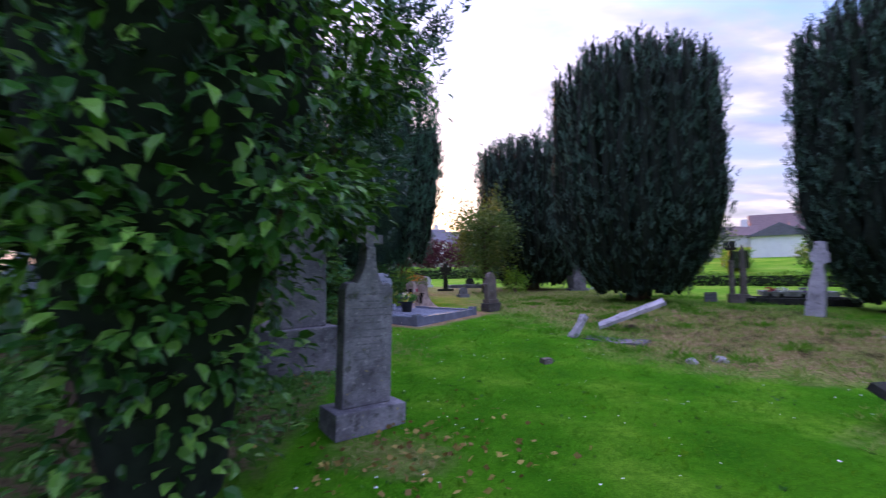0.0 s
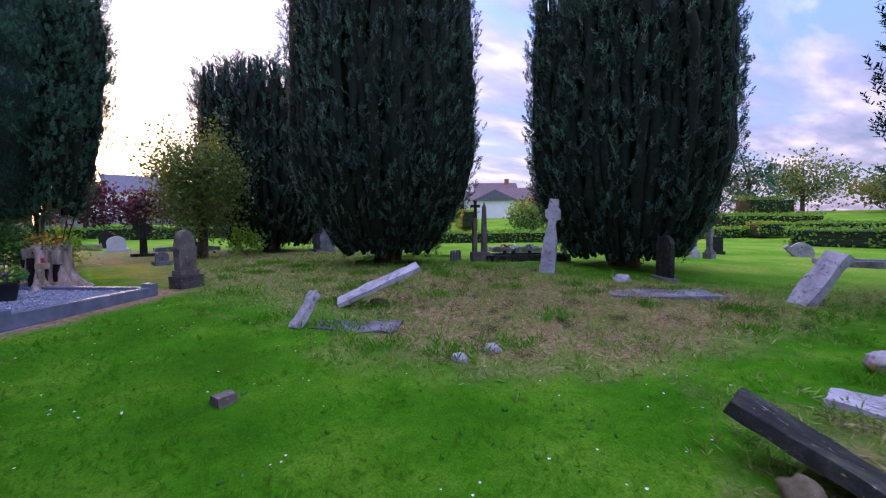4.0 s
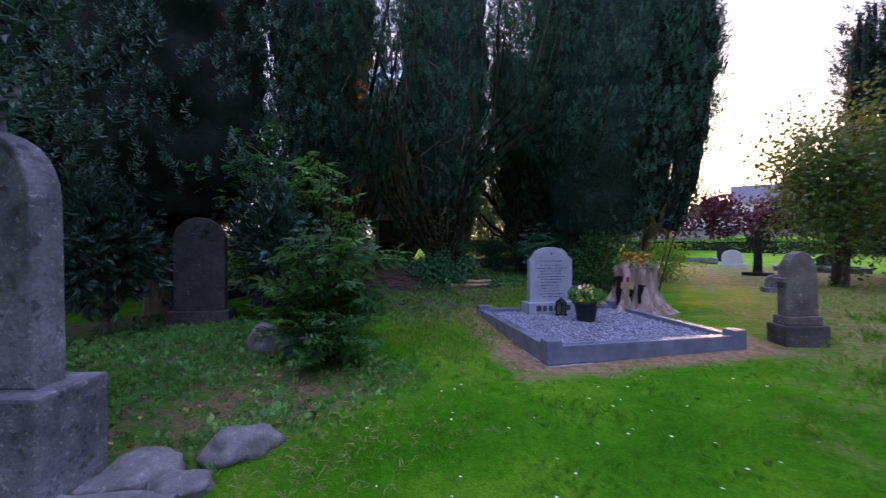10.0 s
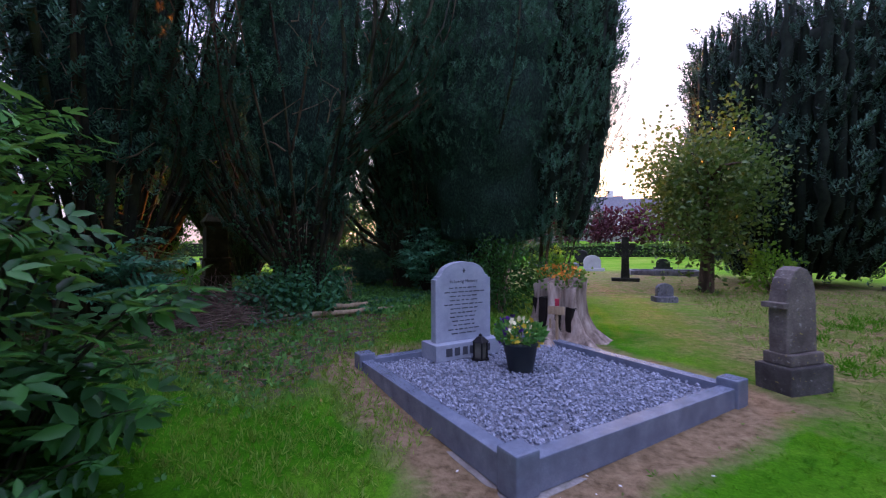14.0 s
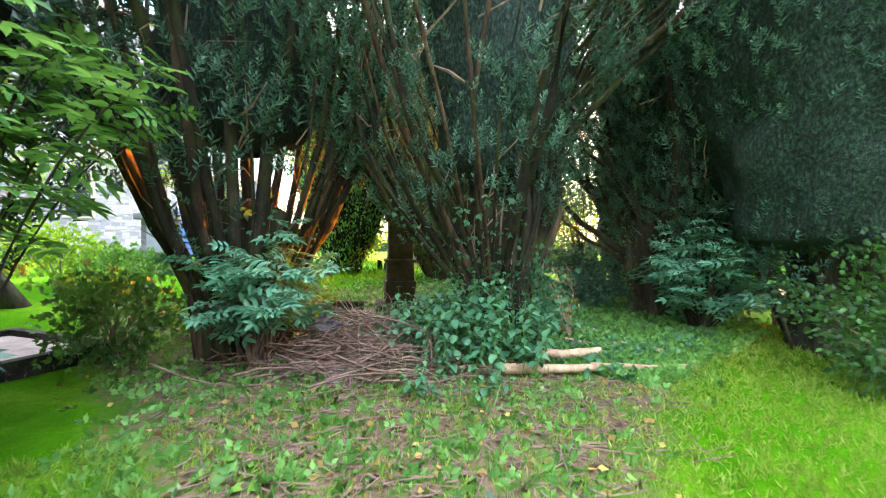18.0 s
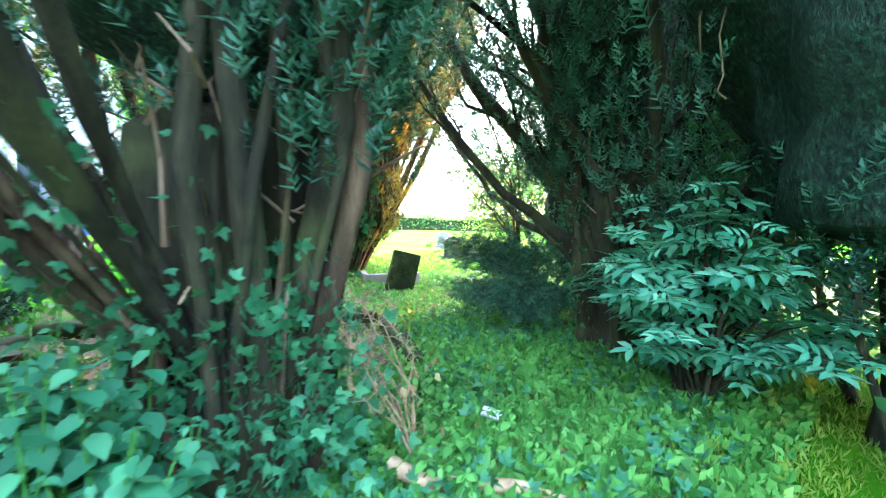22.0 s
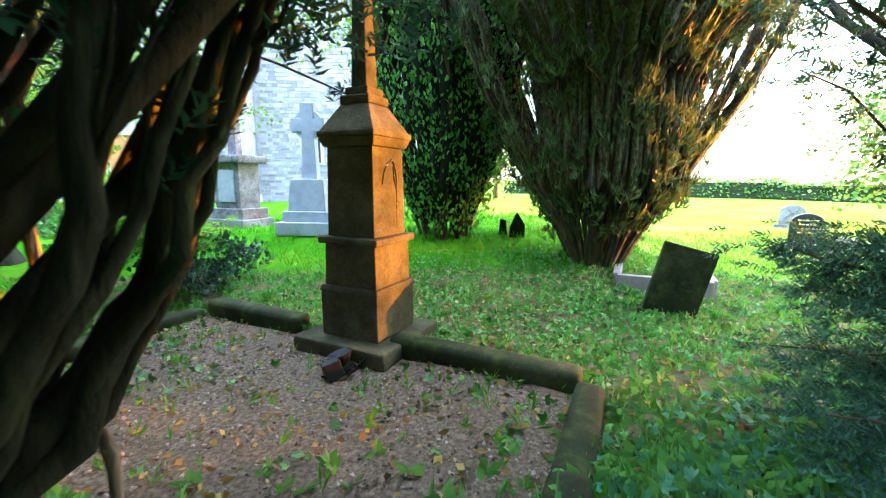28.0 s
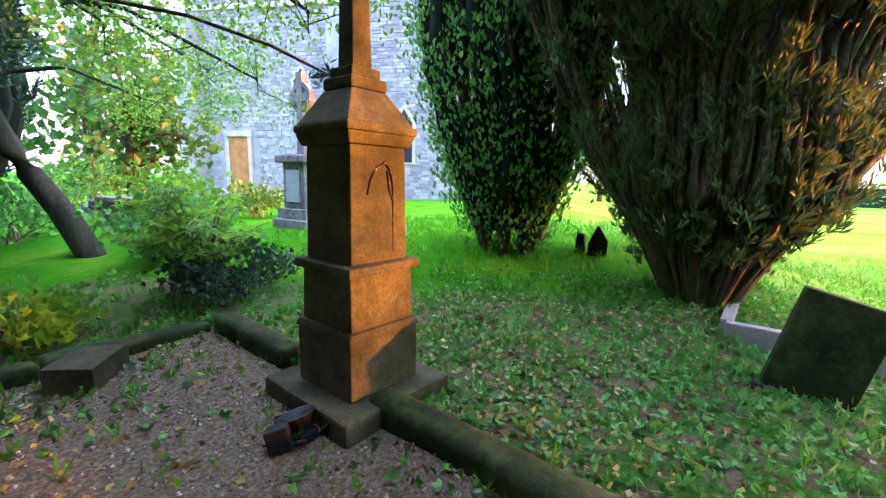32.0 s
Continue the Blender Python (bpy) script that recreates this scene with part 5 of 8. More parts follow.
speckled_stone = stone_material("dark_lichened_slab", (0.04, 0.04, 0.05), (0.13, 0.12, 0.15), (0.27, 0.26, 0.31), 0.7, 0.15)
slab_thing("fallen_slab", (3.78, 8.38, 0.56), 8, -23, -20.5, (1.3, 0.34, 0.065), lichen_stone, "long lichened grave slab tipped up out of the grass", 3, 0.022)
slab_thing("broken_stone", (2.57, 7.86, 0.40), 0, -48, 25, (0.52, 0.14, 0.1), lichen_stone, "broken lichened stone leaning in the grass", 5, 0.04)
slab_thing("ground_slab", (2.98, 7.62, gz(2.98, 7.62) - 0.05), 2, 0, -45, (1.35, 0.52, 0.1), speckled_stone, "sunken dark grave slab with lichen", 7, 0.035)
slab_thing("leaning_slab", (3.86, 3.3, 0.27), -6, 22, -82, (0.86, 0.36, 0.075), dark_stone, "dark leaning slab propped on a round stone", 9, 0.035)
slab_thing("ground_slab", (8.2, 6.62, gz(8.2, 6.62) - 0.012), 0, 0, -38, (1.75, 0.8, 0.09), grey_stone, "pale flat grave slab in the hay", 11, 0.015)
slab_thing("ground_slab", (5.5, 3.45, gz(5.6, 3.45) - 0.035), 2, 4, 10, (0.85, 0.5, 0.1), lichen_stone, "flat stone almost lost in the grass", 12, 0.02)
slab_thing("leaning_stone", (9.62, 4.9, 0.52), 8, -54, -35, (1.0, 0.36, 0.14), lichen_stone, "lichened headstone leaning far over", 13, 0.03)
tall = thing("leaning_cross", 8.1, 9.1, gz(8.1, 9.1) - 0.05, "tall lichened stone cross leaning slightly", "cross", -52, ry=5, rx=-3)
o = [(-0.17, 0), (0.17, 0), (0.15, 0.75), (0.08, 1.12), (0.09, 1.2), (0.17, 1.24), (0.17, 1.42), (0.12, 1.48), (0.10, 1.66), (-0.09, 1.68), (-0.11, 1.46), (-0.16, 1.42), (-0.15, 1.26), (-0.08, 1.2), (-0.08, 1.1), (-0.14, 0.72)]
part("shaft", worn(prism(o, 0.16, 0.012), 0.02, 4), lichen_stone, tall)


rock_stone = stone_material("field_rock", (0.08, 0.08, 0.08), (0.19, 0.185, 0.19), (0.32, 0.31, 0.32), 0.5, 0.3)


def boulder(x, y, r, flatness, seed, mat, label, dz=0.0, name="rock"):
    bm = bmesh.new()
    bmesh.ops.create_icosphere(bm, subdivisions=3, radius=1.0)
    for v in bm.verts:
        d = v.co.normalized()
        k = 1 + 0.4 * noise.noise(d * 1.6 + Vector((seed, 0, 0))) + 0.1 * noise.noise(d * 5 + Vector((0, seed, 0)))
        v.co = Vector((d.x * r * k * 1.25, d.y * r * k * 0.9, d.z * r * k * flatness))
    ob = thing(name, x, y, gz(x, y) + r * flatness * 0.35 + dz, label, "rock", seed * 40.0)
    part("stone", bm, mat, ob, smooth=True)
    return ob


boulder(3.58, 3.3, 0.095, 1.1, 1, moss_stone, "round brown stone under a leaning slab", 0.0)
boulder(3.78, 8.42, 0.11, 0.7, 21, moss_stone, "stone under the tipped slab")
slab_thing("flat_rock", (-1.05, 5.92, gz(-1.05, 5.92) + 0.02), 4, 3, 50, (0.55, 0.24, 0.13), rock_stone, "flat pale rock sunk in the grass", 15, 0.03)
boulder(-1.2, 6.62, 0.17, 0.75, 2, rock_stone, "smooth pale boulder on the grass")
boulder(-1.32, 6.1, 0.22, 0.45, 3, rock_stone, "large lichened boulder below the headstone")
boulder(-1.05, 6.22, 0.14, 0.55, 6, rock_stone, "lichened rock below the headstone")
boulder(-3.0, 7.72, 0.25, 0.75, 4, rock_stone, "rock at the edge of the shade")
boulder(-2.62, 7.82, 0.2, 0.75, 5, rock_stone, "mossy rock at the edge of the shade")
boulder(3.42, 5.8, 0.07, 0.8, 7, lichen_stone, "small stone in the hay")
boulder(3.84, 5.85, 0.07, 0.9, 8, lichen_stone, "small stone in the hay")
boulder(6.3, 3.55, 0.13, 0.8, 10, lichen_stone, "squat lichened rock on a sunken grave", 0.06)
boulder(6.9, 3.2, 0.42, 0.3, 11, plain("bare_earth", (0.24, 0.16, 0.075), 0.95, 0.4, scale=5), "low mossy mound of a sunken grave", -0.02)
slab_thing("sunken_kerb", (6.9, 2.55, gz(6.9, 2.55) + 0.05), 0, 2, -8, (1.1, 0.16, 0.16), dark_stone, "dark kerb of a sunken grave", 14, 0.02)
boulder(8.75, 7.7, 0.16, 0.7, 9, lichen_stone, "pale stone by the yew")
blk = thing("stone_block", 1.48, 5.96, gz(1.48, 5.96) - 0.03, "small squared stone block in the lawn", "stone block", 25)
part("block", block(0.14, 0.11, 0.1, cuts=3, rough=0.018, seed=3), brown_stone, blk)

# grave with a thin stone beside the second yew
hs = thing("headstone", 9.75, 7.4, gz(9.75, 7.4) - 0.02, "thin dark headstone at the head of a flat slab", "headstone", 55)
part("plinth", block(0.75, 0.25, 0.1, bevel=0.01), grey_stone, hs)
part("tablet", prism(arch_outline(0.62, 0.95, 0.2, foot=0.1), 0.09, 0.008), dark_stone, hs)

# grave with a cross and dark kerb between two yews
gr = thing("kerbed_grave", 9.0, 12.2, gz(9.0, 12.2) - 0.02, "dark kerbed grave with vases and a brown memorial", "grave", -25)
for w, l, x, y in ((2.3, 0.12, 1.15, -0.45), (2.3, 0.12, 1.15, 0.45), (0.12, 0.78, 2.24, 0), (0.12, 0.78, 0.06, 0)):
    part("kerb", block(w, l, 0.2, (x, y, 0), bevel=0.01), dark_stone, gr)
part("infill", block(2.0, 0.76, 0.12, (1.15, 0, 0), bevel=0.01), dark_stone, gr)
mem = thing("memorial_cross", 8.75, 12.3, gz(8.75, 12.3) - 0.02, "brown stone memorial with two slim shafts", "memorial", -25)
part("plinth", block(0.5, 0.4, 0.28, bevel=0.02), brown_stone, mem)
part("slab", worn(block(0.12, 0.22, 0.98, (-0.15, 0, 0.28), bevel=0.015, taper=0.94), 0.006), brown_stone, mem)
part("obelisk", worn(block(0.17, 0.2, 1.28, (0.13, 0, 0.28), bevel=0.015, taper=0.62), 0.006, 2), brown_stone, mem)
part("obelisk_tip", block(0.105, 0.12, 0.16, (0.13, 0, 1.56), bevel=0.005, taper=0.08), brown_stone, mem)
part("crucifix", worn(cross_bm(0.5, 0.28, 0.075, 0.08, 0.34), 0.005), dark_stone, mem).location = (-0.13, 0, 1.26)
part("lamp", block(0.14, 0.14, 0.2, (0.2, -0.32, 0), bevel=0.02), iron, mem)
for i, (x, y, m) in enumerate(((9.7, 11.9, white_petal), (9.45, 12.0, red_petal), (10.2, 11.75, purple))):
    vs = thing("flower_vase", x, y, gz(x, y) + 0.1, "small vase of flowers on a grave", "vase")
    v, f = lathe([(0.05, 0), (0.07, 0.06), (0.05, 0.16), (0.06, 0.18)], 12)
    solid("vase", v, f, dark_stone, vs, smooth=True)
    petals(vs, (0, 0, 0.14), (0.13, 0.13, 0.24), "flowers", m, 30, 0.035, 20 + i)
for i in range(4):
    x, y = 8.2 + 0.13 * i, 12.95 + 0.05 * i
    jar = thing("grave_jar", x, y, gz(x, y), "small pale jar on a far grave", "jar", group="jars on a grave")
    v, f = lathe([(0.0, 0), (0.05, 0), (0.05, 0.22), (0.035, 0.26), (0.035, 0.3), (0.0, 0.3)], 10)
    solid("jar", v, f, grey_stone, jar)

# far stones on the open lawn
def far_stone(x, y, w, h, d, turn, mat, label, shape="arch", ry=0.0):
    ob = thing("headstone", x, y, gz(x, y) - 0.03, label, "headstone", turn, ry=ry)
    part("plinth", block(w * 1.35, d * 2.2, 0.14, bevel=0.01), mat, ob)
    if shape == "cross":
        part("shaft", cross_bm(h - 0.1, w, w * 0.32, d, h * 0.72), mat, ob).location = (0, 0, 0.13)
        part("ring", ring_bm(w * 0.33, w * 0.12, d * 0.8, h * 0.72 + 0.03), mat, ob)
    elif shape == "spire":
        part("pedestal", block(w * 0.9, w * 0.9, h * 0.3, (0, 0, 0.14), bevel=0.01), mat, ob)
        part("spire", block(w * 0.42, w * 0.42, h * 0.56, (0, 0, 0.14 + h * 0.3), bevel=0.01, taper=0.4), mat, ob)
    else:
        part("tablet", prism(arch_outline(w, h, w * 0.4, foot=0.13), d, 0.008), mat, ob)
    return ob


white_marble = stone_material("white_marble", (0.45, 0.46, 0.5), (0.58, 0.6, 0.64), (0.7, 0.71, 0.74), 0.0, 0.0)
black_granite = stone_material("black_granite", (0.012, 0.012, 0.014), (0.022, 0.022, 0.025), (0.04, 0.04, 0.045), 0.0, 0.0, 2.0, 0.25)
far_stone(0.37, 22.3, 0.62, 1.45, 0.14, 5, dark_stone, "dark ringed stone cross on the far lawn", "cross")
far_stone(-0.85, 27.5, 0.75, 0.75, 0.12, 12, white_marble, "low white marble headstone", ry=-3)
far_stone(6.95, 21.2, 0.75, 2.1, 0.3, 10, grey_stone, "pale stone spire on a pedestal", "spire")
far_stone(8.5, 22.6, 0.45, 0.7, 0.12, -10, white_marble, "small white headstone on the far lawn")
far_stone(1.0, 17.3, 0.34, 0.42, 0.12, 20, grey_stone, "small broken grey stone in the lawn")
far_stone(-1.6, 31.5, 0.7, 0.9, 0.12, -5, black_granite, "black polished headstone far off")
far_stone(2.2, 29.5, 0.6, 0.55, 0.12, 0, black_granite, "low black headstone far off")
far_stone(18.5, 10.3, 0.4, 0.7, 0.12, -60, black_granite, "dark headstone on the far lawn")
far_stone(20.0, 8.4, 0.7, 0.6, 0.2, -60, lichen_stone, "broad headstone tipped over", ry=48)
far_stone(16.2, 3.8, 0.7, 0.75, 0.12, -75, grey_stone, "grey headstone on the far lawn")
far_stone(21, 1.5, 0.7, 0.8, 0.12, -80, brown_stone, "brown headstone on the far lawn")
for dx in (0.0, 0.42):
    st = thing("statue", 16.2 + dx * 0.4, 10.0 - dx, gz(16.2, 10) - 0.02, "slim white grave statue on a block", "statue")
    bm = bmesh.new()
    for s, z0, z1 in ((0.34, 0, 0.22), (0.24, 0.22, 0.3), (0.17, 0.3, 0.75), (0.2, 0.75, 0.98), (0.1, 0.98, 1.14)):
        bmesh.ops.create_cube(bm, size=1.0, matrix=Matrix.LocRotScale((0, 0, (z0 + z1) / 2), None, (s, s * 0.8, z1 - z0)))
    part("figure", worn(bm, 0.01), grey_stone if dx else white_marble, st)
for x, y, w, l, turn in ((1.9, 26, 2.6, 1.2, 5), (-2.8, 29, 2.4, 1.1, 10), (13.2, 15.5, 2.2, 1.0, -30), (14.5, 2.2, 2.2, 1.0, 12), (18, 6, 2.4, 1.1, -62)):
    kb = thing("kerbed_grave", x, y, gz(x, y) - 0.02, "low pale kerb round a far grave", "grave", turn)
    for a, b, cx, cy in ((w, 0.12, 0, -l / 2), (w, 0.12, 0, l / 2), (0.12, l - 0.13, -w / 2 + 0.06, 0), (0.12, l - 0.13, w / 2 - 0.06, 0)):
        part("kerb", block(a, b, 0.2, (cx, cy, 0), bevel=0.01), grey_stone, kb)
    part("infill", block(w - 0.26, l - 0.14, 0.12, bevel=0.01), concrete, kb)

# ---- tall monument on the old kerbed plot ----
mz = gz(*MON) - 0.02
mon = thing("monument", MON[0], MON[1], mz, "mossy sandstone pillar monument with moulded cap and spire", "monument", MON_TURN)
part("plinth", worn(block(0.86, 0.86, 0.13, bevel=0.02), 0.012, 2), pillar_stone, mon)
part("lower_die", worn(block(0.54, 0.54, 0.36, (0, 0, 0.13), bevel=0.012), 0.005, 3), pillar_stone, mon)
part("lower_moulding", worn(block(0.57, 0.57, 0.05, (0, 0, 0.49), bevel=0.015, taper=0.94), 0.004, 4), pillar_stone, mon)
part("middle_die", worn(block(0.49, 0.49, 0.33, (0, 0, 0.54), bevel=0.012, taper=0.98), 0.005, 5), pillar_stone, mon)
part("ledge", worn(block(0.56, 0.56, 0.06, (0, 0, 0.87), bevel=0.018), 0.006, 6), pillar_stone, mon)
part("upper_die", worn(block(0.44, 0.44, 0.68, (0, 0, 0.93), bevel=0.01, taper=0.95), 0.004, 7), pillar_stone, mon)
part("cornice", worn(block(0.46, 0.46, 0.07, (0, 0, 1.61), bevel=0.012, taper=1.12), 0.004, 8), pillar_stone, mon)
part("drip_moulding", worn(block(0.53, 0.53, 0.05, (0, 0, 1.68), bevel=0.015), 0.004, 9), pillar_stone, mon)
part("cap", worn(block(0.5, 0.5, 0.2, (0, 0, 1.73), bevel=0.008, taper=0.52), 0.004, 9), pillar_stone, mon)
part("collar", block(0.27, 0.27, 0.07, (0, 0, 1.93), bevel=0.015), pillar_stone, mon)
part("upper_collar", block(0.21, 0.21, 0.06, (0, 0, 2.0), bevel=0.012), pillar_stone, mon)
part("spire", block(0.145, 0.145, 1.5, (0, 0, 2.06), bevel=0.015, taper=0.5), pillar_stone, mon)
arc = [(0.105 * math.sin(a), 1.36 + 0.17 * math.cos(a)) for a in np.linspace(0.35, 1.5, 7)]
# Dark raised lines stand for the shade in the carved grooves.
groove = [tube([(0.214, y, z) for y, z in line], [0.0085] * len(line), 5) for line in ([(0.035, 1.53)] + arc + [(0.105, 1.2), (0.1, 0.98)], [(0.055, 1.52), (-0.02, 1.49), (-0.07, 1.42), (-0.095, 1.33)], [(0.06, 1.47), (0.075, 1.36), (0.098, 1.3)])]
v, f = join(groove)
solid("carved_arch", v, f, dark_stone, mon, "gothic arch in dark raised lines", True)
vx, vy = MON[0] + 0.52, MON[1] - 0.12
vase = thing("iron_vase", vx, vy, gz(vx, vy) - 0.03, "black fallen iron grave vase at the monument's foot", "vase", 25, rx=14, ry=-10)
v, f = lathe([(0.0, 0), (0.09, 0), (0.085, 0.04), (0.05, 0.06), (0.075, 0.12), (0.10, 0.15), (0.085, 0.155), (0.0, 0.13)], 12)
solid("bowl", v, f, iron, vase)
part("cube", worn(block(0.12, 0.12, 0.12, (0.1, -0.1, 0.03), bevel=0.01), 0.006), iron, vase)
for k in range(5):
    a = 1.3 * k
    part("iron_leaf", prism([(-0.02, 0), (0.02, 0), (0.035, 0.08), (0, 0.14), (-0.035, 0.08)], 0.012, 0.003), iron, vase).matrix_local = pose(0.09 * math.cos(a), 0.09 * math.sin(a), 0.01, 60, 0, math.degrees(a) + 90)


def kerb_run(a, b, h, w, n, label, mat, group):
    for i in range(n):
        p, q = Vector(a).lerp(Vector(b), i / n), Vector(a).lerp(Vector(b), (i + 1) / n)
        m = (p + q) / 2
        ob = thing("kerb_stone", m.x, m.y, gz(m.x, m.y) - 0.05, label, "kerb", math.degrees(math.atan2(q.y - p.y, q.x - p.x)), group)
        part("stone", worn(block((q - p).length - 0.02, w, h, bevel=0.05), 0.014, i + h * 10), mat, ob, smooth=True)


KERB = "rounded mossy kerb stone of an old plot"
kerb_run((-8.0, 14.25), (-7.25, 15.5), 0.2, 0.2, 1, KERB, kerb_moss, "old plot kerb")
kerb_run((-8.45, 13.45), (-9.05, 12.4), 0.2, 0.2, 1, KERB, kerb_moss, "old plot kerb")
kerb_run((-7.15, 15.5), (-5.45, 14.62), 0.16, 0.18, 2, KERB, kerb_moss, "old plot kerb")
kerb_run((-9.0, 12.3), (-7.0, 11.15), 0.16, 0.2, 2, KERB, kerb_moss, "old plot kerb")
mb = thing("mossy_block", -8.0, 12.15, gz(-8.0, 12.15) - 0.02, "squared mossy stone beside the old kerb", "stone block", 20)
part("block", block(0.42, 0.3, 0.2, cuts=3, rough=0.012, seed=5), pillar_stone, mb)

# leaning slab and its kerb, pointed stone, headstones beyond
hs = thing("leaning_headstone", -8.75, 16.95, gz(-8.75, 16.95) - 0.14, "thick dark headstone leaning back over its kerb", "headstone", 62, ry=14, rx=-6)
part("tablet", worn(block(0.48, 0.17, 0.84, bevel=0.015), 0.006, 5), kerb_moss, hs)
part("footing", worn(block(0.62, 0.26, 0.14, (0.03, 0, -0.02), bevel=0.015), 0.006, 6), pillar_stone, hs)
kb = thing("kerbed_grave", -9.35, 17.3, gz(-9.35, 17.3) - 0.03, "pale kerb behind the leaning headstone", "grave", 62)
for a, b, cx, cy in ((1.0, 0.1, 0, 0), (0.1, 1.4, -0.5, 0.76), (0.1, 1.4, 0.5, 0.76)):
    part("kerb", block(a, b, 0.2, (cx, cy, 0), bevel=0.012), concrete, kb)
pt = thing("pointed_stone", -11.75, 16.15, gz(-11.75, 16.15) - 0.05, "small dark pointed grave marker", "headstone", 80)
part("marker", worn(prism([(-0.13, 0), (0.13, 0), (0.13, 0.25), (0.03, 0.42), (0, 0.46), (-0.04, 0.4), (-0.12, 0.22)], 0.12, 0.01), 0.008), dark_stone, pt)
pt = thing("pointed_stone", -11.9, 15.95, gz(-11.9, 15.95) - 0.05, "broken dark marker beside a taller one", "headstone", 70)
part("marker", worn(prism([(-0.08, 0), (0.08, 0), (0.05, 0.3), (-0.05, 0.33)], 0.1, 0.01), 0.008), dark_stone, pt)
hs = far_stone(-13.4, 23.0, 0.62, 0.85, 0.12, 55, black_granite, "black granite headstone with pale lettering")
inscription(hs, 0.5, 0.7, 4, -0.065, plain("gilt_lettering", (0.4, 0.36, 0.2), 0.5), 0.09, 0.03, 12)
kb = thing("kerbed_grave", -13.6, 24.0, gz(-13.6, 24) - 0.02, "pale kerbed grave in the evening light", "grave", 55)
for a, b, cx, cy in ((1.1, 0.12, 0, -1.0), (1.1, 0.12, 0, 1.0), (0.12, 1.88, -0.5, 0), (0.12, 1.88, 0.5, 0)):
    part("kerb", block(a, b, 0.18, (cx, cy, 0), bevel=0.01), concrete, kb)
far_stone(-16.5, 20.5, 0.5, 1.7, 0.3, 60, grey_stone, "grey spire seen between the yews", "spire")
far_stone(-18.0, 27, 0.7, 0.8, 0.12, 60, grey_stone, "grey headstone in the bright field")

# ringed cross on a pedestal, and a pedestal memorial before the church
def high_cross(x, y, h, turn, mat, label, name="high_cross"):
    ob = thing(name, x, y, gz(x, y) - 0.03, label, "memorial", turn)
    part("step", block(h * 0.44, h * 0.36, h * 0.1, bevel=0.015), mat, ob)
    part("base", block(h * 0.36, h * 0.28, h * 0.08, (0, 0, h * 0.1), bevel=0.015), mat, ob)
    part("pedestal", block(h * 0.30, h * 0.22, h * 0.24, (0, 0, h * 0.18), bevel=0.015, taper=0.86), mat, ob)
    part("cross", cross_bm(h * 0.56, h * 0.26, h * 0.095, h * 0.07, h * 0.4), mat, ob).location = (0, 0, h * 0.42)
    part("ring", ring_bm(h * 0.095, h * 0.035, h * 0.055, h * 0.82), mat, ob)
    return ob


high_cross(-12.3, 12.65, 2.25, 80, new_granite, "grey granite ringed cross on a stepped pedestal")
ob = thing("pedestal_memorial", -13.3, 11.0, gz(-13.3, 11.0) - 0.03, "pale grey stone pedestal memorial with a cross on top", "memorial", 65)
part("step", block(1.0, 0.8, 0.2, bevel=0.02), grey_stone, ob)
part("base", block(0.85, 0.65, 0.2, (0, 0, 0.2), bevel=0.02), grey_stone, ob)
part("die", block(0.62, 0.5, 0.85, (0, 0, 0.4), bevel=0.015), grey_stone, ob)
part("panel", block(0.4, 0.02, 0.6, (0, -0.262, 0.52), bevel=0.006), new_granite, ob, "smooth grey inscription panel")
part("cornice", block(0.86, 0.7, 0.14, (0, 0, 1.25), bevel=0.03), grey_stone, ob)
part("cross", cross_bm(1.5, 0.6, 0.16, 0.14, 1.05), grey_stone, ob).location = (0, 0, 1.39)
part("ring", ring_bm(0.24, 0.08, 0.1, 2.44), grey_stone, ob)
tb = thing("chest_tomb", -13.2, 7.3, gz(-13.2, 7.3) - 0.03, "brown chest tomb on the church lawn", "tomb", 75)
part("body", block(1.3, 0.6, 0.5, bevel=0.02), brown_stone, tb)
part("lid", block(1.5, 0.75, 0.12, (0, 0, 0.5), bevel=0.03), brown_stone, tb)

# ---- church ----
rubble = stone_material("church_rubble", (0.20, 0.20, 0.22), (0.33, 0.33, 0.36), (0.46, 0.46, 0.49), 0.1, 0.0, 0.5)
ashlar = stone_material("church_dressings", (0.34, 0.30, 0.27), (0.46, 0.41, 0.37), (0.56, 0.51, 0.46), 0.0, 0.0)
dark_glass = plain("dark_window_glass", (0.03, 0.035, 0.045), 0.12, 0.2)
blue_paint = plain("blue_door_paint", (0.05, 0.10, 0.26), 0.5, 0.2)
CZ = gz(-27, 6)
church = thing("church", -25.0, 3.0, CZ - 0.1, "grey rubble-stone church with a square tower", "church")
part("tower", block(6.0, 8.0, 13.0, (-3.0, 0, 0), bevel=0.03), rubble, church)
for y in (-4.0, 4.0):
    part("buttress", block(0.9, 0.8, 8.5, (0.45, y * 0.95, 0), bevel=0.03, taper=0.9), rubble, church)
part("string_course", block(6.2, 8.2, 0.25, (-3.0, 0, 8.9), bevel=0.05), ashlar, church)
part("parapet", block(6.3, 8.3, 0.5, (-3.0, 0, 13.0), bevel=0.05), ashlar, church)
part("nave_wall", block(7.0, 9.0, 11.0, (-4.2, 8.5, 0), bevel=0.03), rubble, church)
part("nave_parapet", block(7.3, 9.2, 0.4, (-4.2, 8.5, 11.0), bevel=0.05), ashlar, church)
part("plinth_course", block(6.3, 8.3, 0.5, (-3.0, 0, 0), bevel=0.06), ashlar, church)
frame_y = -1.6
for y in (-0.62, 0.62):
    part("door_jamb", block(0.16, 0.2, 2.7, (0.06, frame_y + y, 0.4), bevel=0.02), ashlar, church)
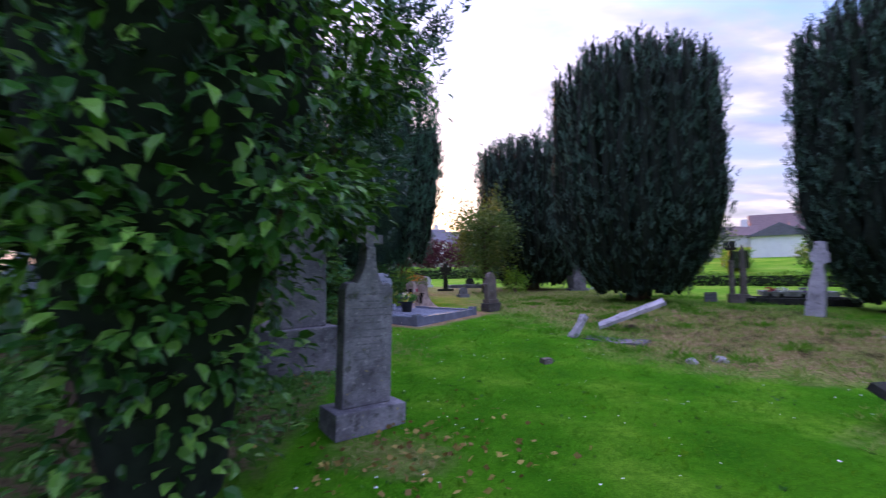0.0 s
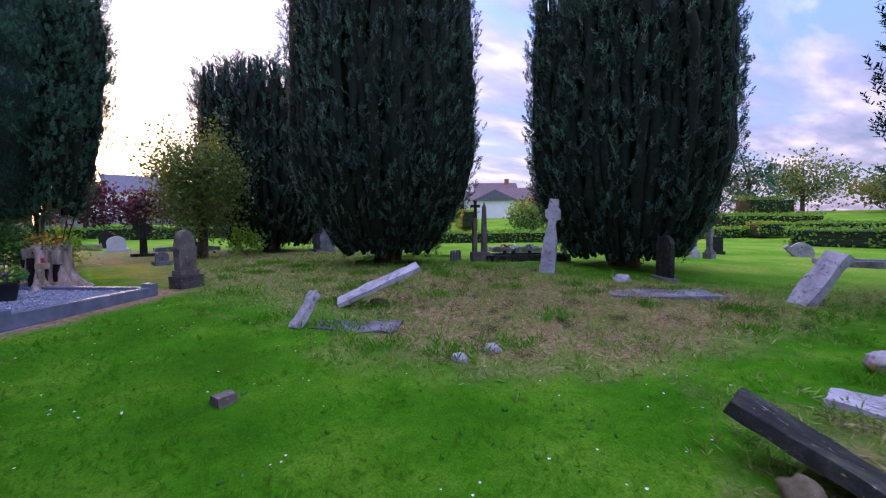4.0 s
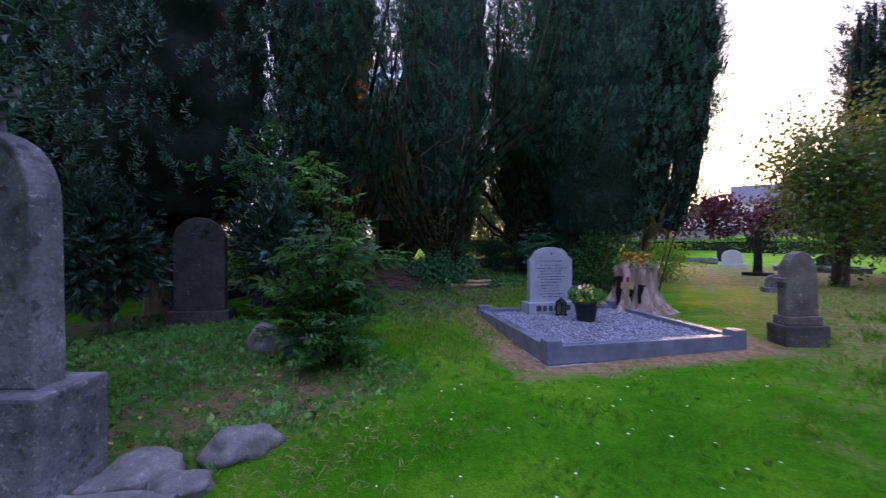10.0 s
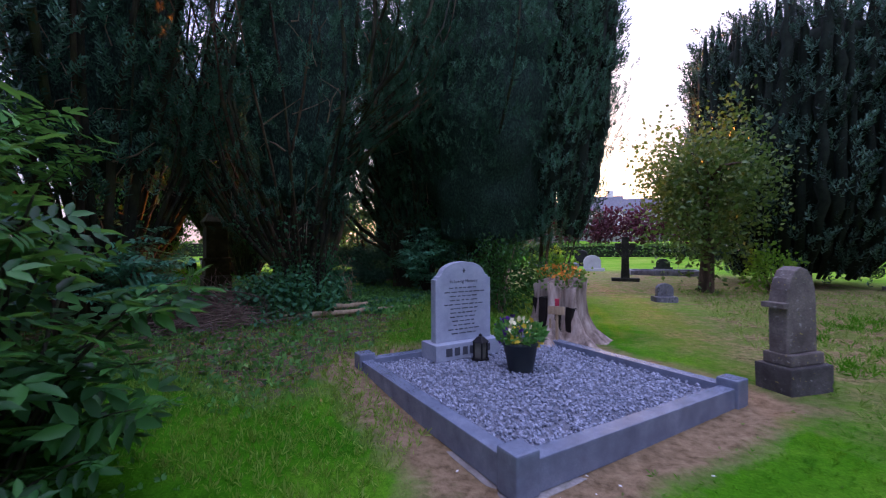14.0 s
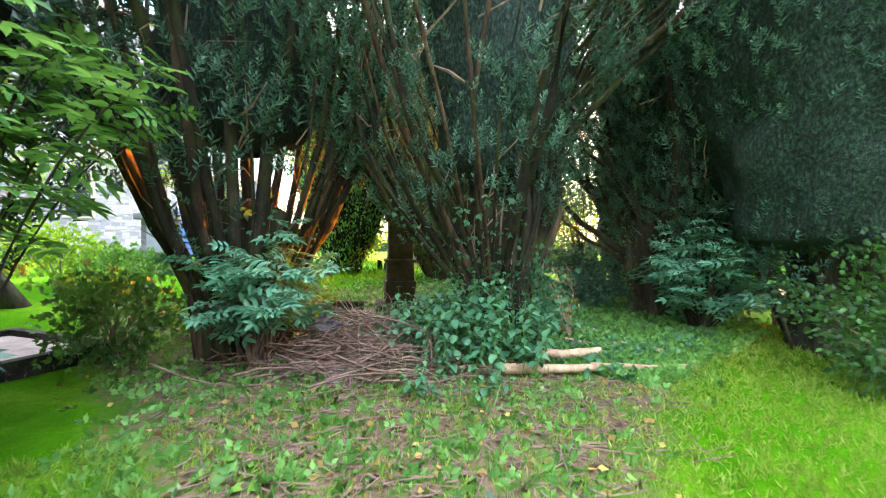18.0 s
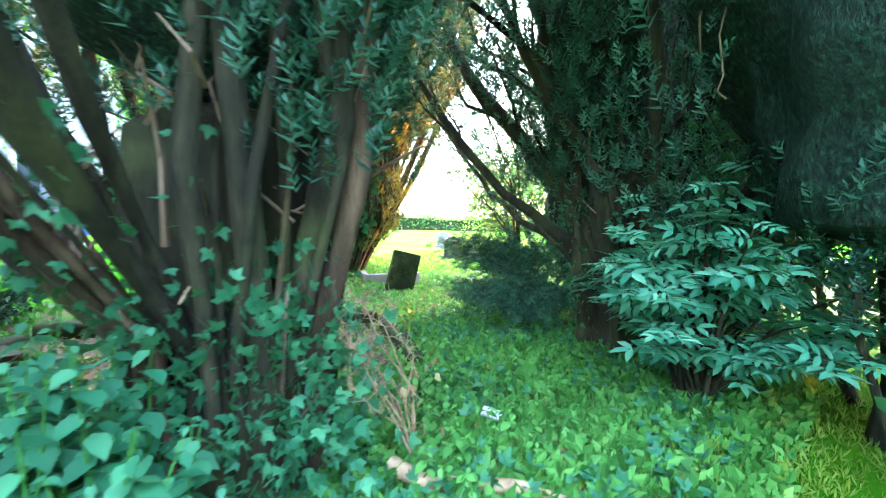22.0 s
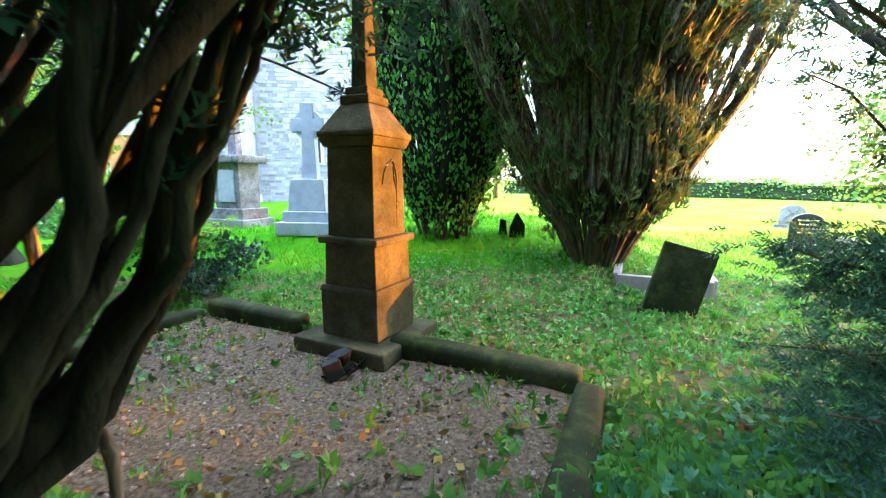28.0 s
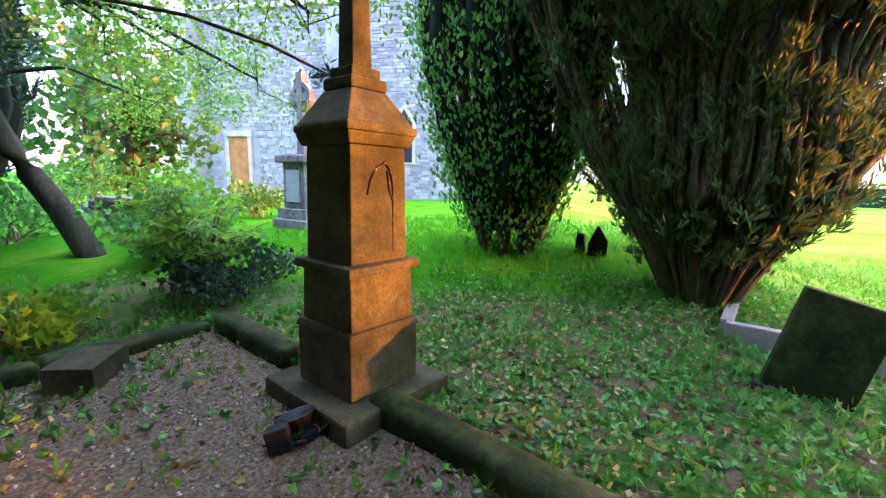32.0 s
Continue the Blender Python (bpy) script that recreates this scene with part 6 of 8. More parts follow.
part("door_lintel", block(0.18, 1.5, 0.28, (0.06, frame_y, 3.1), bevel=0.02), ashlar, church)
# Sunlight on a stone reveal, put into this panel's orange-brown colour.
part("sunlit_reveal", block(0.1, 1.04, 2.68, (0.02, frame_y, 0.4), bevel=0.01), plain("sunlit_reveal_brown", (0.36, 0.16, 0.06), 0.6, 0.25, scale=3), church, "stone reveal coloured orange-brown as sunlit")
for y, z, w, h in ((1.8, 4.4, 0.7, 1.8), (-0.2, 9.8, 1.0, 2.0)):
    wn = part("window", prism([(-w / 2 - 0.15, -0.1), (w / 2 + 0.15, -0.1), (w / 2 + 0.15, h * 0.7), (0, h + 0.2), (-w / 2 - 0.15, h * 0.7)], 0.12, 0.02), ashlar, church)
    wn.matrix_local = pose(0.03, y, z, 0, 0, 90)
    part("pane", prism([(-w / 2, 0), (w / 2, 0), (w / 2, h * 0.68), (0, h), (-w / 2, h * 0.68)], 0.04, 0), dark_glass, wn).location = (0, -0.06, 0)
for y, z in ((6.6, 2.0), (9.4, 2.0), (12.0, 2.0)):
    wn = part("window", prism([(-0.55, -0.1), (0.55, -0.1), (0.55, 1.9), (0, 2.7), (-0.55, 1.9)], 0.12, 0.02), ashlar, church)
    wn.matrix_local = pose(-0.67, y, z, 0, 0, 90)
    part("pane", prism([(-0.4, 0), (0.4, 0), (0.4, 1.8), (0, 2.45), (-0.4, 1.8)], 0.04, 0), dark_glass, wn).location = (0, -0.06, 0)
dr = part("door", block(0.08, 1.6, 2.3, (-0.66, 10.9, 0.1), bevel=0.01), blue_paint, church, "blue painted double door")
br = np.random.default_rng(41)
shapes = []
for k in range(6):
    me = bpy.data.meshes.new("stone")
    bm = block(0.06, br.uniform(0.4, 0.8), br.uniform(0.18, 0.3), bevel=0.015)
    bm.to_mesh(me)
    bm.free()
    me.materials.append(rubble)
    shapes.append(me)
row = 0
for z in np.arange(0.2, 4.4, 0.36):
    row += 1
    for y in np.arange(-3.7, 3.6, 0.92):
        yy = y + (0.4 if row % 2 else 0) + br.uniform(-0.12, 0.12)
        if abs(yy) > 3.3 or abs(yy + 1.6) < 1.2 or (abs(yy - 1.8) < 0.8 and 3.9 < z < 6.7):
            continue
        st = new("stone", shapes[br.integers(0, 6)])
        st.parent, st.location = church, (0.0, yy, z + br.uniform(-0.05, 0.05))
cube_v = np.array([(x, y, z) for x in (-0.5, 0.5) for y in (-0.5, 0.5) for z in (-0.5, 0.5)])
cube_f = np.array([(4, 6, 7, 5), (0, 4, 5, 1), (2, 3, 7, 6), (1, 5, 7, 3), (0, 2, 6, 4)])
courses = []
for x0, y0, y1, z1 in ((0.0, -3.95, 3.95, 12.8), (-0.7, 4.1, 12.9, 10.8)):
    z = 0.12
    while z < z1:
        tall = br.uniform(0.1, 0.2)
        y = y0 + br.uniform(0, 0.2)
        while y < y1 - 0.3:
            wide = br.uniform(0.14, 0.46)
            if not (x0 == 0.0 and abs(y + wide / 2 + 1.6) < 1.1 and z < 3.5):
                v = cube_v * [br.uniform(0.02, 0.09), wide - 0.03, tall - 0.025] * br.uniform(0.93, 1.0, (8, 3))
                courses.append((v + [x0, y + wide / 2, z + tall / 2], cube_f))
            y += wide
        z += tall
rub = Nodes("rubble_stones", 0.9)
rub.colour(rub.mix(rub.ramp(rub.noise(6, 5.0), [(0.4, 0.0), (0.7, 0.4)]), rub.ramp(rub.geo(), [(0.0, (0.20, 0.20, 0.23)), (0.5, (0.31, 0.31, 0.35)), (1.0, (0.44, 0.42, 0.45))]), (0.20, 0.19, 0.20)))
v, f = join(courses)
solid("rubble", v, f, rub.mat, church, "uneven grey rubble stones")["kind"] = "stuff"

# ---- houses beyond the fields ----
render_wall = plain("white_render", (0.72, 0.72, 0.72), 0.85, 0.06, scale=2)
cream_wall = plain("cream_render", (0.66, 0.62, 0.52), 0.85, 0.08, scale=2)
brick_wall = plain("red_brick", (0.32, 0.12, 0.07), 0.85, 0.25, scale=5)
brown_roof = plain("brown_roof_tiles", (0.14, 0.10, 0.10), 0.8, 0.25, scale=4)
grey_roof = plain("grey_roof_tiles", (0.12, 0.12, 0.14), 0.8, 0.25, scale=4)
white_frame = plain("white_window_frame", (0.75, 0.75, 0.75), 0.5, 0.05)


def house(x, y, turn, w, d, h, rise, wall, roof_mat, label, windows, door=False, chimney=True):
    ob = thing("house", x, y, gz(x, y) - 0.3, label, "house", turn)
    part("wall", block(w, d, h + 0.3, bevel=0.02), wall, ob)
    bm = bmesh.new()
    e = 0.35
    a = [bm.verts.new(p) for p in ((-w / 2 - e, -d / 2 - e, h + 0.25), (w / 2 + e, -d / 2 - e, h + 0.25), (w / 2 + e, d / 2 + e, h + 0.25), (-w / 2 - e, d / 2 + e, h + 0.25), (-w / 2 - e, 0, h + rise), (w / 2 + e, 0, h + rise))]
    for q in ((0, 1, 5, 4), (2, 3, 4, 5), (0, 4, 3), (1, 2, 5), (3, 2, 1, 0)):
        bm.faces.new([a[i] for i in q])
    bmesh.ops.recalc_face_normals(bm, faces=bm.faces[:])
    rf = part("roof", bm, roof_mat, ob)
    for s in (-1, 1):
        g = part("gable", prism([(-d / 2, 0), (d / 2, 0), (0, rise - 0.3)], 0.1, 0), wall, ob)
        g.matrix_local = pose(s * (w / 2 - 0.06), 0, h + 0.26, 0, 0, 90)
    if chimney:
        part("chimney", block(0.9, 0.6, 1.5, (w * 0.3, 0, h + rise - 0.6), bevel=0.03), wall, rf)
    for wx, wz, ww, wh in windows:
        wn = part("window", block(ww + 0.2, 0.1, wh + 0.2, (wx, -d / 2 - 0.03, wz - 0.1), bevel=0.02), white_frame, ob)
        part("pane", block(ww / 2 - 0.04, 0.04, wh, (wx - ww / 4, -d / 2 - 0.085, wz), bevel=0), dark_glass, wn)
        part("pane", block(ww / 2 - 0.04, 0.04, wh, (wx + ww / 4, -d / 2 - 0.085, wz), bevel=0), dark_glass, wn)
    if door:
        part("door", block(2.6, 0.08, 2.2, (0, -d / 2 - 0.04, 0.3), bevel=0.02), white_frame, ob)
    return ob


house(44, 53.5, -40, 4.6, 6, 2.6, 1.9, render_wall, grey_roof, "white gabled garage at the top of a drive", [], True, False).rotation_euler[2] = radians(50)
house(57.5, 57.5, -38, 13, 7, 3.0, 2.6, cream_wall, brown_roof, "cream bungalow with a brown tiled roof", [(-4, 1.2, 2.0, 1.3), (0, 1.2, 2.0, 1.3), (4, 1.2, 2.0, 1.3)])
house(62, 75, -30, 9, 8, 4.6, 3.6, brick_wall, brown_roof, "red brick house behind the bungalow", [(-2, 1.2, 1.4, 1.3), (2, 1.2, 1.4, 1.3)])
house(42, 60, -38, 6, 6, 2.8, 1.8, render_wall, brown_roof, "low white house beside the hedge", [(0, 1.2, 1.6, 1.2)])
house(76, 52, -50, 11, 8, 3.2, 2.6, cream_wall, brown_roof, "far bungalow on the hill", [(-3, 1.2, 2.0, 1.3), (2, 1.2, 2.0, 1.3)])
for i, (x, y, t2) in enumerate(((-9.4, 82, 8), (-2.5, 79, 6), (-19, 85, 10), (5.5, 84, 2), (13, 86, 0))):
    house(x, y, t2 + (90 if i % 2 == 0 else 0), 7.5, 7.5, 3.4, 3.0, render_wall, grey_roof, "white rendered house with a slate-grey roof", [(-1.8, 1.2, 1.3, 1.2), (1.8, 1.2, 1.3, 1.2)])
bw = thing("boundary_wall", -8, 60, gz(-8, 60) - 0.3, "long grey block wall before the far houses", "wall", 3, kind="structure")
for k in range(9):
    part("wall_panel", block(3.9, 0.25, 1.6, (-16 + 4 * k, 0, 0), bevel=0.02), concrete, bw)
    part("coping", block(3.95, 0.34, 0.1, (-16 + 4 * k, 0, 1.6), bevel=0.02), concrete, bw)

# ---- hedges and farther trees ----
# Dark filler colour for the shade behind a hedge's leaves.
hedge_core = plain("hedge_inside_shade", (0.02, 0.03, 0.012), 0.95, 0.4)


def hedge(x, y, turn, l, w, h, seed, leaf, label, size=0.16, dens=70, category="hedge"):
    r = np.random.default_rng(seed)
    ob = thing("hedge", x, y, gz(x, y) - 0.05, label, category, turn)
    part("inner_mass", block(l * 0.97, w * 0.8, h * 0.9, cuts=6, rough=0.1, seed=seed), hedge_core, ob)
    n = int(dens * (l * h * 2 + l * w))
    p = np.stack([r.uniform(-l / 2, l / 2, n), r.uniform(-w / 2, w / 2, n), r.uniform(0.05, h, n)], -1)
    side = r.integers(0, 4, n)
    p[side == 0, 1] = -w / 2
    p[side == 1, 1] = w / 2
    p[side >= 2, 2] = h
    p += r.normal(0, 0.05 + 0.04 * h, p.shape) * [1, 1, 0.6]
    p[:, 2] += 0.06 * h * np.sin(p[:, 0] * 1.3 + seed)
    out = p - np.array([0, 0, h * 0.4])
    v, f = scatter(broad_leaf, p, out / np.linalg.norm(out, axis=1, keepdims=True) + r.normal(0, 0.7, p.shape), size * r.uniform(0.6, 1.3, n))
    solid("foliage", v, f, leaf, ob)
    return ob


hedge(19.2, 22.8, -33, 11, 1.0, 0.7, 1, bright_leaf, "low clipped hedge at the edge of the graveyard")
hedge(29, 17.5, -33, 12, 1.0, 0.75, 2, bright_leaf, "low clipped hedge at the edge of the graveyard")
hedge(37, 11.0, -33, 12, 1.2, 0.8, 3, bright_leaf, "low hedge along the field edge")
hedge(40, 16.5, -32, 8, 2.2, 1.15, 4, bright_leaf, "square clipped hedge on the far lawn", 0.2, 40)
hedge(47, 19, -30, 4.2, 2.2, 2.2, 5, hedge_leaf, "rounded clipped bush on the far lawn", 0.2, 40)
hedge(30.5, 43, 58, 14, 1.6, 1.7, 6, bright_leaf, "yellow-green hedge up the side of a lawn", 0.22, 30)
hedge(-2, 43.5, 4, 16, 1.5, 0.9, 7, hedge_leaf, "low rough hedge across the field", 0.2, 40)
hedge(12, 41, -8, 14, 1.5, 0.9, 8, hedge_leaf, "low rough hedge across the field", 0.2, 40)
hedge(-33, 52, 20, 28, 2.0, 1.5, 9, hedge_leaf, "tall field hedge against the evening light", 0.3, 14)
hedge(-52, 38, 50, 30, 2.0, 1.8, 10, hedge_leaf, "tall field hedge against the evening light", 0.3, 14)
hedge(30, 4.5, -70, 14, 1.2, 1.0, 11, bright_leaf, "low hedge at the edge of the graveyard", 0.18, 40)


def broad_tree(x, y, h, rx, low, n, leaf, size, seed, label, trunk_r=0.12, clumps=40, name="tree", limbs=9, bark=None, lean=(0, 0)):
    r = np.random.default_rng(seed)
    ob = thing(name, x, y, gz(x, y) - 0.05, label, "tree")
    p = cloud_points(r, n, rx, rx, h, low, clumps)
    p[:, 0] += lean[0] * p[:, 2]
    p[:, 1] += lean[1] * p[:, 2]
    v, f = scatter(broad_leaf, p, r.normal(size=p.shape) + [0, 0, 0.2], size * r.uniform(0.6, 1.3, len(p)))
    solid("crown", v, f, leaf, ob)
    top = np.array([lean[0] * h * 0.8, lean[1] * h * 0.8, h * 0.8])
    v, f = tube([(0, 0, -0.1), top * 0.3 + [0.05, 0, 0], top * 0.65, top], trunk_r * np.array([1.2, 0.9, 0.6, 0.2]), 8)
    solid("trunk", v, f, bark or yew_bark, ob, smooth=True)
    for i in range(limbs):
        a = top * r.uniform(0.25, 0.8)
        e = p[r.integers(0, len(p))]
        v, f = tube([a, (a + e) / 2 + [0, 0, 0.05 * h], e], trunk_r * np.array([0.45, 0.3, 0.1]), 5)
        solid("limb", v, f, bark or yew_bark, ob, smooth=True)
    return ob


broad_tree(2.15, 19.5, 4.6, 1.6, 0.55, 10500, holly_leaf, 0.115, 31, "young evergreen tree with yellowish leaves", 0.16, 90, limbs=14)
shrub("bush", 3.6, 19.9, 0.6, 0.6, 1.2, 900, bright_leaf, broad_leaf, 0.1, 32, "small yellow-green bush on the lawn")
shrub("bush", -1.5, 18.6, 0.75, 0.7, 1.15, 1500, bright_leaf, broad_leaf, 0.08, 33, "round yellow-green bush behind a yew")
COPPER = "dark copper-leaved tree at the field edge"
# West of x -8 they are added to hold the low sun off the lawn.
for i, (x, y, h, rx) in enumerate(((-1.1, 47.2, 4.4, 2.4), (2.4, 48, 4.6, 2.6), (5.4, 48.5, 4.3, 2.3), (-4.6, 48.5, 4.9, 2.4), (-8.5, 50, 5.0, 2.6), (-12.5, 51, 5.2, 2.8), (-17, 52, 5.0, 2.8), (33, 32, 6.2, 2.8), (36, 30, 5.2, 2.4))):
    broad_tree(x, y, h, rx, 0.4, 1600, copper_leaf, 0.32, 50 + i, COPPER, 0.2, 36)
FAR = "broadleaf tree beyond the graveyard"
for i, (x, y, h, rx, m) in enumerate(((27, 28.5, 2.8, 2.0, hedge_leaf), (51, 21.8, 7.0, 2.6, yew_leaf_wood), (63, 21, 6.5, 4.5, far_leaf), (58, 12, 4.6, 4.0, far_leaf), (52, 6, 4.2, 4.0, far_leaf), (70, 2, 6, 5, far_leaf), (48, -4, 4.5, 4, far_leaf), (60, 32, 6, 3.5, far_leaf), (50, 48, 5, 3, hedge_leaf), (38, 40.6, 3.2, 2.2, bright_leaf), (36, 56, 6, 3, far_leaf), (22, 80, 6.5, 3.5, far_leaf), (-6, 95, 9, 4, far_leaf), (40, -20, 7, 5, far_leaf), (15, -32, 8, 6, far_leaf), (-16, -26, 9, 6, far_leaf), (-40, -14, 9, 6, far_leaf), (-44, 22, 7, 5, far_leaf), (-17, 2.0, 7.5, 3.2, elder_leaf), (-15.5, 5.0, 4.5, 1.8, elder_leaf), (-32, 26, 5, 3, bright_leaf))):
    broad_tree(x, y, h, rx, 0.5, 3200 if i in (2, 3, 4) else 1500, m, 0.34 if rx > 2.4 else 0.26, 70 + i, FAR, 0.22, 34)
post = thing("utility_pole", 30, 44, gz(30, 44) - 0.3, "slim pale pole beside the hedge", "pole")
v, f = tube([(0, 0, 0), (0, 0, 4.5)], [0.08, 0.06], 8)
solid("shaft", v, f, concrete, post)
broad_tree(-16.5, 30.5, 5.6, 3.2, 0.2, 5000, hedge_leaf, 0.2, 61, "round green field tree beyond the wood", 0.2, 50)

# ---- the ivy-clad tree by the path ----
broad_ivy = thing("ivy_tree", -1.75, 2.75, gz(-1.75, 2.75) - 0.05, "trunk smothered in glossy green ivy", "tree")
r = np.random.default_rng(91)
pts = []
outs = []
for k in range(300):
    h = 0.1 + 4.3 * r.uniform() ** 0.75
    reach = np.interp(h, [0, 0.8, 1.5, 2.1, 2.7, 4.4], [0.4, 0.6, 0.95, 1.35, 1.5, 1.35])
    a = r.uniform(0, 2 * np.pi)
    rad = reach * math.sqrt(r.uniform(0.55, 1.05))
    c0 = np.array([rad * math.cos(a), rad * math.sin(a), h])
    near = r.normal(0, 0.13, (32, 3)) * [1, 1, 0.7]
    pts.append(c0 + near)
    outs.append(near * 5 + [0.5 * math.cos(a), 0.5 * math.sin(a), -0.15])
p, axis = np.concatenate(pts), np.concatenate(outs)
keep = r.uniform(0, 1, len(p)) < np.clip(0.16 + 0.5 * p[:, 2], 0, 1)
p, axis = p[keep], axis[keep]
axis, p = axis[p[:, 2] > 0.05], p[p[:, 2] > 0.05]
out = p * [1, 1, 0] / (np.linalg.norm(p[:, :2], axis=1, keepdims=True) + 1e-6)
v, f = scatter(ivy_shape, p, axis + r.normal(0, 0.25, p.shape), r.uniform(0.07, 0.14, len(p)), facing=out * 0.6 + [0, 0, 0.8] + r.normal(0, 0.25, p.shape))
solid("ivy_leaves", v, f, ivy_leaf, broad_ivy)
# Near-black mass that stands for the shade deep in the ivy.
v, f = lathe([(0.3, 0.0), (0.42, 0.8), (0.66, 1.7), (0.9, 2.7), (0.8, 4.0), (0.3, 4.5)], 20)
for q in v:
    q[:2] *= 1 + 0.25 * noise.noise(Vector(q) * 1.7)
solid("inner_mass", v, f, yew_shade_core, broad_ivy, "dark mass standing for shade inside the ivy", True)
v, f = tube([(0, 0, -0.1), (0.05, 0, 1.2), (-0.1, 0.1, 2.6), (0.1, 0.2, 4.5)], [0.3, 0.24, 0.2, 0.1], 10)
solid("trunk", v, f, yew_bark, broad_ivy, smooth=True)
for e in ((0.9, 0.3, 3.4), (0.75, -0.5, 3.0), (1.1, 0.6, 2.6), (0.2, -0.9, 3.3), (-0.8, -0.3, 3.2)):
    e = np.array(e)
    v, f = tube([(0.02, 0.03, 1.0), e * [0.35, 0.35, 0.55], e * [0.7, 0.7, 0.8], e], [0.07, 0.055, 0.04, 0.02], 6)
    solid("limb", v, f, yew_bark, broad_ivy, smooth=True)

# ---- shrubs and weeds under the yews ----
elder(-2.4, 8.1, 0.85, 0.75, 2.15, 24, elder_leaf, 0.27, 101, "leafy elder bush at the edge of the shade", low=0.12, bark=mossy_shade_bark)
elder(-2.25, 7.9, 0.6, 0.5, 0.75, 18, elder_leaf, 0.22, 111, "low elder suckers by the rocks", low=0.05, bark=mossy_shade_bark)
elder(-2.75, 8.2, 1.0, 0.8, 1.1, 24, elder_leaf, 0.25, 110, "spreading elder suckers by the rocks", low=0.06, bark=mossy_shade_bark)
elder(-3.75, 15.65, 1.0, 0.85, 1.65, 58, blue_leaf, 0.25, 102, "lush blue-green elder bush beside the track", low=0.08, bark=mossy_shade_bark)
shrub("yew_bush", -5.35, 6.7, 0.7, 0.6, 2.0, 1300, yew_leaf, yew_tuft, 1.0, 126, "dark young yew beside the shaded headstone", clumps=26, low=0.05)
shrub("yew_bush", -4.45, 8.55, 0.5, 0.5, 1.9, 1000, yew_leaf, yew_tuft, 1.0, 127, "dark young yew beside the shaded headstone", clumps=22, low=0.05)
elder(-5.6, 8.9, 1.4, 1.3, 3.3, 26, weed_leaf, 0.3, 125, "tall thin elder under the yews", low=0.45, bark=mossy_shade_bark)
shrub("ivy_bush", -1.85, 14.55, 0.75, 0.6, 1.3, 2600, elder_leaf, ivy_shape, 0.07, 103, "dark ivy bush behind the new grave", clumps=40)
elder(-6.05, 10.85, 0.85, 0.75, 1.65, 50, blue_leaf, 0.24, 104, "blue-green elder bush at the foot of a yew", low=0.2)
nettles(-4.35, 11.8, 0.5, 0.4, 0.35, 26, 0.085, 116, "low nettles at the edge of the track")
shrub("ivy_clump", -4.75, 13.2, 0.55, 0.55, 1.1, 1500, nettle_leaf, lobed_leaf, 0.06, 117, "ivy climbing about the foot of the yew stems", "ivy", clumps=40, stems=6)
nettles(-4.7, 12.4, 0.72, 0.5, 0.95, 96, 0.108, 105, "thick clump of nettles before the yew")
nettles(-5.2, 12.05, 0.42, 0.36, 0.75, 40, 0.12, 118, "nettles growing up through the brushwood")
nettles(-5.7, 12.35, 0.55, 0.4, 0.6, 36, 0.11, 115, "clump of nettles beside the brushwood")
elder(-9.8, 11.6, 0.85, 0.7, 1.35, 30, bright_leaf, 0.2, 106, "bright green sapling shrub beyond the kerb", low=0.3)
shrub("ivy_mound", -9.7, 12.0, 0.7, 0.55, 0.6, 1500, yew_leaf, lobed_leaf, 0.06, 107, "dark ivy-covered mound beyond the kerb", "weeds", clumps=30)
shrub("weedy_shrub", -10.9, 10.2, 0.8, 0.7, 0.9, 1100, weed_leaf, lobed_leaf, 0.1, 109, "green weedy shrub at the wood's edge", clumps=30)
shrub("weedy_shrub", -8.4, 11.0, 0.5, 0.4, 0.5, 700, bright_leaf, lobed_leaf, 0.09, 112, "low green sapling leaves by the kerb", clumps=22)


shrub("ivy_thicket", -3.2, 17.1, 1.3, 0.8, 2.7, 3000, nettle_leaf, lobed_leaf, 0.085, 128, "dark ivy thicket under the yews", clumps=60, stems=10, low=0.0)
shrub("ivy_thicket", -5.3, 17.6, 1.0, 0.6, 1.7, 1600, yew_leaf_wood, lobed_leaf, 0.08, 129, "dark ivy thicket under the yews", clumps=40, stems=8, low=0.0)
shrub("ivy_clump", -6.9, 11.3, 0.8, 0.7, 1.5, 1500, elder_leaf, lobed_leaf, 0.075, 130, "dark ivy about the foot of a yew", "ivy", clumps=40, stems=6)
shrub("ivy_clump", -7.6, 9.9, 0.9, 0.7, 1.0, 1300, elder_leaf, lobed_leaf, 0.08, 132, "low ivy under the yews", "ivy", clumps=40, stems=6)
for k, (wx, wy, w, n) in enumerate(((-4.55, 13.95, 0.42, 30), (-5.05, 14.15, 0.4, 28), (-4.2, 14.45, 0.35, 22), (-5.65, 14.95, 0.35, 22), (-4.15, 13.75, 0.3, 16))):
    nettles(wx, wy, w, w * 0.8, 0.3, n, 0.075, 140 + k, "bright young nettles along the track", weed_leaf)


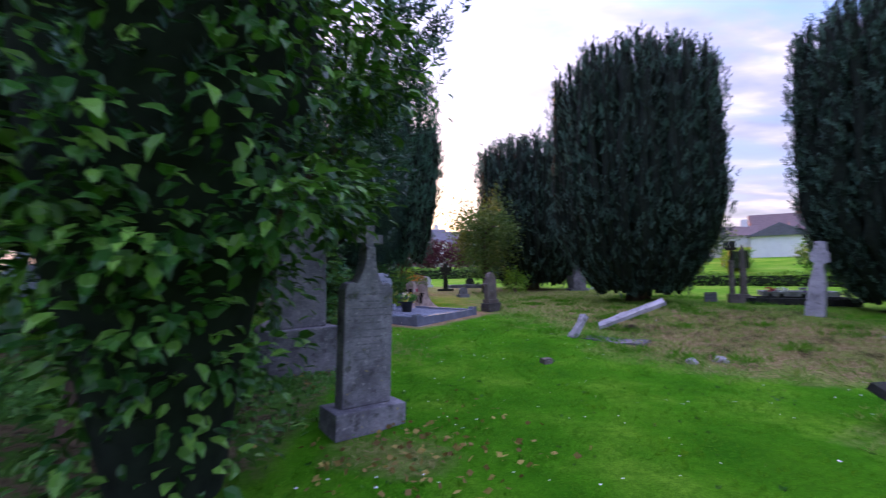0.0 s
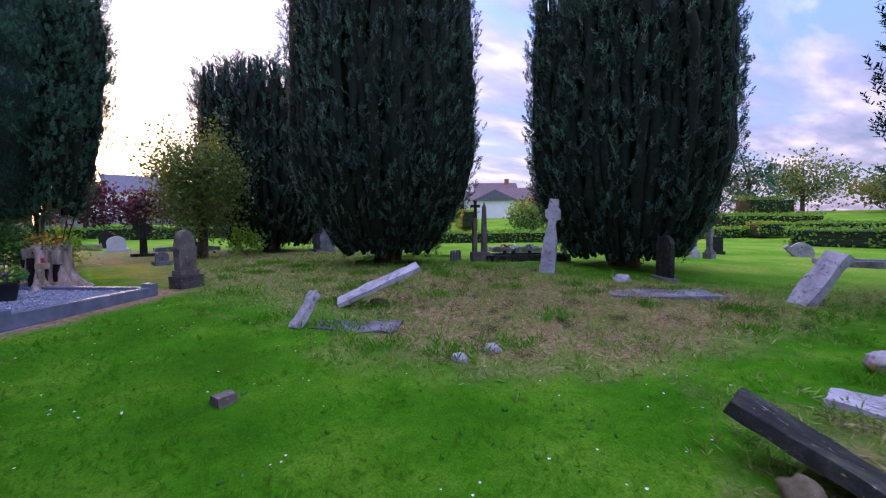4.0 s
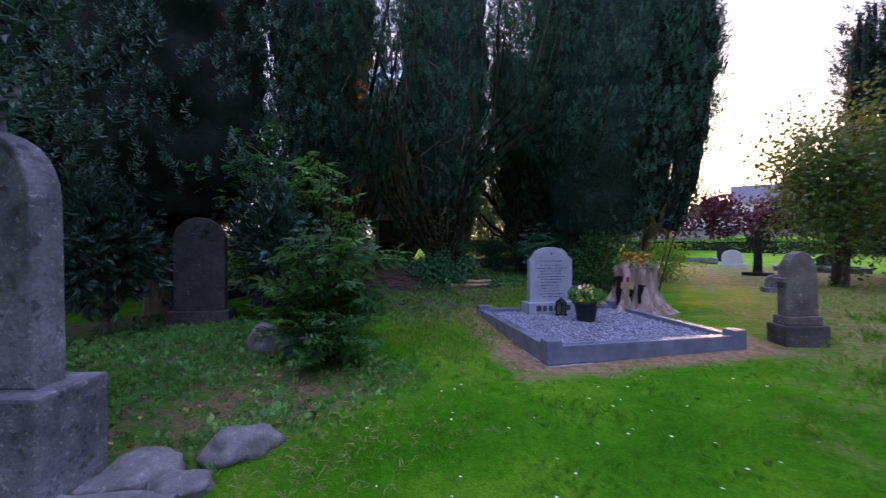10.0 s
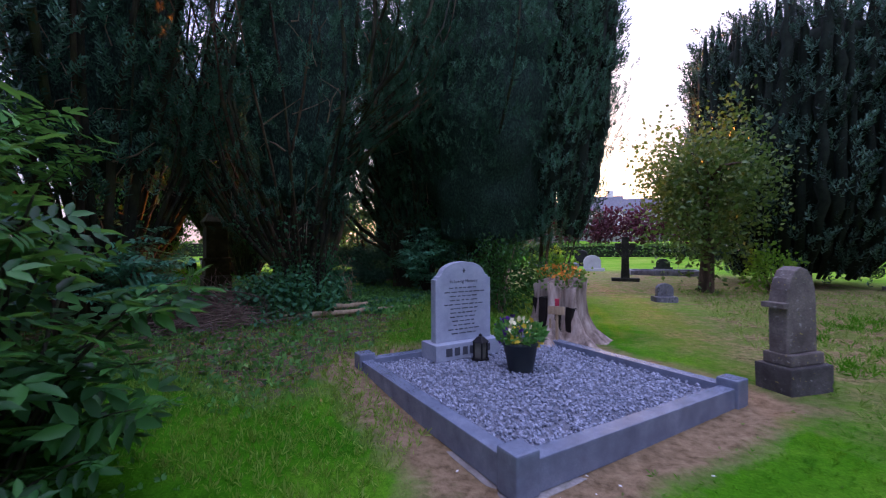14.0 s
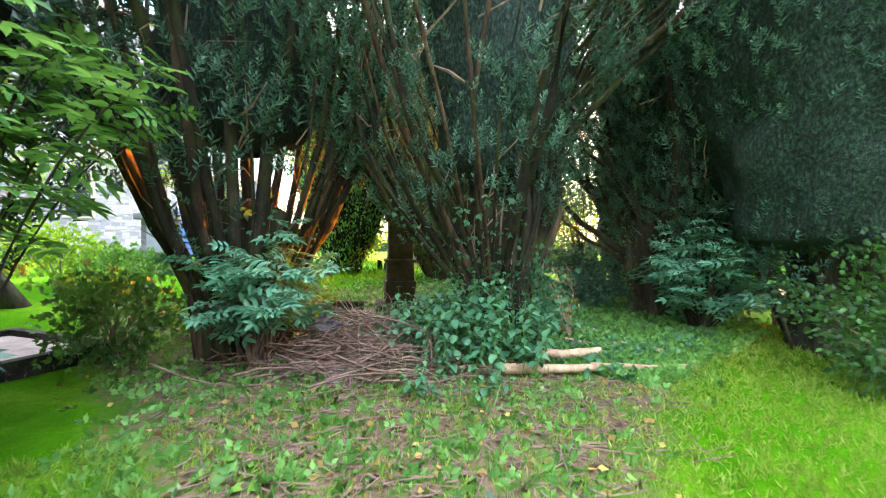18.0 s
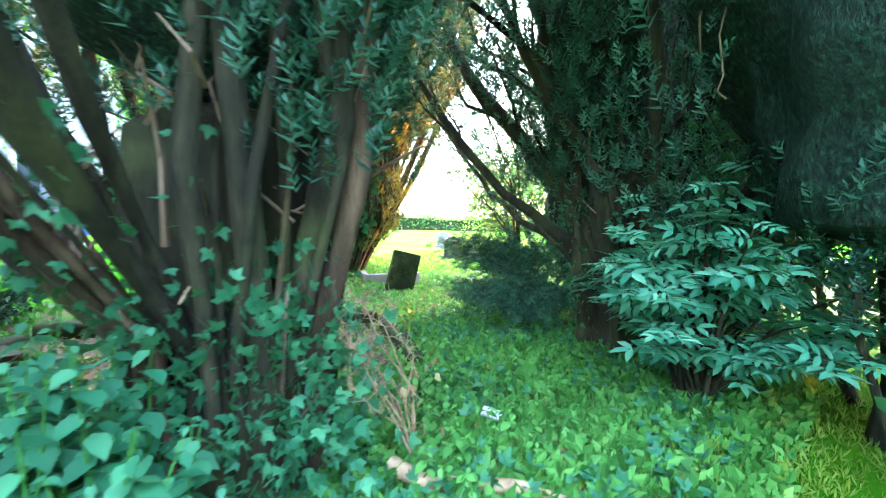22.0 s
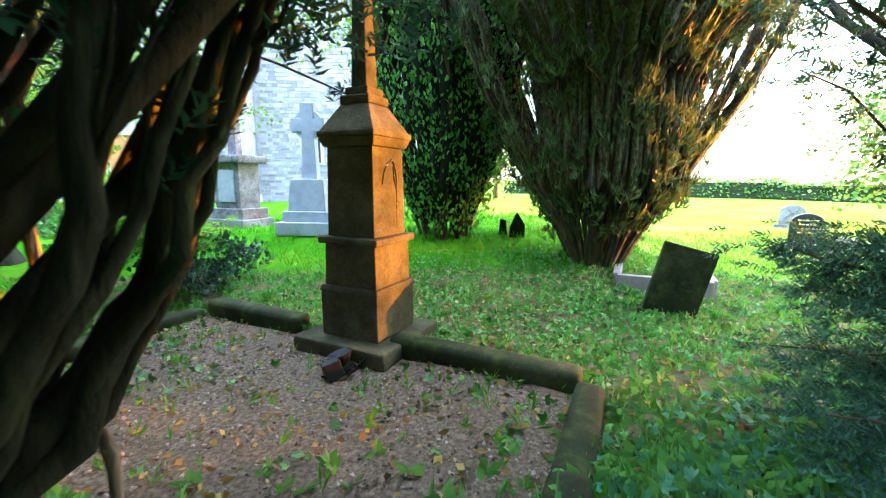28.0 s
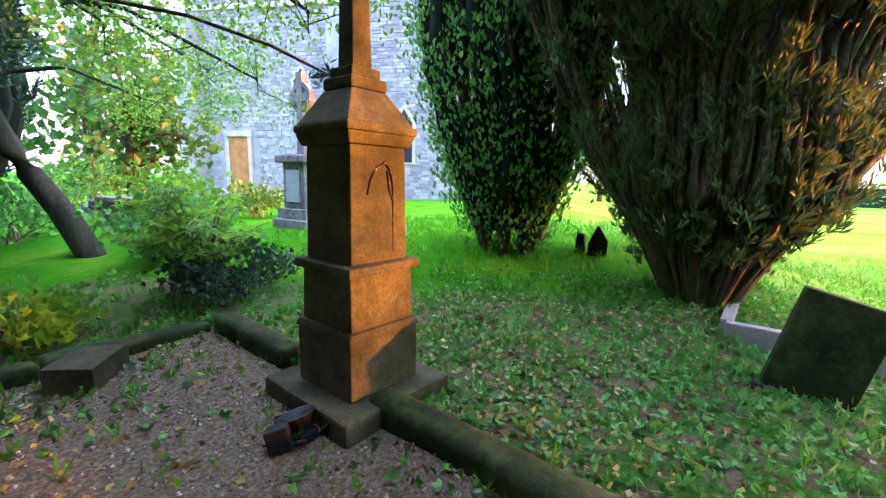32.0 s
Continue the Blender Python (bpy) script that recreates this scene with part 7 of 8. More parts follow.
def yew_branch(x, y, z, reach, count, seed, label, turn=0.0, rise=0.0):
    """Low spreading branches of yew with flat sprays of needles."""
    r = np.random.default_rng(seed)
    ob = thing("yew_bough", x, y, gz(x, y), label, "branch", turn)
    at, ax = [], []
    for i in range(count):
        a, ln, h = r.uniform(-1.2, 1.2), reach * r.uniform(0.5, 1.0), z * r.uniform(0.35, 1.1)
        q = np.stack([np.linspace(0, ln * math.cos(a), 6), np.linspace(0, ln * math.sin(a), 6), np.linspace(0.05 + h * 0.5, h, 6) + rise * np.linspace(0, 1, 6) - 0.12 * np.linspace(0, 1, 6) ** 2], -1)
        q[1:] += r.normal(0, 0.03, (5, 3))
        q[0] = (0, 0, 0.0)
        v, f = tube(q, np.linspace(0.02, 0.004, 6), 5)
        solid("twig", v, f, yew_bark, ob, smooth=True)
        for j in range(100):
            u = r.uniform(0.25, 1.0)
            c = np.array([np.interp(u, np.linspace(0, 1, 6), q[:, k]) for k in range(3)])
            s = r.normal(0, 0.16, 3) * [1, 1, 0.25]
            at.append(c + s)
            ax.append(np.array([math.cos(a), math.sin(a), -0.1]) + s * 4)
    v, f = scatter(yew_rosette, np.array(at), np.array(ax), r.uniform(0.55, 0.9, len(at)))
    solid("needles", v, f, yew_leaf_wood, ob)
    return ob


yew_branch(-6.35, 17.35, 1.15, 1.2, 22, 121, "low spreading yew bough over the weeds", -100)
yew_branch(-5.9, 16.9, 0.8, 1.1, 14, 122, "low spreading yew bough over the weeds", -80)
yew_branch(-6.6, 17.6, 2.6, 2.0, 9, 123, "yew bough hanging before the bright sky", -110, 0.4)

# leaning broadleaf tree whose branches reach over the monument
lt = thing("leaning_tree", -10.9, 8.9, gz(-10.9, 8.9) - 0.05, "leaning tree with fresh green leaves overhead", "tree")
trunk = np.array([(0, 0, -0.1), (0.05, -0.45, 0.7), (0.2, -1.0, 1.5), (0.5, -1.1, 2.5), (1.0, -0.4, 3.5), (1.6, 0.9, 4.2), (1.9, 2.4, 4.3)])
fine = np.stack([np.interp(np.linspace(0, 6, 19), np.arange(7), trunk[:, k]) for k in range(3)], -1)
fine[1:-1] = (fine[:-2] + 2 * fine[1:-1] + fine[2:]) / 4
v, f = tube(fine, np.linspace(0.19, 0.05, 19), 10)
solid("trunk", v, f, mossy_shade_bark, lt, smooth=True)
r = np.random.default_rng(131)
pts = []
for n0, end in ((6, (2.2, 4.9, 2.85)), (6, (2.3, 3.9, 3.7)), (5, (1.2, 4.1, 2.6)), (4, (0.5, 2.9, 3.1)), (5, (2.7, 2.9, 3.2)), (6, (1.5, 2.3, 3.8)), (4, (-0.1, 2.7, 2.3)), (5, (1.7, 3.3, 2.9)), (4, (-0.7, 1.5, 2.6)), (4, (0.9, 1.5, 2.7)), (6, (2.5, 4.5, 3.6)), (3, (-0.6, 0.4, 2.2)), (3, (1.6, 0.6, 2.9))):
    end = np.array(end)
    q = np.array([trunk[n0], trunk[n0] * 0.45 + end * 0.55 + [0, 0, 0.4], end + [0, 0, 0.2], end])
    v, f = tube(q, [0.045, 0.03, 0.016, 0.006], 6)
    solid("limb", v, f, mossy_shade_bark, lt, smooth=True)
    for k in range(9):
        u = r.uniform(0.4, 1.0)
        c0 = np.array([np.interp(u * 3, range(4), q[:, j]) for j in range(3)])
        e = c0 + r.normal(0, 0.3, 3)
        v, f = tube([c0, e], [0.007, 0.003], 4)
        solid("twig", v, f, mossy_shade_bark, lt)
        pts.append(e + r.normal(0, 0.22, (96, 3)) * [1, 1, 0.6])
p = np.concatenate(pts)
axis = r.normal(0, 0.6, p.shape) - [0, 0, 0.3]
v, f = scatter(broad_leaf, p, axis, r.uniform(0.035, 0.07, len(p)), facing=np.cross(axis, r.normal(0, 0.5, p.shape) + [0, 0, 1.0]))
solid("crown", v, f, bright_leaf, lt)
br = thing("fallen_branch", MON[0], MON[1], mz + 2.02, "dark dead branch resting on the monument's cap", "branch")
v, f = tube([(0.0, -0.14, 0.0), (-0.35, -0.75, 0.3), (-0.6, -1.6, 0.62), (-0.7, -2.6, 0.85), (-0.6, -3.6, 0.95)], [0.008, 0.013, 0.016, 0.02, 0.025], 6)
solid("limb", v, f, yew_bark, br, smooth=True)
v, f = scatter(yew_fine, np.array([0, -0.18, 0.02]) + r.normal(0, 0.05, (16, 3)), r.normal(0, 1, (16, 3)) + [0, 0, 0.8], np.full(16, 0.55))
solid("tuft", v, f, yew_leaf, br)["kind"] = "stuff"

# ---- cut wood, brushwood and dead twigs ----
def log(name, a, b, rad, mat, label, group="", seed=0, bend=0.04):
    a, b = np.array(a, float), np.array(b, float)
    r = np.random.default_rng(seed)
    ob = thing(name, a[0], a[1], a[2], label, "log", group=group)
    q = np.array([(b - a) * u + r.normal(0, bend, 3) * [1, 1, 0.3] * (0 < u < 1) for u in np.linspace(0, 1, 7)])
    v, f = tube(q, rad * np.linspace(1.1, 0.8, 7) * r.uniform(0.9, 1.1, 7), 9)
    solid("stem", v, f, mat, ob, smooth=True)
    return ob


G = lambda x, y, h: (x, y, gz(x, y) + h)
log("long_pole", G(-4.46, 13.62, 0.06), G(-3.43, 14.18, 0.05), 0.034, cut_wood, "long peeled pole lying in the weeds", "cut logs", 4)
log("cut_log", G(-4.16, 12.76, 0.08), G(-3.92, 13.42, 0.09), 0.045, cut_wood, "pale cut log lying in the weeds", "cut logs", 2)
log("cut_log", G(-4.36, 12.12, 0.06), G(-3.76, 12.98, 0.05), 0.042, cut_wood, "pale cut log lying in the weeds", "cut logs", 1, 0.02)
log("cut_log", G(-3.78, 12.98, 0.05), G(-3.2, 13.8, 0.04), 0.036, cut_wood, "thin end of a pale log in the grass", "cut logs", 3, 0.02)
log("cut_log", G(-4.62, 12.25, 0.07), G(-4.42, 12.02, 0.1), 0.05, cut_wood, "short stub of a cut branch in the weeds", "cut logs", 5, 0.01)
pile = thing("brushwood_pile", -5.35, 11.75, gz(-5.35, 11.75), "heap of dry brown brushwood and twigs", "brushwood")
r = np.random.default_rng(141)
sticks = []
for i in range(430):
    a = r.normal(0.6, 0.75)
    ln = r.uniform(0.35, 1.3)
    c0 = np.array([r.normal(0, 0.45), r.normal(0, 0.42), 0])
    c0[2] = max(0.02, 0.48 * math.exp(-(c0[0] ** 2 + c0[1] ** 2) / 0.35) * r.uniform(0.1, 1.0) + 0.02)
    d = np.array([math.cos(a), math.sin(a), r.normal(0, 0.2)]) * ln / 2
    sway = r.normal(0, 0.11, 3) * [1, 1, 0.6]
    q = np.array([c0 + d * w + sway * (1 - w * w) + r.normal(0, 0.015, 3) for w in np.linspace(-1, 1, 6)])
    q[:, 2] = np.maximum(q[:, 2], 0.01)
    sticks.append(tube(q, r.uniform(0.003, 0.010) * np.linspace(1.1, 0.4, 6), 4))
for i in range(44):
    c0 = np.array([r.normal(-0.2, 0.35), r.normal(0.1, 0.3), 0.15])
    e = c0 + [r.normal(0, 0.3), r.normal(0, 0.3), r.uniform(0.25, 0.65)]
    q = np.array([c0 * (1 - w) + e * w + r.normal(0, 0.03, 3) for w in np.linspace(0, 1, 5)])
    sticks.append(tube(q, 0.007 * np.linspace(1.0, 0.3, 5), 4))
r.shuffle(sticks)
for v, f in sticks[:90]:
    solid("stick", v, f, stick_bark, pile, smooth=True)
v, f = join(sticks[90:])
solid("brushwood", v, f, stick_bark, pile, "tangle of thin dry twigs")["kind"] = "stuff"
slab_thing("paving_scrap", (-5.75, 11.4, gz(-5.75, 11.4) + 0.36), 22, 14, 20, (0.26, 0.2, 0.05), grey_stone, "pale scrap of concrete on the brushwood", 31, 0.006)
slab_thing("paving_scrap", (-5.1, 11.3, gz(-5.1, 11.3) + 0.02), 0, 3, 50, (0.3, 0.26, 0.05), concrete, "grey slab half sunk in the weeds", 32, 0.006)
slab_thing("paper_scrap", (-4.47, 14.36, gz(-4.47, 14.36) + 0.06), 12, 10, 30, (0.12, 0.08, 0.012), white_marble, "crumpled white scrap lying in the weeds", 33, 0.012)

dead = thing("dead_branch", -4.46, 13.78, gz(-4.46, 13.78), "dry bleached branch with bare side twigs", "branch")
r = np.random.default_rng(151)
spines = []
for i in range(9):
    a = r.uniform(-3.2, -0.9)
    e = np.array([0.5 * math.cos(a) * r.uniform(0.4, 1), 0.5 * math.sin(a) * r.uniform(0.4, 1), r.uniform(0.3, 0.95)])
    q = np.array([(0, 0, -0.03), e * [0.25, 0.25, 0.4] + r.normal(0, 0.03, 3), e * [0.6, 0.6, 0.72] + r.normal(0, 0.035, 3), e * [0.85, 0.85, 0.9] + r.normal(0, 0.03, 3), e])
    v, f = tube(q, np.array([0.010, 0.007, 0.005, 0.003, 0.001]) * r.uniform(0.6, 1.1), 5)
    solid("twig", v, f, cut_wood, dead, smooth=True)
    for j in range(24):
        u = r.uniform(0.35, 1)
        c0 = np.array([np.interp(u * 4, range(5), q[:, k]) for k in range(3)])
        e2 = c0 + r.normal(0, 0.05, 3) + [0, 0, 0.03]
        spines.append(tube([c0, (c0 + e2) / 2 + r.normal(0, 0.006, 3), e2], [0.0026, 0.0018, 0.0008], 4))
v, f = join(spines)
solid("bare_brush", v, f, cut_wood, dead)["kind"] = "stuff"
p = np.array([0, 0, 0.32]) + r.normal(0, 1, (34, 3)) * [0.06, 0.06, 0.14]
v, f = scatter(broad_leaf, p, r.normal(0, 0.4, p.shape) - [0, 0, 1.0], r.uniform(0.03, 0.06, len(p)))
solid("withered_leaves", v, f, straw, dead, "withered brown leaves")["kind"] = "stuff"

vn = thing("dead_vine", -5.02, 13.5, gz(-5.02, 13.5), "pale dead ivy stem hanging among the yew limbs", "vine")
v, f = tube([(0.05, -0.3, 2.6), (0.0, -0.2, 2.1), (0.1, -0.12, 1.6), (0.02, -0.06, 1.2), (0.08, 0.0, 0.7), (0.0, 0.02, 0.25), (0.05, 0.05, -0.02)], [0.012, 0.016, 0.018, 0.018, 0.02, 0.022, 0.025], 6)
solid("stem", v, f, pale_bark, vn, smooth=True)

# kerbed grave and black headstone at the wood's edge
kb = thing("kerbed_grave", -8.4, 8.95, gz(-8.4, 8.95) - 0.02, "dark kerbed grave filled with brown gravel", "grave", 30)
for a, b, cx, cy in ((1.9, 0.12, 0, 0.5), (1.9, 0.12, 0, -0.5), (0.12, 0.86, 0.89, 0), (0.12, 0.86, -0.89, 0)):
    part("kerb", block(a, b, 0.2, (cx, cy, 0), bevel=0.012), dark_stone, kb)
part("infill", block(1.64, 0.86, 0.13, bevel=0.01), concrete, kb)
far_stone(-9.5, 8.3, 0.7, 1.05, 0.12, 115, black_granite, "black granite headstone under the yews")

# ---- grass, hay, weeds and fallen leaves ----
def sprinkle(n, x0, x1, y0, y1, keep, seed):
    r = np.random.default_rng(seed)
    x, y = r.uniform(x0, x1, n), r.uniform(y0, y1, n)
    ok = r.uniform(0, 1, n) < keep(x, y)
    pu2, pv2 = in_plot(x, y)
    ok &= ~inside(pu2, pv2, PLOT_W, PLOT_L, 0.16)
    x, y = x[ok], y[ok]
    z = ground_z(x, y) + 0.035 * lumps(x, y, 0.9) + 0.018 * lumps(x, y, 2.7, 5.0)
    return np.stack([x, y, z - 0.004], -1), r


def soil_ring(x, y):
    u2, v2 = in_plot(x, y)
    return np.clip(np.maximum(np.maximum(-u2, u2 - PLOT_W), np.maximum(-v2, v2 - PLOT_L)) / 0.7, 0, 1) ** 3


def stuff(name, verts2, faces2, mat, label, category):
    ob = solid(name, verts2, faces2, mat, None)
    return tagged(ob, label, category, kind="stuff")


p, r = sprinkle(46000, -2.6, 6.0, 0.8, 11.5, lambda x, y: (1 - 0.85 * dry_and_sunlit(x, y)) * (1 - 0.8 * woodland(x, y)) * soil_ring(x, y) * np.clip(1.35 - 0.06 * (y - 2), 0.3, 1), 201)
v, f = scatter(grass_tuft, p, r.normal(0, 0.8, p.shape) + [0, 0, 0.5], r.uniform(0.02, 0.042, len(p)) * np.clip(1.15 + 1.1 * lumps(p[:, 0], p[:, 1], 2.3, 12.0), 0.7, 1.9))
stuff("grass", v, f, grass_blade, "short mown green grass", "grass")
p, r = sprinkle(22000, 1.5, 12, 2.0, 20, lambda x, y: np.clip(dry_and_sunlit(x, y) * 2.2 - 0.45, 0, 0.9) * np.clip(1.25 - dry_and_sunlit(x, y), 0.12, 1), 202)
v, f = scatter(grass_tuft, p, r.normal(0, 0.65, p.shape) + [0, 0, 0.8], r.uniform(0.05, 0.14, len(p)))
stuff("long_grass", v, f, long_grass, "long dry grass round the fallen stones", "grass")
p, r = sprinkle(52000, -2.5, 11, 1.0, 10, lambda x, y: np.clip(dry_and_sunlit(x, y) * 1.6 - 0.45, 0, 1), 203)
v, f = scatter(straw_tuft, p + [0, 0, 0.012], r.normal(0, 1, p.shape) * [1, 1, 0.12], r.uniform(0.06, 0.15, len(p)))
stuff("cut_hay", v, f, straw, "loose cut hay lying on the ground", "hay")
mid, r = sprinkle(800, 2.0, 11, 1.4, 10, lambda x, y: np.clip(dry_and_sunlit(x, y) * 1.5 - 0.5, 0, 0.5), 218)
p = (mid[:, None, :] + r.normal(0, 1, (len(mid), 30, 3)) * np.repeat(r.uniform(0.03, 0.11, len(mid)), 30).reshape(-1, 30, 1) * [1, 1, 0.2]).reshape(-1, 3)
v, f = scatter(straw_tuft, p + [0, 0, 0.03], r.normal(0, 1, p.shape) * [1, 1, 0.3], r.uniform(0.05, 0.11, len(p)))
stuff("hay_clods", v, f, thatch, "dark matted clods of old hay", "hay")
mid, r = sprinkle(260, 2.0, 10.5, 2.0, 16, lambda x, y: np.clip(dry_and_sunlit(x, y) * 2.0 - 0.3, 0, 0.3), 219)
p = (mid[:, None, :] + r.normal(0, 0.17, (len(mid), 70, 3)) * [1, 1, 0]).reshape(-1, 3)
v, f = scatter(grass_tuft, p, r.normal(0, 0.5, p.shape) + [0, 0, 0.9], r.uniform(0.05, 0.13, len(p)))
stuff("green_tussocks", v, f, grass_blade, "green tussocks of long grass in the hay", "grass")
p, r = sprinkle(30000, -13.5, -2.6, 9.5, 20, lambda x, y: np.clip(woodland(x, y) * 0.8, 0, 0.75) * np.where(inside(*in_old_plot(x, y), 3.6, 2.35), 0.05, 1) * np.clip(0.55 + 0.9 * lumps(x, y, 0.8, 3.0), 0.2, 1), 204)
v, f = scatter(weed_tuft, p, r.normal(0, 0.35, p.shape) + [0, 0, 1.0], r.uniform(0.045, 0.13, len(p)))
stuff("weeds", v, f, weed_leaf, "low green weeds on the woodland floor", "weeds")
p, r = sprinkle(16000, -9.5, -0.8, 1.5, 17, lambda x, y: np.clip(woodland(x, y), 0, 1) * np.clip(0.25 + 1.2 * lumps(x, y, 0.7, 9.0), 0.03, 1), 205)
v, f = scatter(lobed_leaf, p + [0, 0, 0.03], r.normal(0, 1, p.shape) * [1, 1, 0.3], r.uniform(0.04, 0.085, len(p)))
stuff("ground_ivy", v, f, ivy_leaf, "ivy creeping over the woodland floor", "ivy")
p, r = sprinkle(16000, -16, -4.5, 11, 26, lambda x, y: np.clip(0.9 - woodland(x, y), 0.12, 0.8) * (1 - 0.8 * ease((y - 17.5) / 3)), 206)
v, f = scatter(grass_tuft, p, r.normal(0, 0.35, p.shape) + [0, 0, 1.0], r.uniform(0.06, 0.14, len(p)))
stuff("meadow_grass", v, f, grass_blade, "lush green grass before the church", "grass")
p, r = sprinkle(30000, -5.0, -1.2, 8.8, 17, lambda x, y: 0.55 * np.clip(1.2 - woodland(x, y), 0.3, 1), 207)
v, f = scatter(grass_tuft, p, r.normal(0, 0.4, p.shape) + [0, 0, 1.0], r.uniform(0.035, 0.085, len(p)))
stuff("track_grass", v, f, track_blade, "rough grass along the track", "grass")
p, r = sprinkle(6500, -6.6, -3.2, 13.0, 16.6, lambda x, y: np.where(inside(*in_old_plot(x, y), 3.6, 2.0), 0.05, 0.9), 212)
v, f = scatter(weed_tuft, p, r.normal(0, 0.35, p.shape) + [0, 0, 1.0], r.uniform(0.07, 0.17, len(p)))
stuff("track_weeds", v, f, weed_leaf, "bright weeds along the overgrown track", "weeds")
p, r = sprinkle(2600, -2.0, 3.0, 0.9, 5.0, lambda x, y: np.exp(-(((x + 0.2) / 0.8) ** 2 + ((y - 3.2) / 0.8) ** 2)), 208)
v, f = scatter(broad_leaf, p + [0, 0, 0.035], r.normal(0, 1, p.shape) * [1, 1, 0.2], r.uniform(0.035, 0.075, len(p)))
stuff("fallen_leaves", v, f, litter, "yellow fallen leaves on the grass", "leaves")
p, r = sprinkle(5000, -9, -2, 9, 17, lambda x, y: woodland(x, y) * 0.8, 209)
v, f = scatter(broad_leaf, p + [0, 0, 0.02], r.normal(0, 1, p.shape) * [1, 1, 0.2], r.uniform(0.03, 0.07, len(p)))
stuff("leaf_litter", v, f, litter, "brown and yellow leaf litter under the yews", "leaves")
p, r = sprinkle(5200, -11.0, -6.0, 14.0, 18.4, lambda x, y: np.where(inside(*in_old_plot(x, y), 3.7, 2.4), 0.1, 0.9) * np.clip(0.45 + 1.8 * lumps(x, y, 0.7, 15.0), 0.04, 1), 224)
v, f = scatter(broad_leaf, p + [0, 0, 0.045], r.normal(0, 1, p.shape) * [1, 1, 0.2], r.uniform(0.025, 0.06, len(p)))
stuff("plot_litter", v, f, straw, "brown dead leaves strewn between the graves", "leaves")
p, r = sprinkle(1500, -4.5, -0.3, 4.6, 9.0, lambda x, y: 0.7 * woodland(x, y) * np.clip(0.4 + 1.5 * lumps(x, y, 0.9, 7.0), 0.1, 1), 221)
v, f = scatter(broad_leaf, p + [0, 0, 0.04], r.normal(0, 1, p.shape) * [1, 1, 0.2], r.uniform(0.025, 0.055, len(p)))
stuff("shade_litter", v, f, litter, "dry fallen leaves in the shade", "leaves")
p, r = sprinkle(3800, -2.6, 0.2, 5.6, 8.8, lambda x, y: 0.8 * np.exp(-(((x + 1.2) / 0.9) ** 2 + ((y - 7.0) / 1.1) ** 2)), 222)
v, f = scatter(straw_tuft, p + [0, 0, 0.02], r.normal(0, 1, p.shape) * [1, 1, 0.15], r.uniform(0.05, 0.11, len(p)))
stuff("dry_grass", v, f, straw, "dry straw strewn on the worn lawn edge", "hay")
p, r = sprinkle(2600, -2.0, 6.5, 1.2, 11, lambda x, y: 0.8 * (1 - dry_and_sunlit(x, y)) * np.clip(0.2 + 1.8 * lumps(x, y, 1.6, 11.0), 0.02, 1) * soil_ring(x, y), 223)
v, f = scatter(weed_tuft, p, r.normal(0, 0.6, p.shape) + [0, 0, 0.7], r.uniform(0.02, 0.055, len(p)))
stuff("lawn_weeds", v, f, elder_leaf, "dark clover and weeds in the lawn", "weeds")
p, r = sprinkle(420, -1.0, 5.5, 2.0, 10, lambda x, y: (1 - dry_and_sunlit(x, y)) * 0.8, 210)
disc = join([leaflet((0, 0, 0), (math.sin(a), 0, math.cos(a)), 1.0, 0.9, 0.0) for a in np.linspace(0, 2 * np.pi, 6)[:-1]])
v, f = scatter(disc, p + [0, 0, 0.05], r.normal(0, 1, p.shape) * [1, 1, 0.2], r.uniform(0.007, 0.012, len(p)), facing=np.tile([[0.0, 0, 1]], (len(p), 1)))
stuff("clover_heads", v, f, white_petal, "tiny white clover heads in the lawn", "flowers")
p, r = sprinkle(9000, -9.5, -4.6, 11, 16, lambda x, y: np.where(inside(*in_old_plot(x, y), 3.6, 2.35), 0.9, 0), 211)
v, f = scatter(pebble, p + [0, 0, 0.008], r.normal(size=p.shape), r.uniform(0.012, 0.035, len(p)))
og = Nodes("old_gravel", 0.85)
og.colour(og.ramp(og.geo(), [(0.0, (0.07, 0.055, 0.04)), (0.5, (0.19, 0.155, 0.115)), (1.0, (0.40, 0.35, 0.29))]))
stuff("old_gravel", v, f, og.mat, "brown gravel of the old plot", "gravel")

for i, (x, y, rx, h, m) in enumerate(((-12.2, 9.3, 0.9, 1.3, bright_leaf), (-13.6, 5.2, 1.2, 1.6, weed_leaf), (-11.4, 6.6, 0.9, 1.1, weed_leaf), (-15.5, 8.6, 0.8, 0.9, hedge_leaf))):
    shrub("weedy_shrub", x, y, rx, rx * 0.9, h, 900, m, lobed_leaf, 0.11, 160 + i, "green sapling thicket near the church lawn", clumps=30)
p, r = sprinkle(13000, -15, -7.2, 16.5, 27, lambda x, y: 0.3 + 0.6 * ease((y - 16.5) / 4), 213)
v, f = scatter(grass_tuft, p, r.normal(0, 0.35, p.shape) + [0, 0, 1.0], r.uniform(0.05, 0.11, len(p)))
stuff("sunlit_grass", v, f, long_grass, "yellow-green meadow grass catching the low sun", "grass")
p, r = sprinkle(13000, -11.0, -6.0, 14.0, 18.8, lambda x, y: np.where(inside(*in_old_plot(x, y), 3.7, 2.4), 0.0, 0.85) * np.clip(0.5 + 1.2 * lumps(x, y, 0.9, 4.0), 0.1, 1), 214)
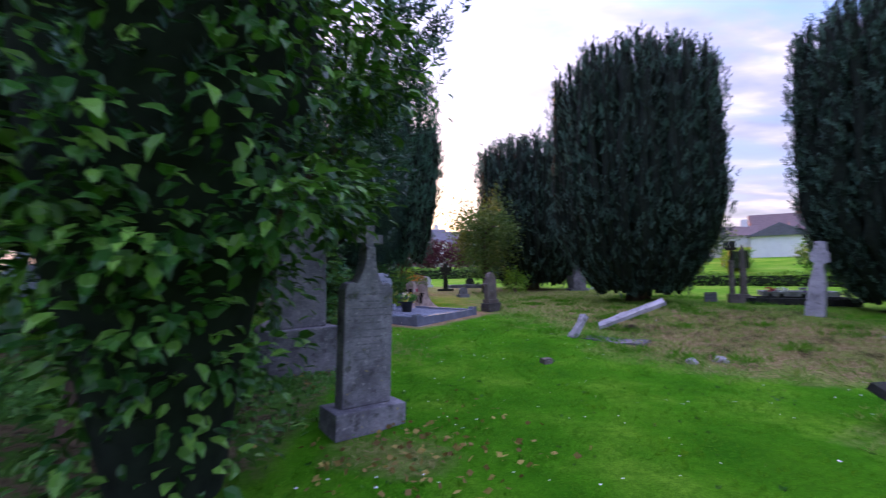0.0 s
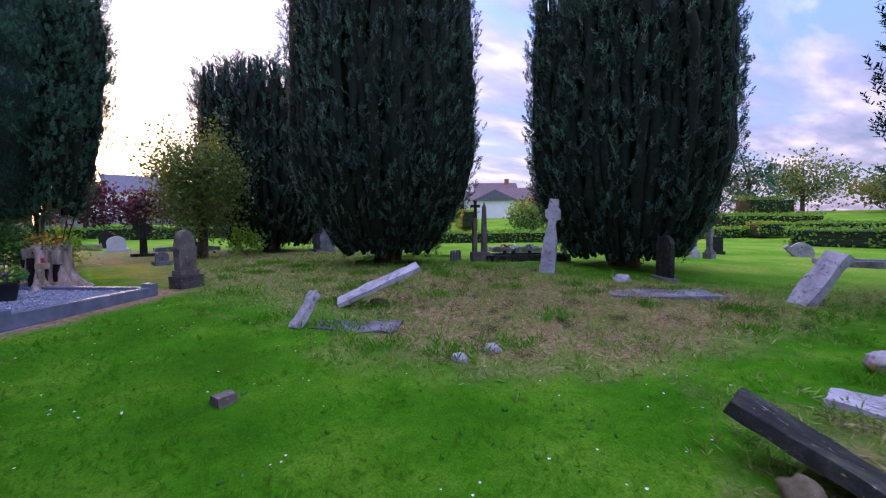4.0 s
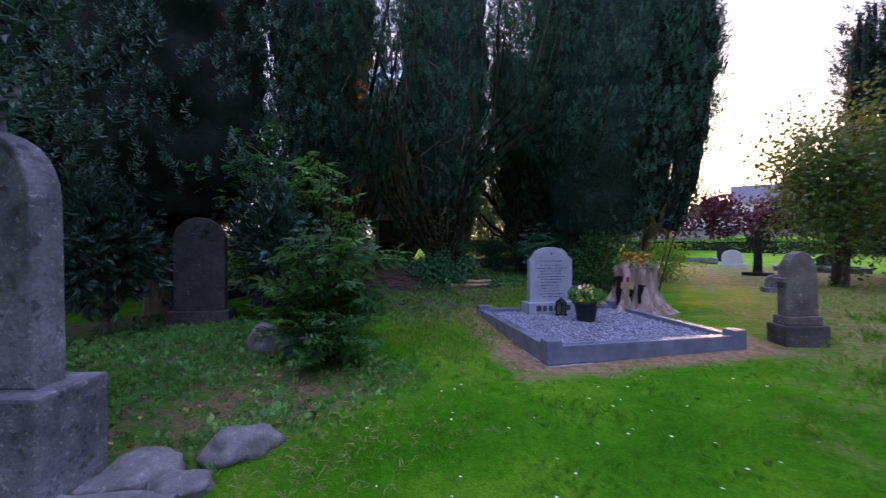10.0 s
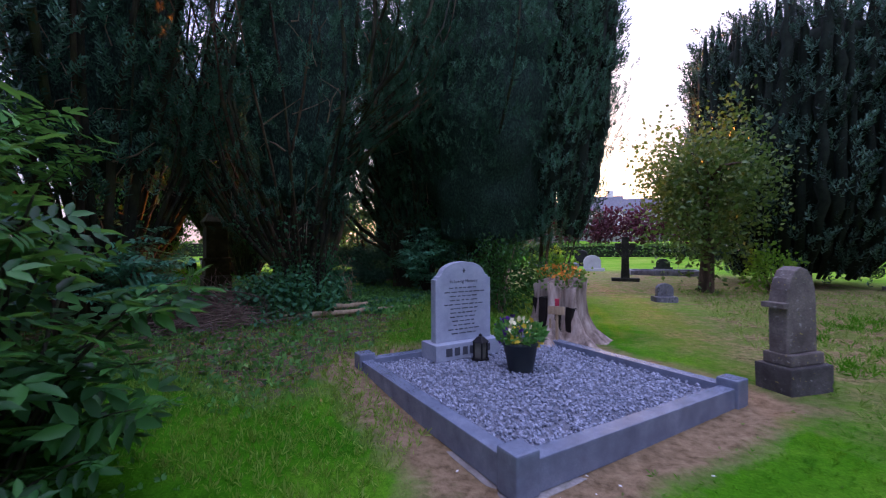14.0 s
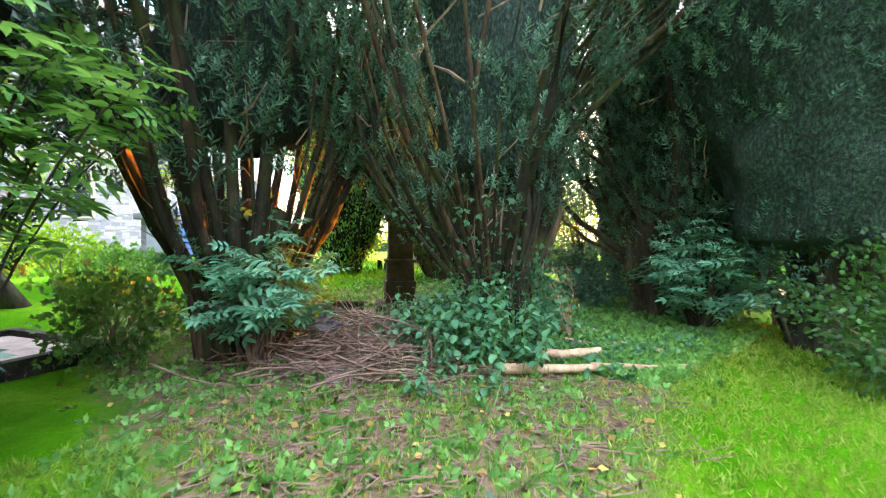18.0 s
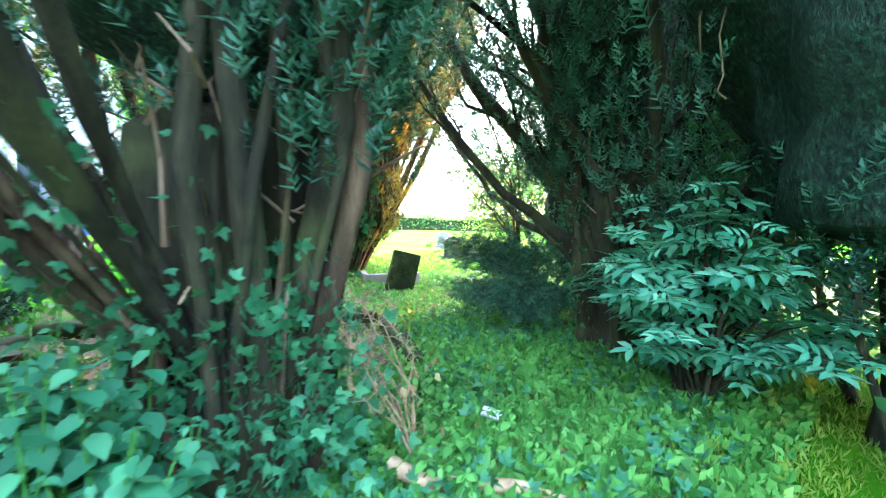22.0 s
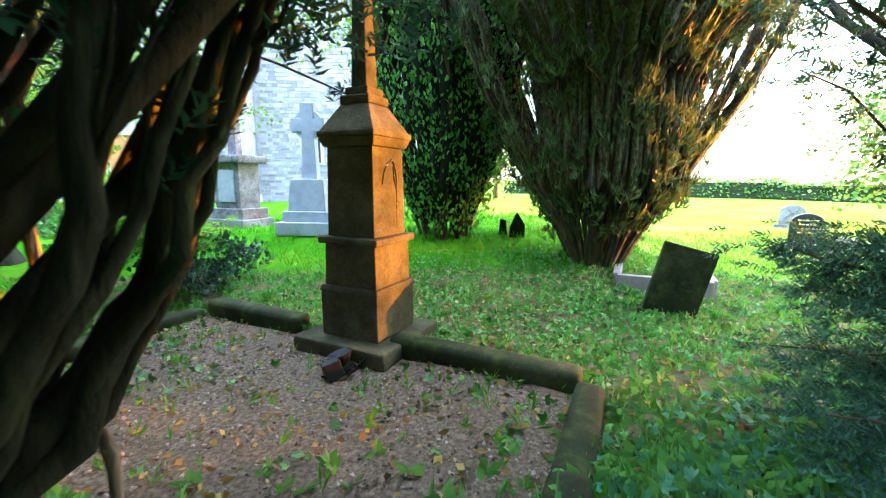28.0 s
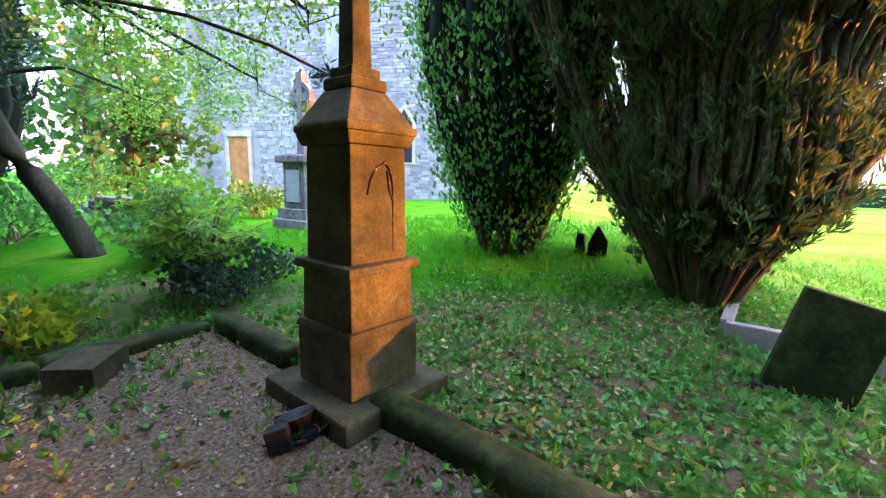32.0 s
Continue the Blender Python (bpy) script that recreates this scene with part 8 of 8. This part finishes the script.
v, f = scatter(lobed_leaf, p + [0, 0, 0.03], r.normal(0, 1, p.shape) * [1, 1, 0.4], r.uniform(0.03, 0.065, len(p)))
stuff("low_ivy", v, f, weed_leaf, "small ivy and weeds creeping between the graves", "ivy")
p, r = sprinkle(26000, -5.2, -0.4, 3.6, 9.8, lambda x, y: 0.9 * woodland(x, y) * np.clip(0.5 + 1.3 * lumps(x, y, 0.8, 6.0), 0.05, 1), 215)
v, f = scatter(weed_tuft, p, r.normal(0, 0.4, p.shape) + [0, 0, 1.0], r.uniform(0.04, 0.12, len(p)))
stuff("shade_weeds", v, f, weed_leaf, "dark weeds in the shade beside the lawn", "weeds")
p, r = sprinkle(1500, -6.4, -2.6, 10.0, 13.0, lambda x, y: woodland(x, y) * 0.9, 216)
dry = []
for q in p:
    a, ln = r.uniform(0, 2 * np.pi), r.uniform(0.1, 0.5)
    d = np.array([math.cos(a), math.sin(a), r.normal(0, 0.06)]) * ln / 2
    dry.append(tube([q - d + [0, 0, 0.02], q + r.normal(0, 0.02, 3) * [1, 1, 0.2] + [0, 0, 0.02], q + d + [0, 0, 0.02]], r.uniform(0.002, 0.006) * np.array([1, 0.9, 0.5]), 4))
v, f = join(dry)
stuff("dry_twigs", v, f, stick_bark, "dry twigs strewn on the bare earth", "twigs")
p, r = sprinkle(4500, -7.0, -3.4, 12.8, 17.0, lambda x, y: np.where(inside(*in_old_plot(x, y), 3.7, 2.4), 0.0, 0.9) * np.clip(0.4 + 1.4 * lumps(x, y, 1.1, 8.0), 0.05, 1), 217)
v, f = scatter(lobed_leaf, p + [0, 0, 0.07], r.normal(0, 1, p.shape) * [1, 1, 0.4] + [0, 0, 0.2], r.uniform(0.05, 0.09, len(p)))
stuff("trailing_ivy", v, f, nettle_leaf, "blue-green ivy trailing through the weeds", "ivy")
fl = thing("flower_bunch", -13.0, 6.6, gz(-13.0, 6.6), "bunch of purple flowers on a far grave", "flowers")
petals(fl, (0, 0, 0.1), (0.3, 0.3, 0.5), "flowers", purple, 60, 0.05, 71)["kind"] = "stuff"
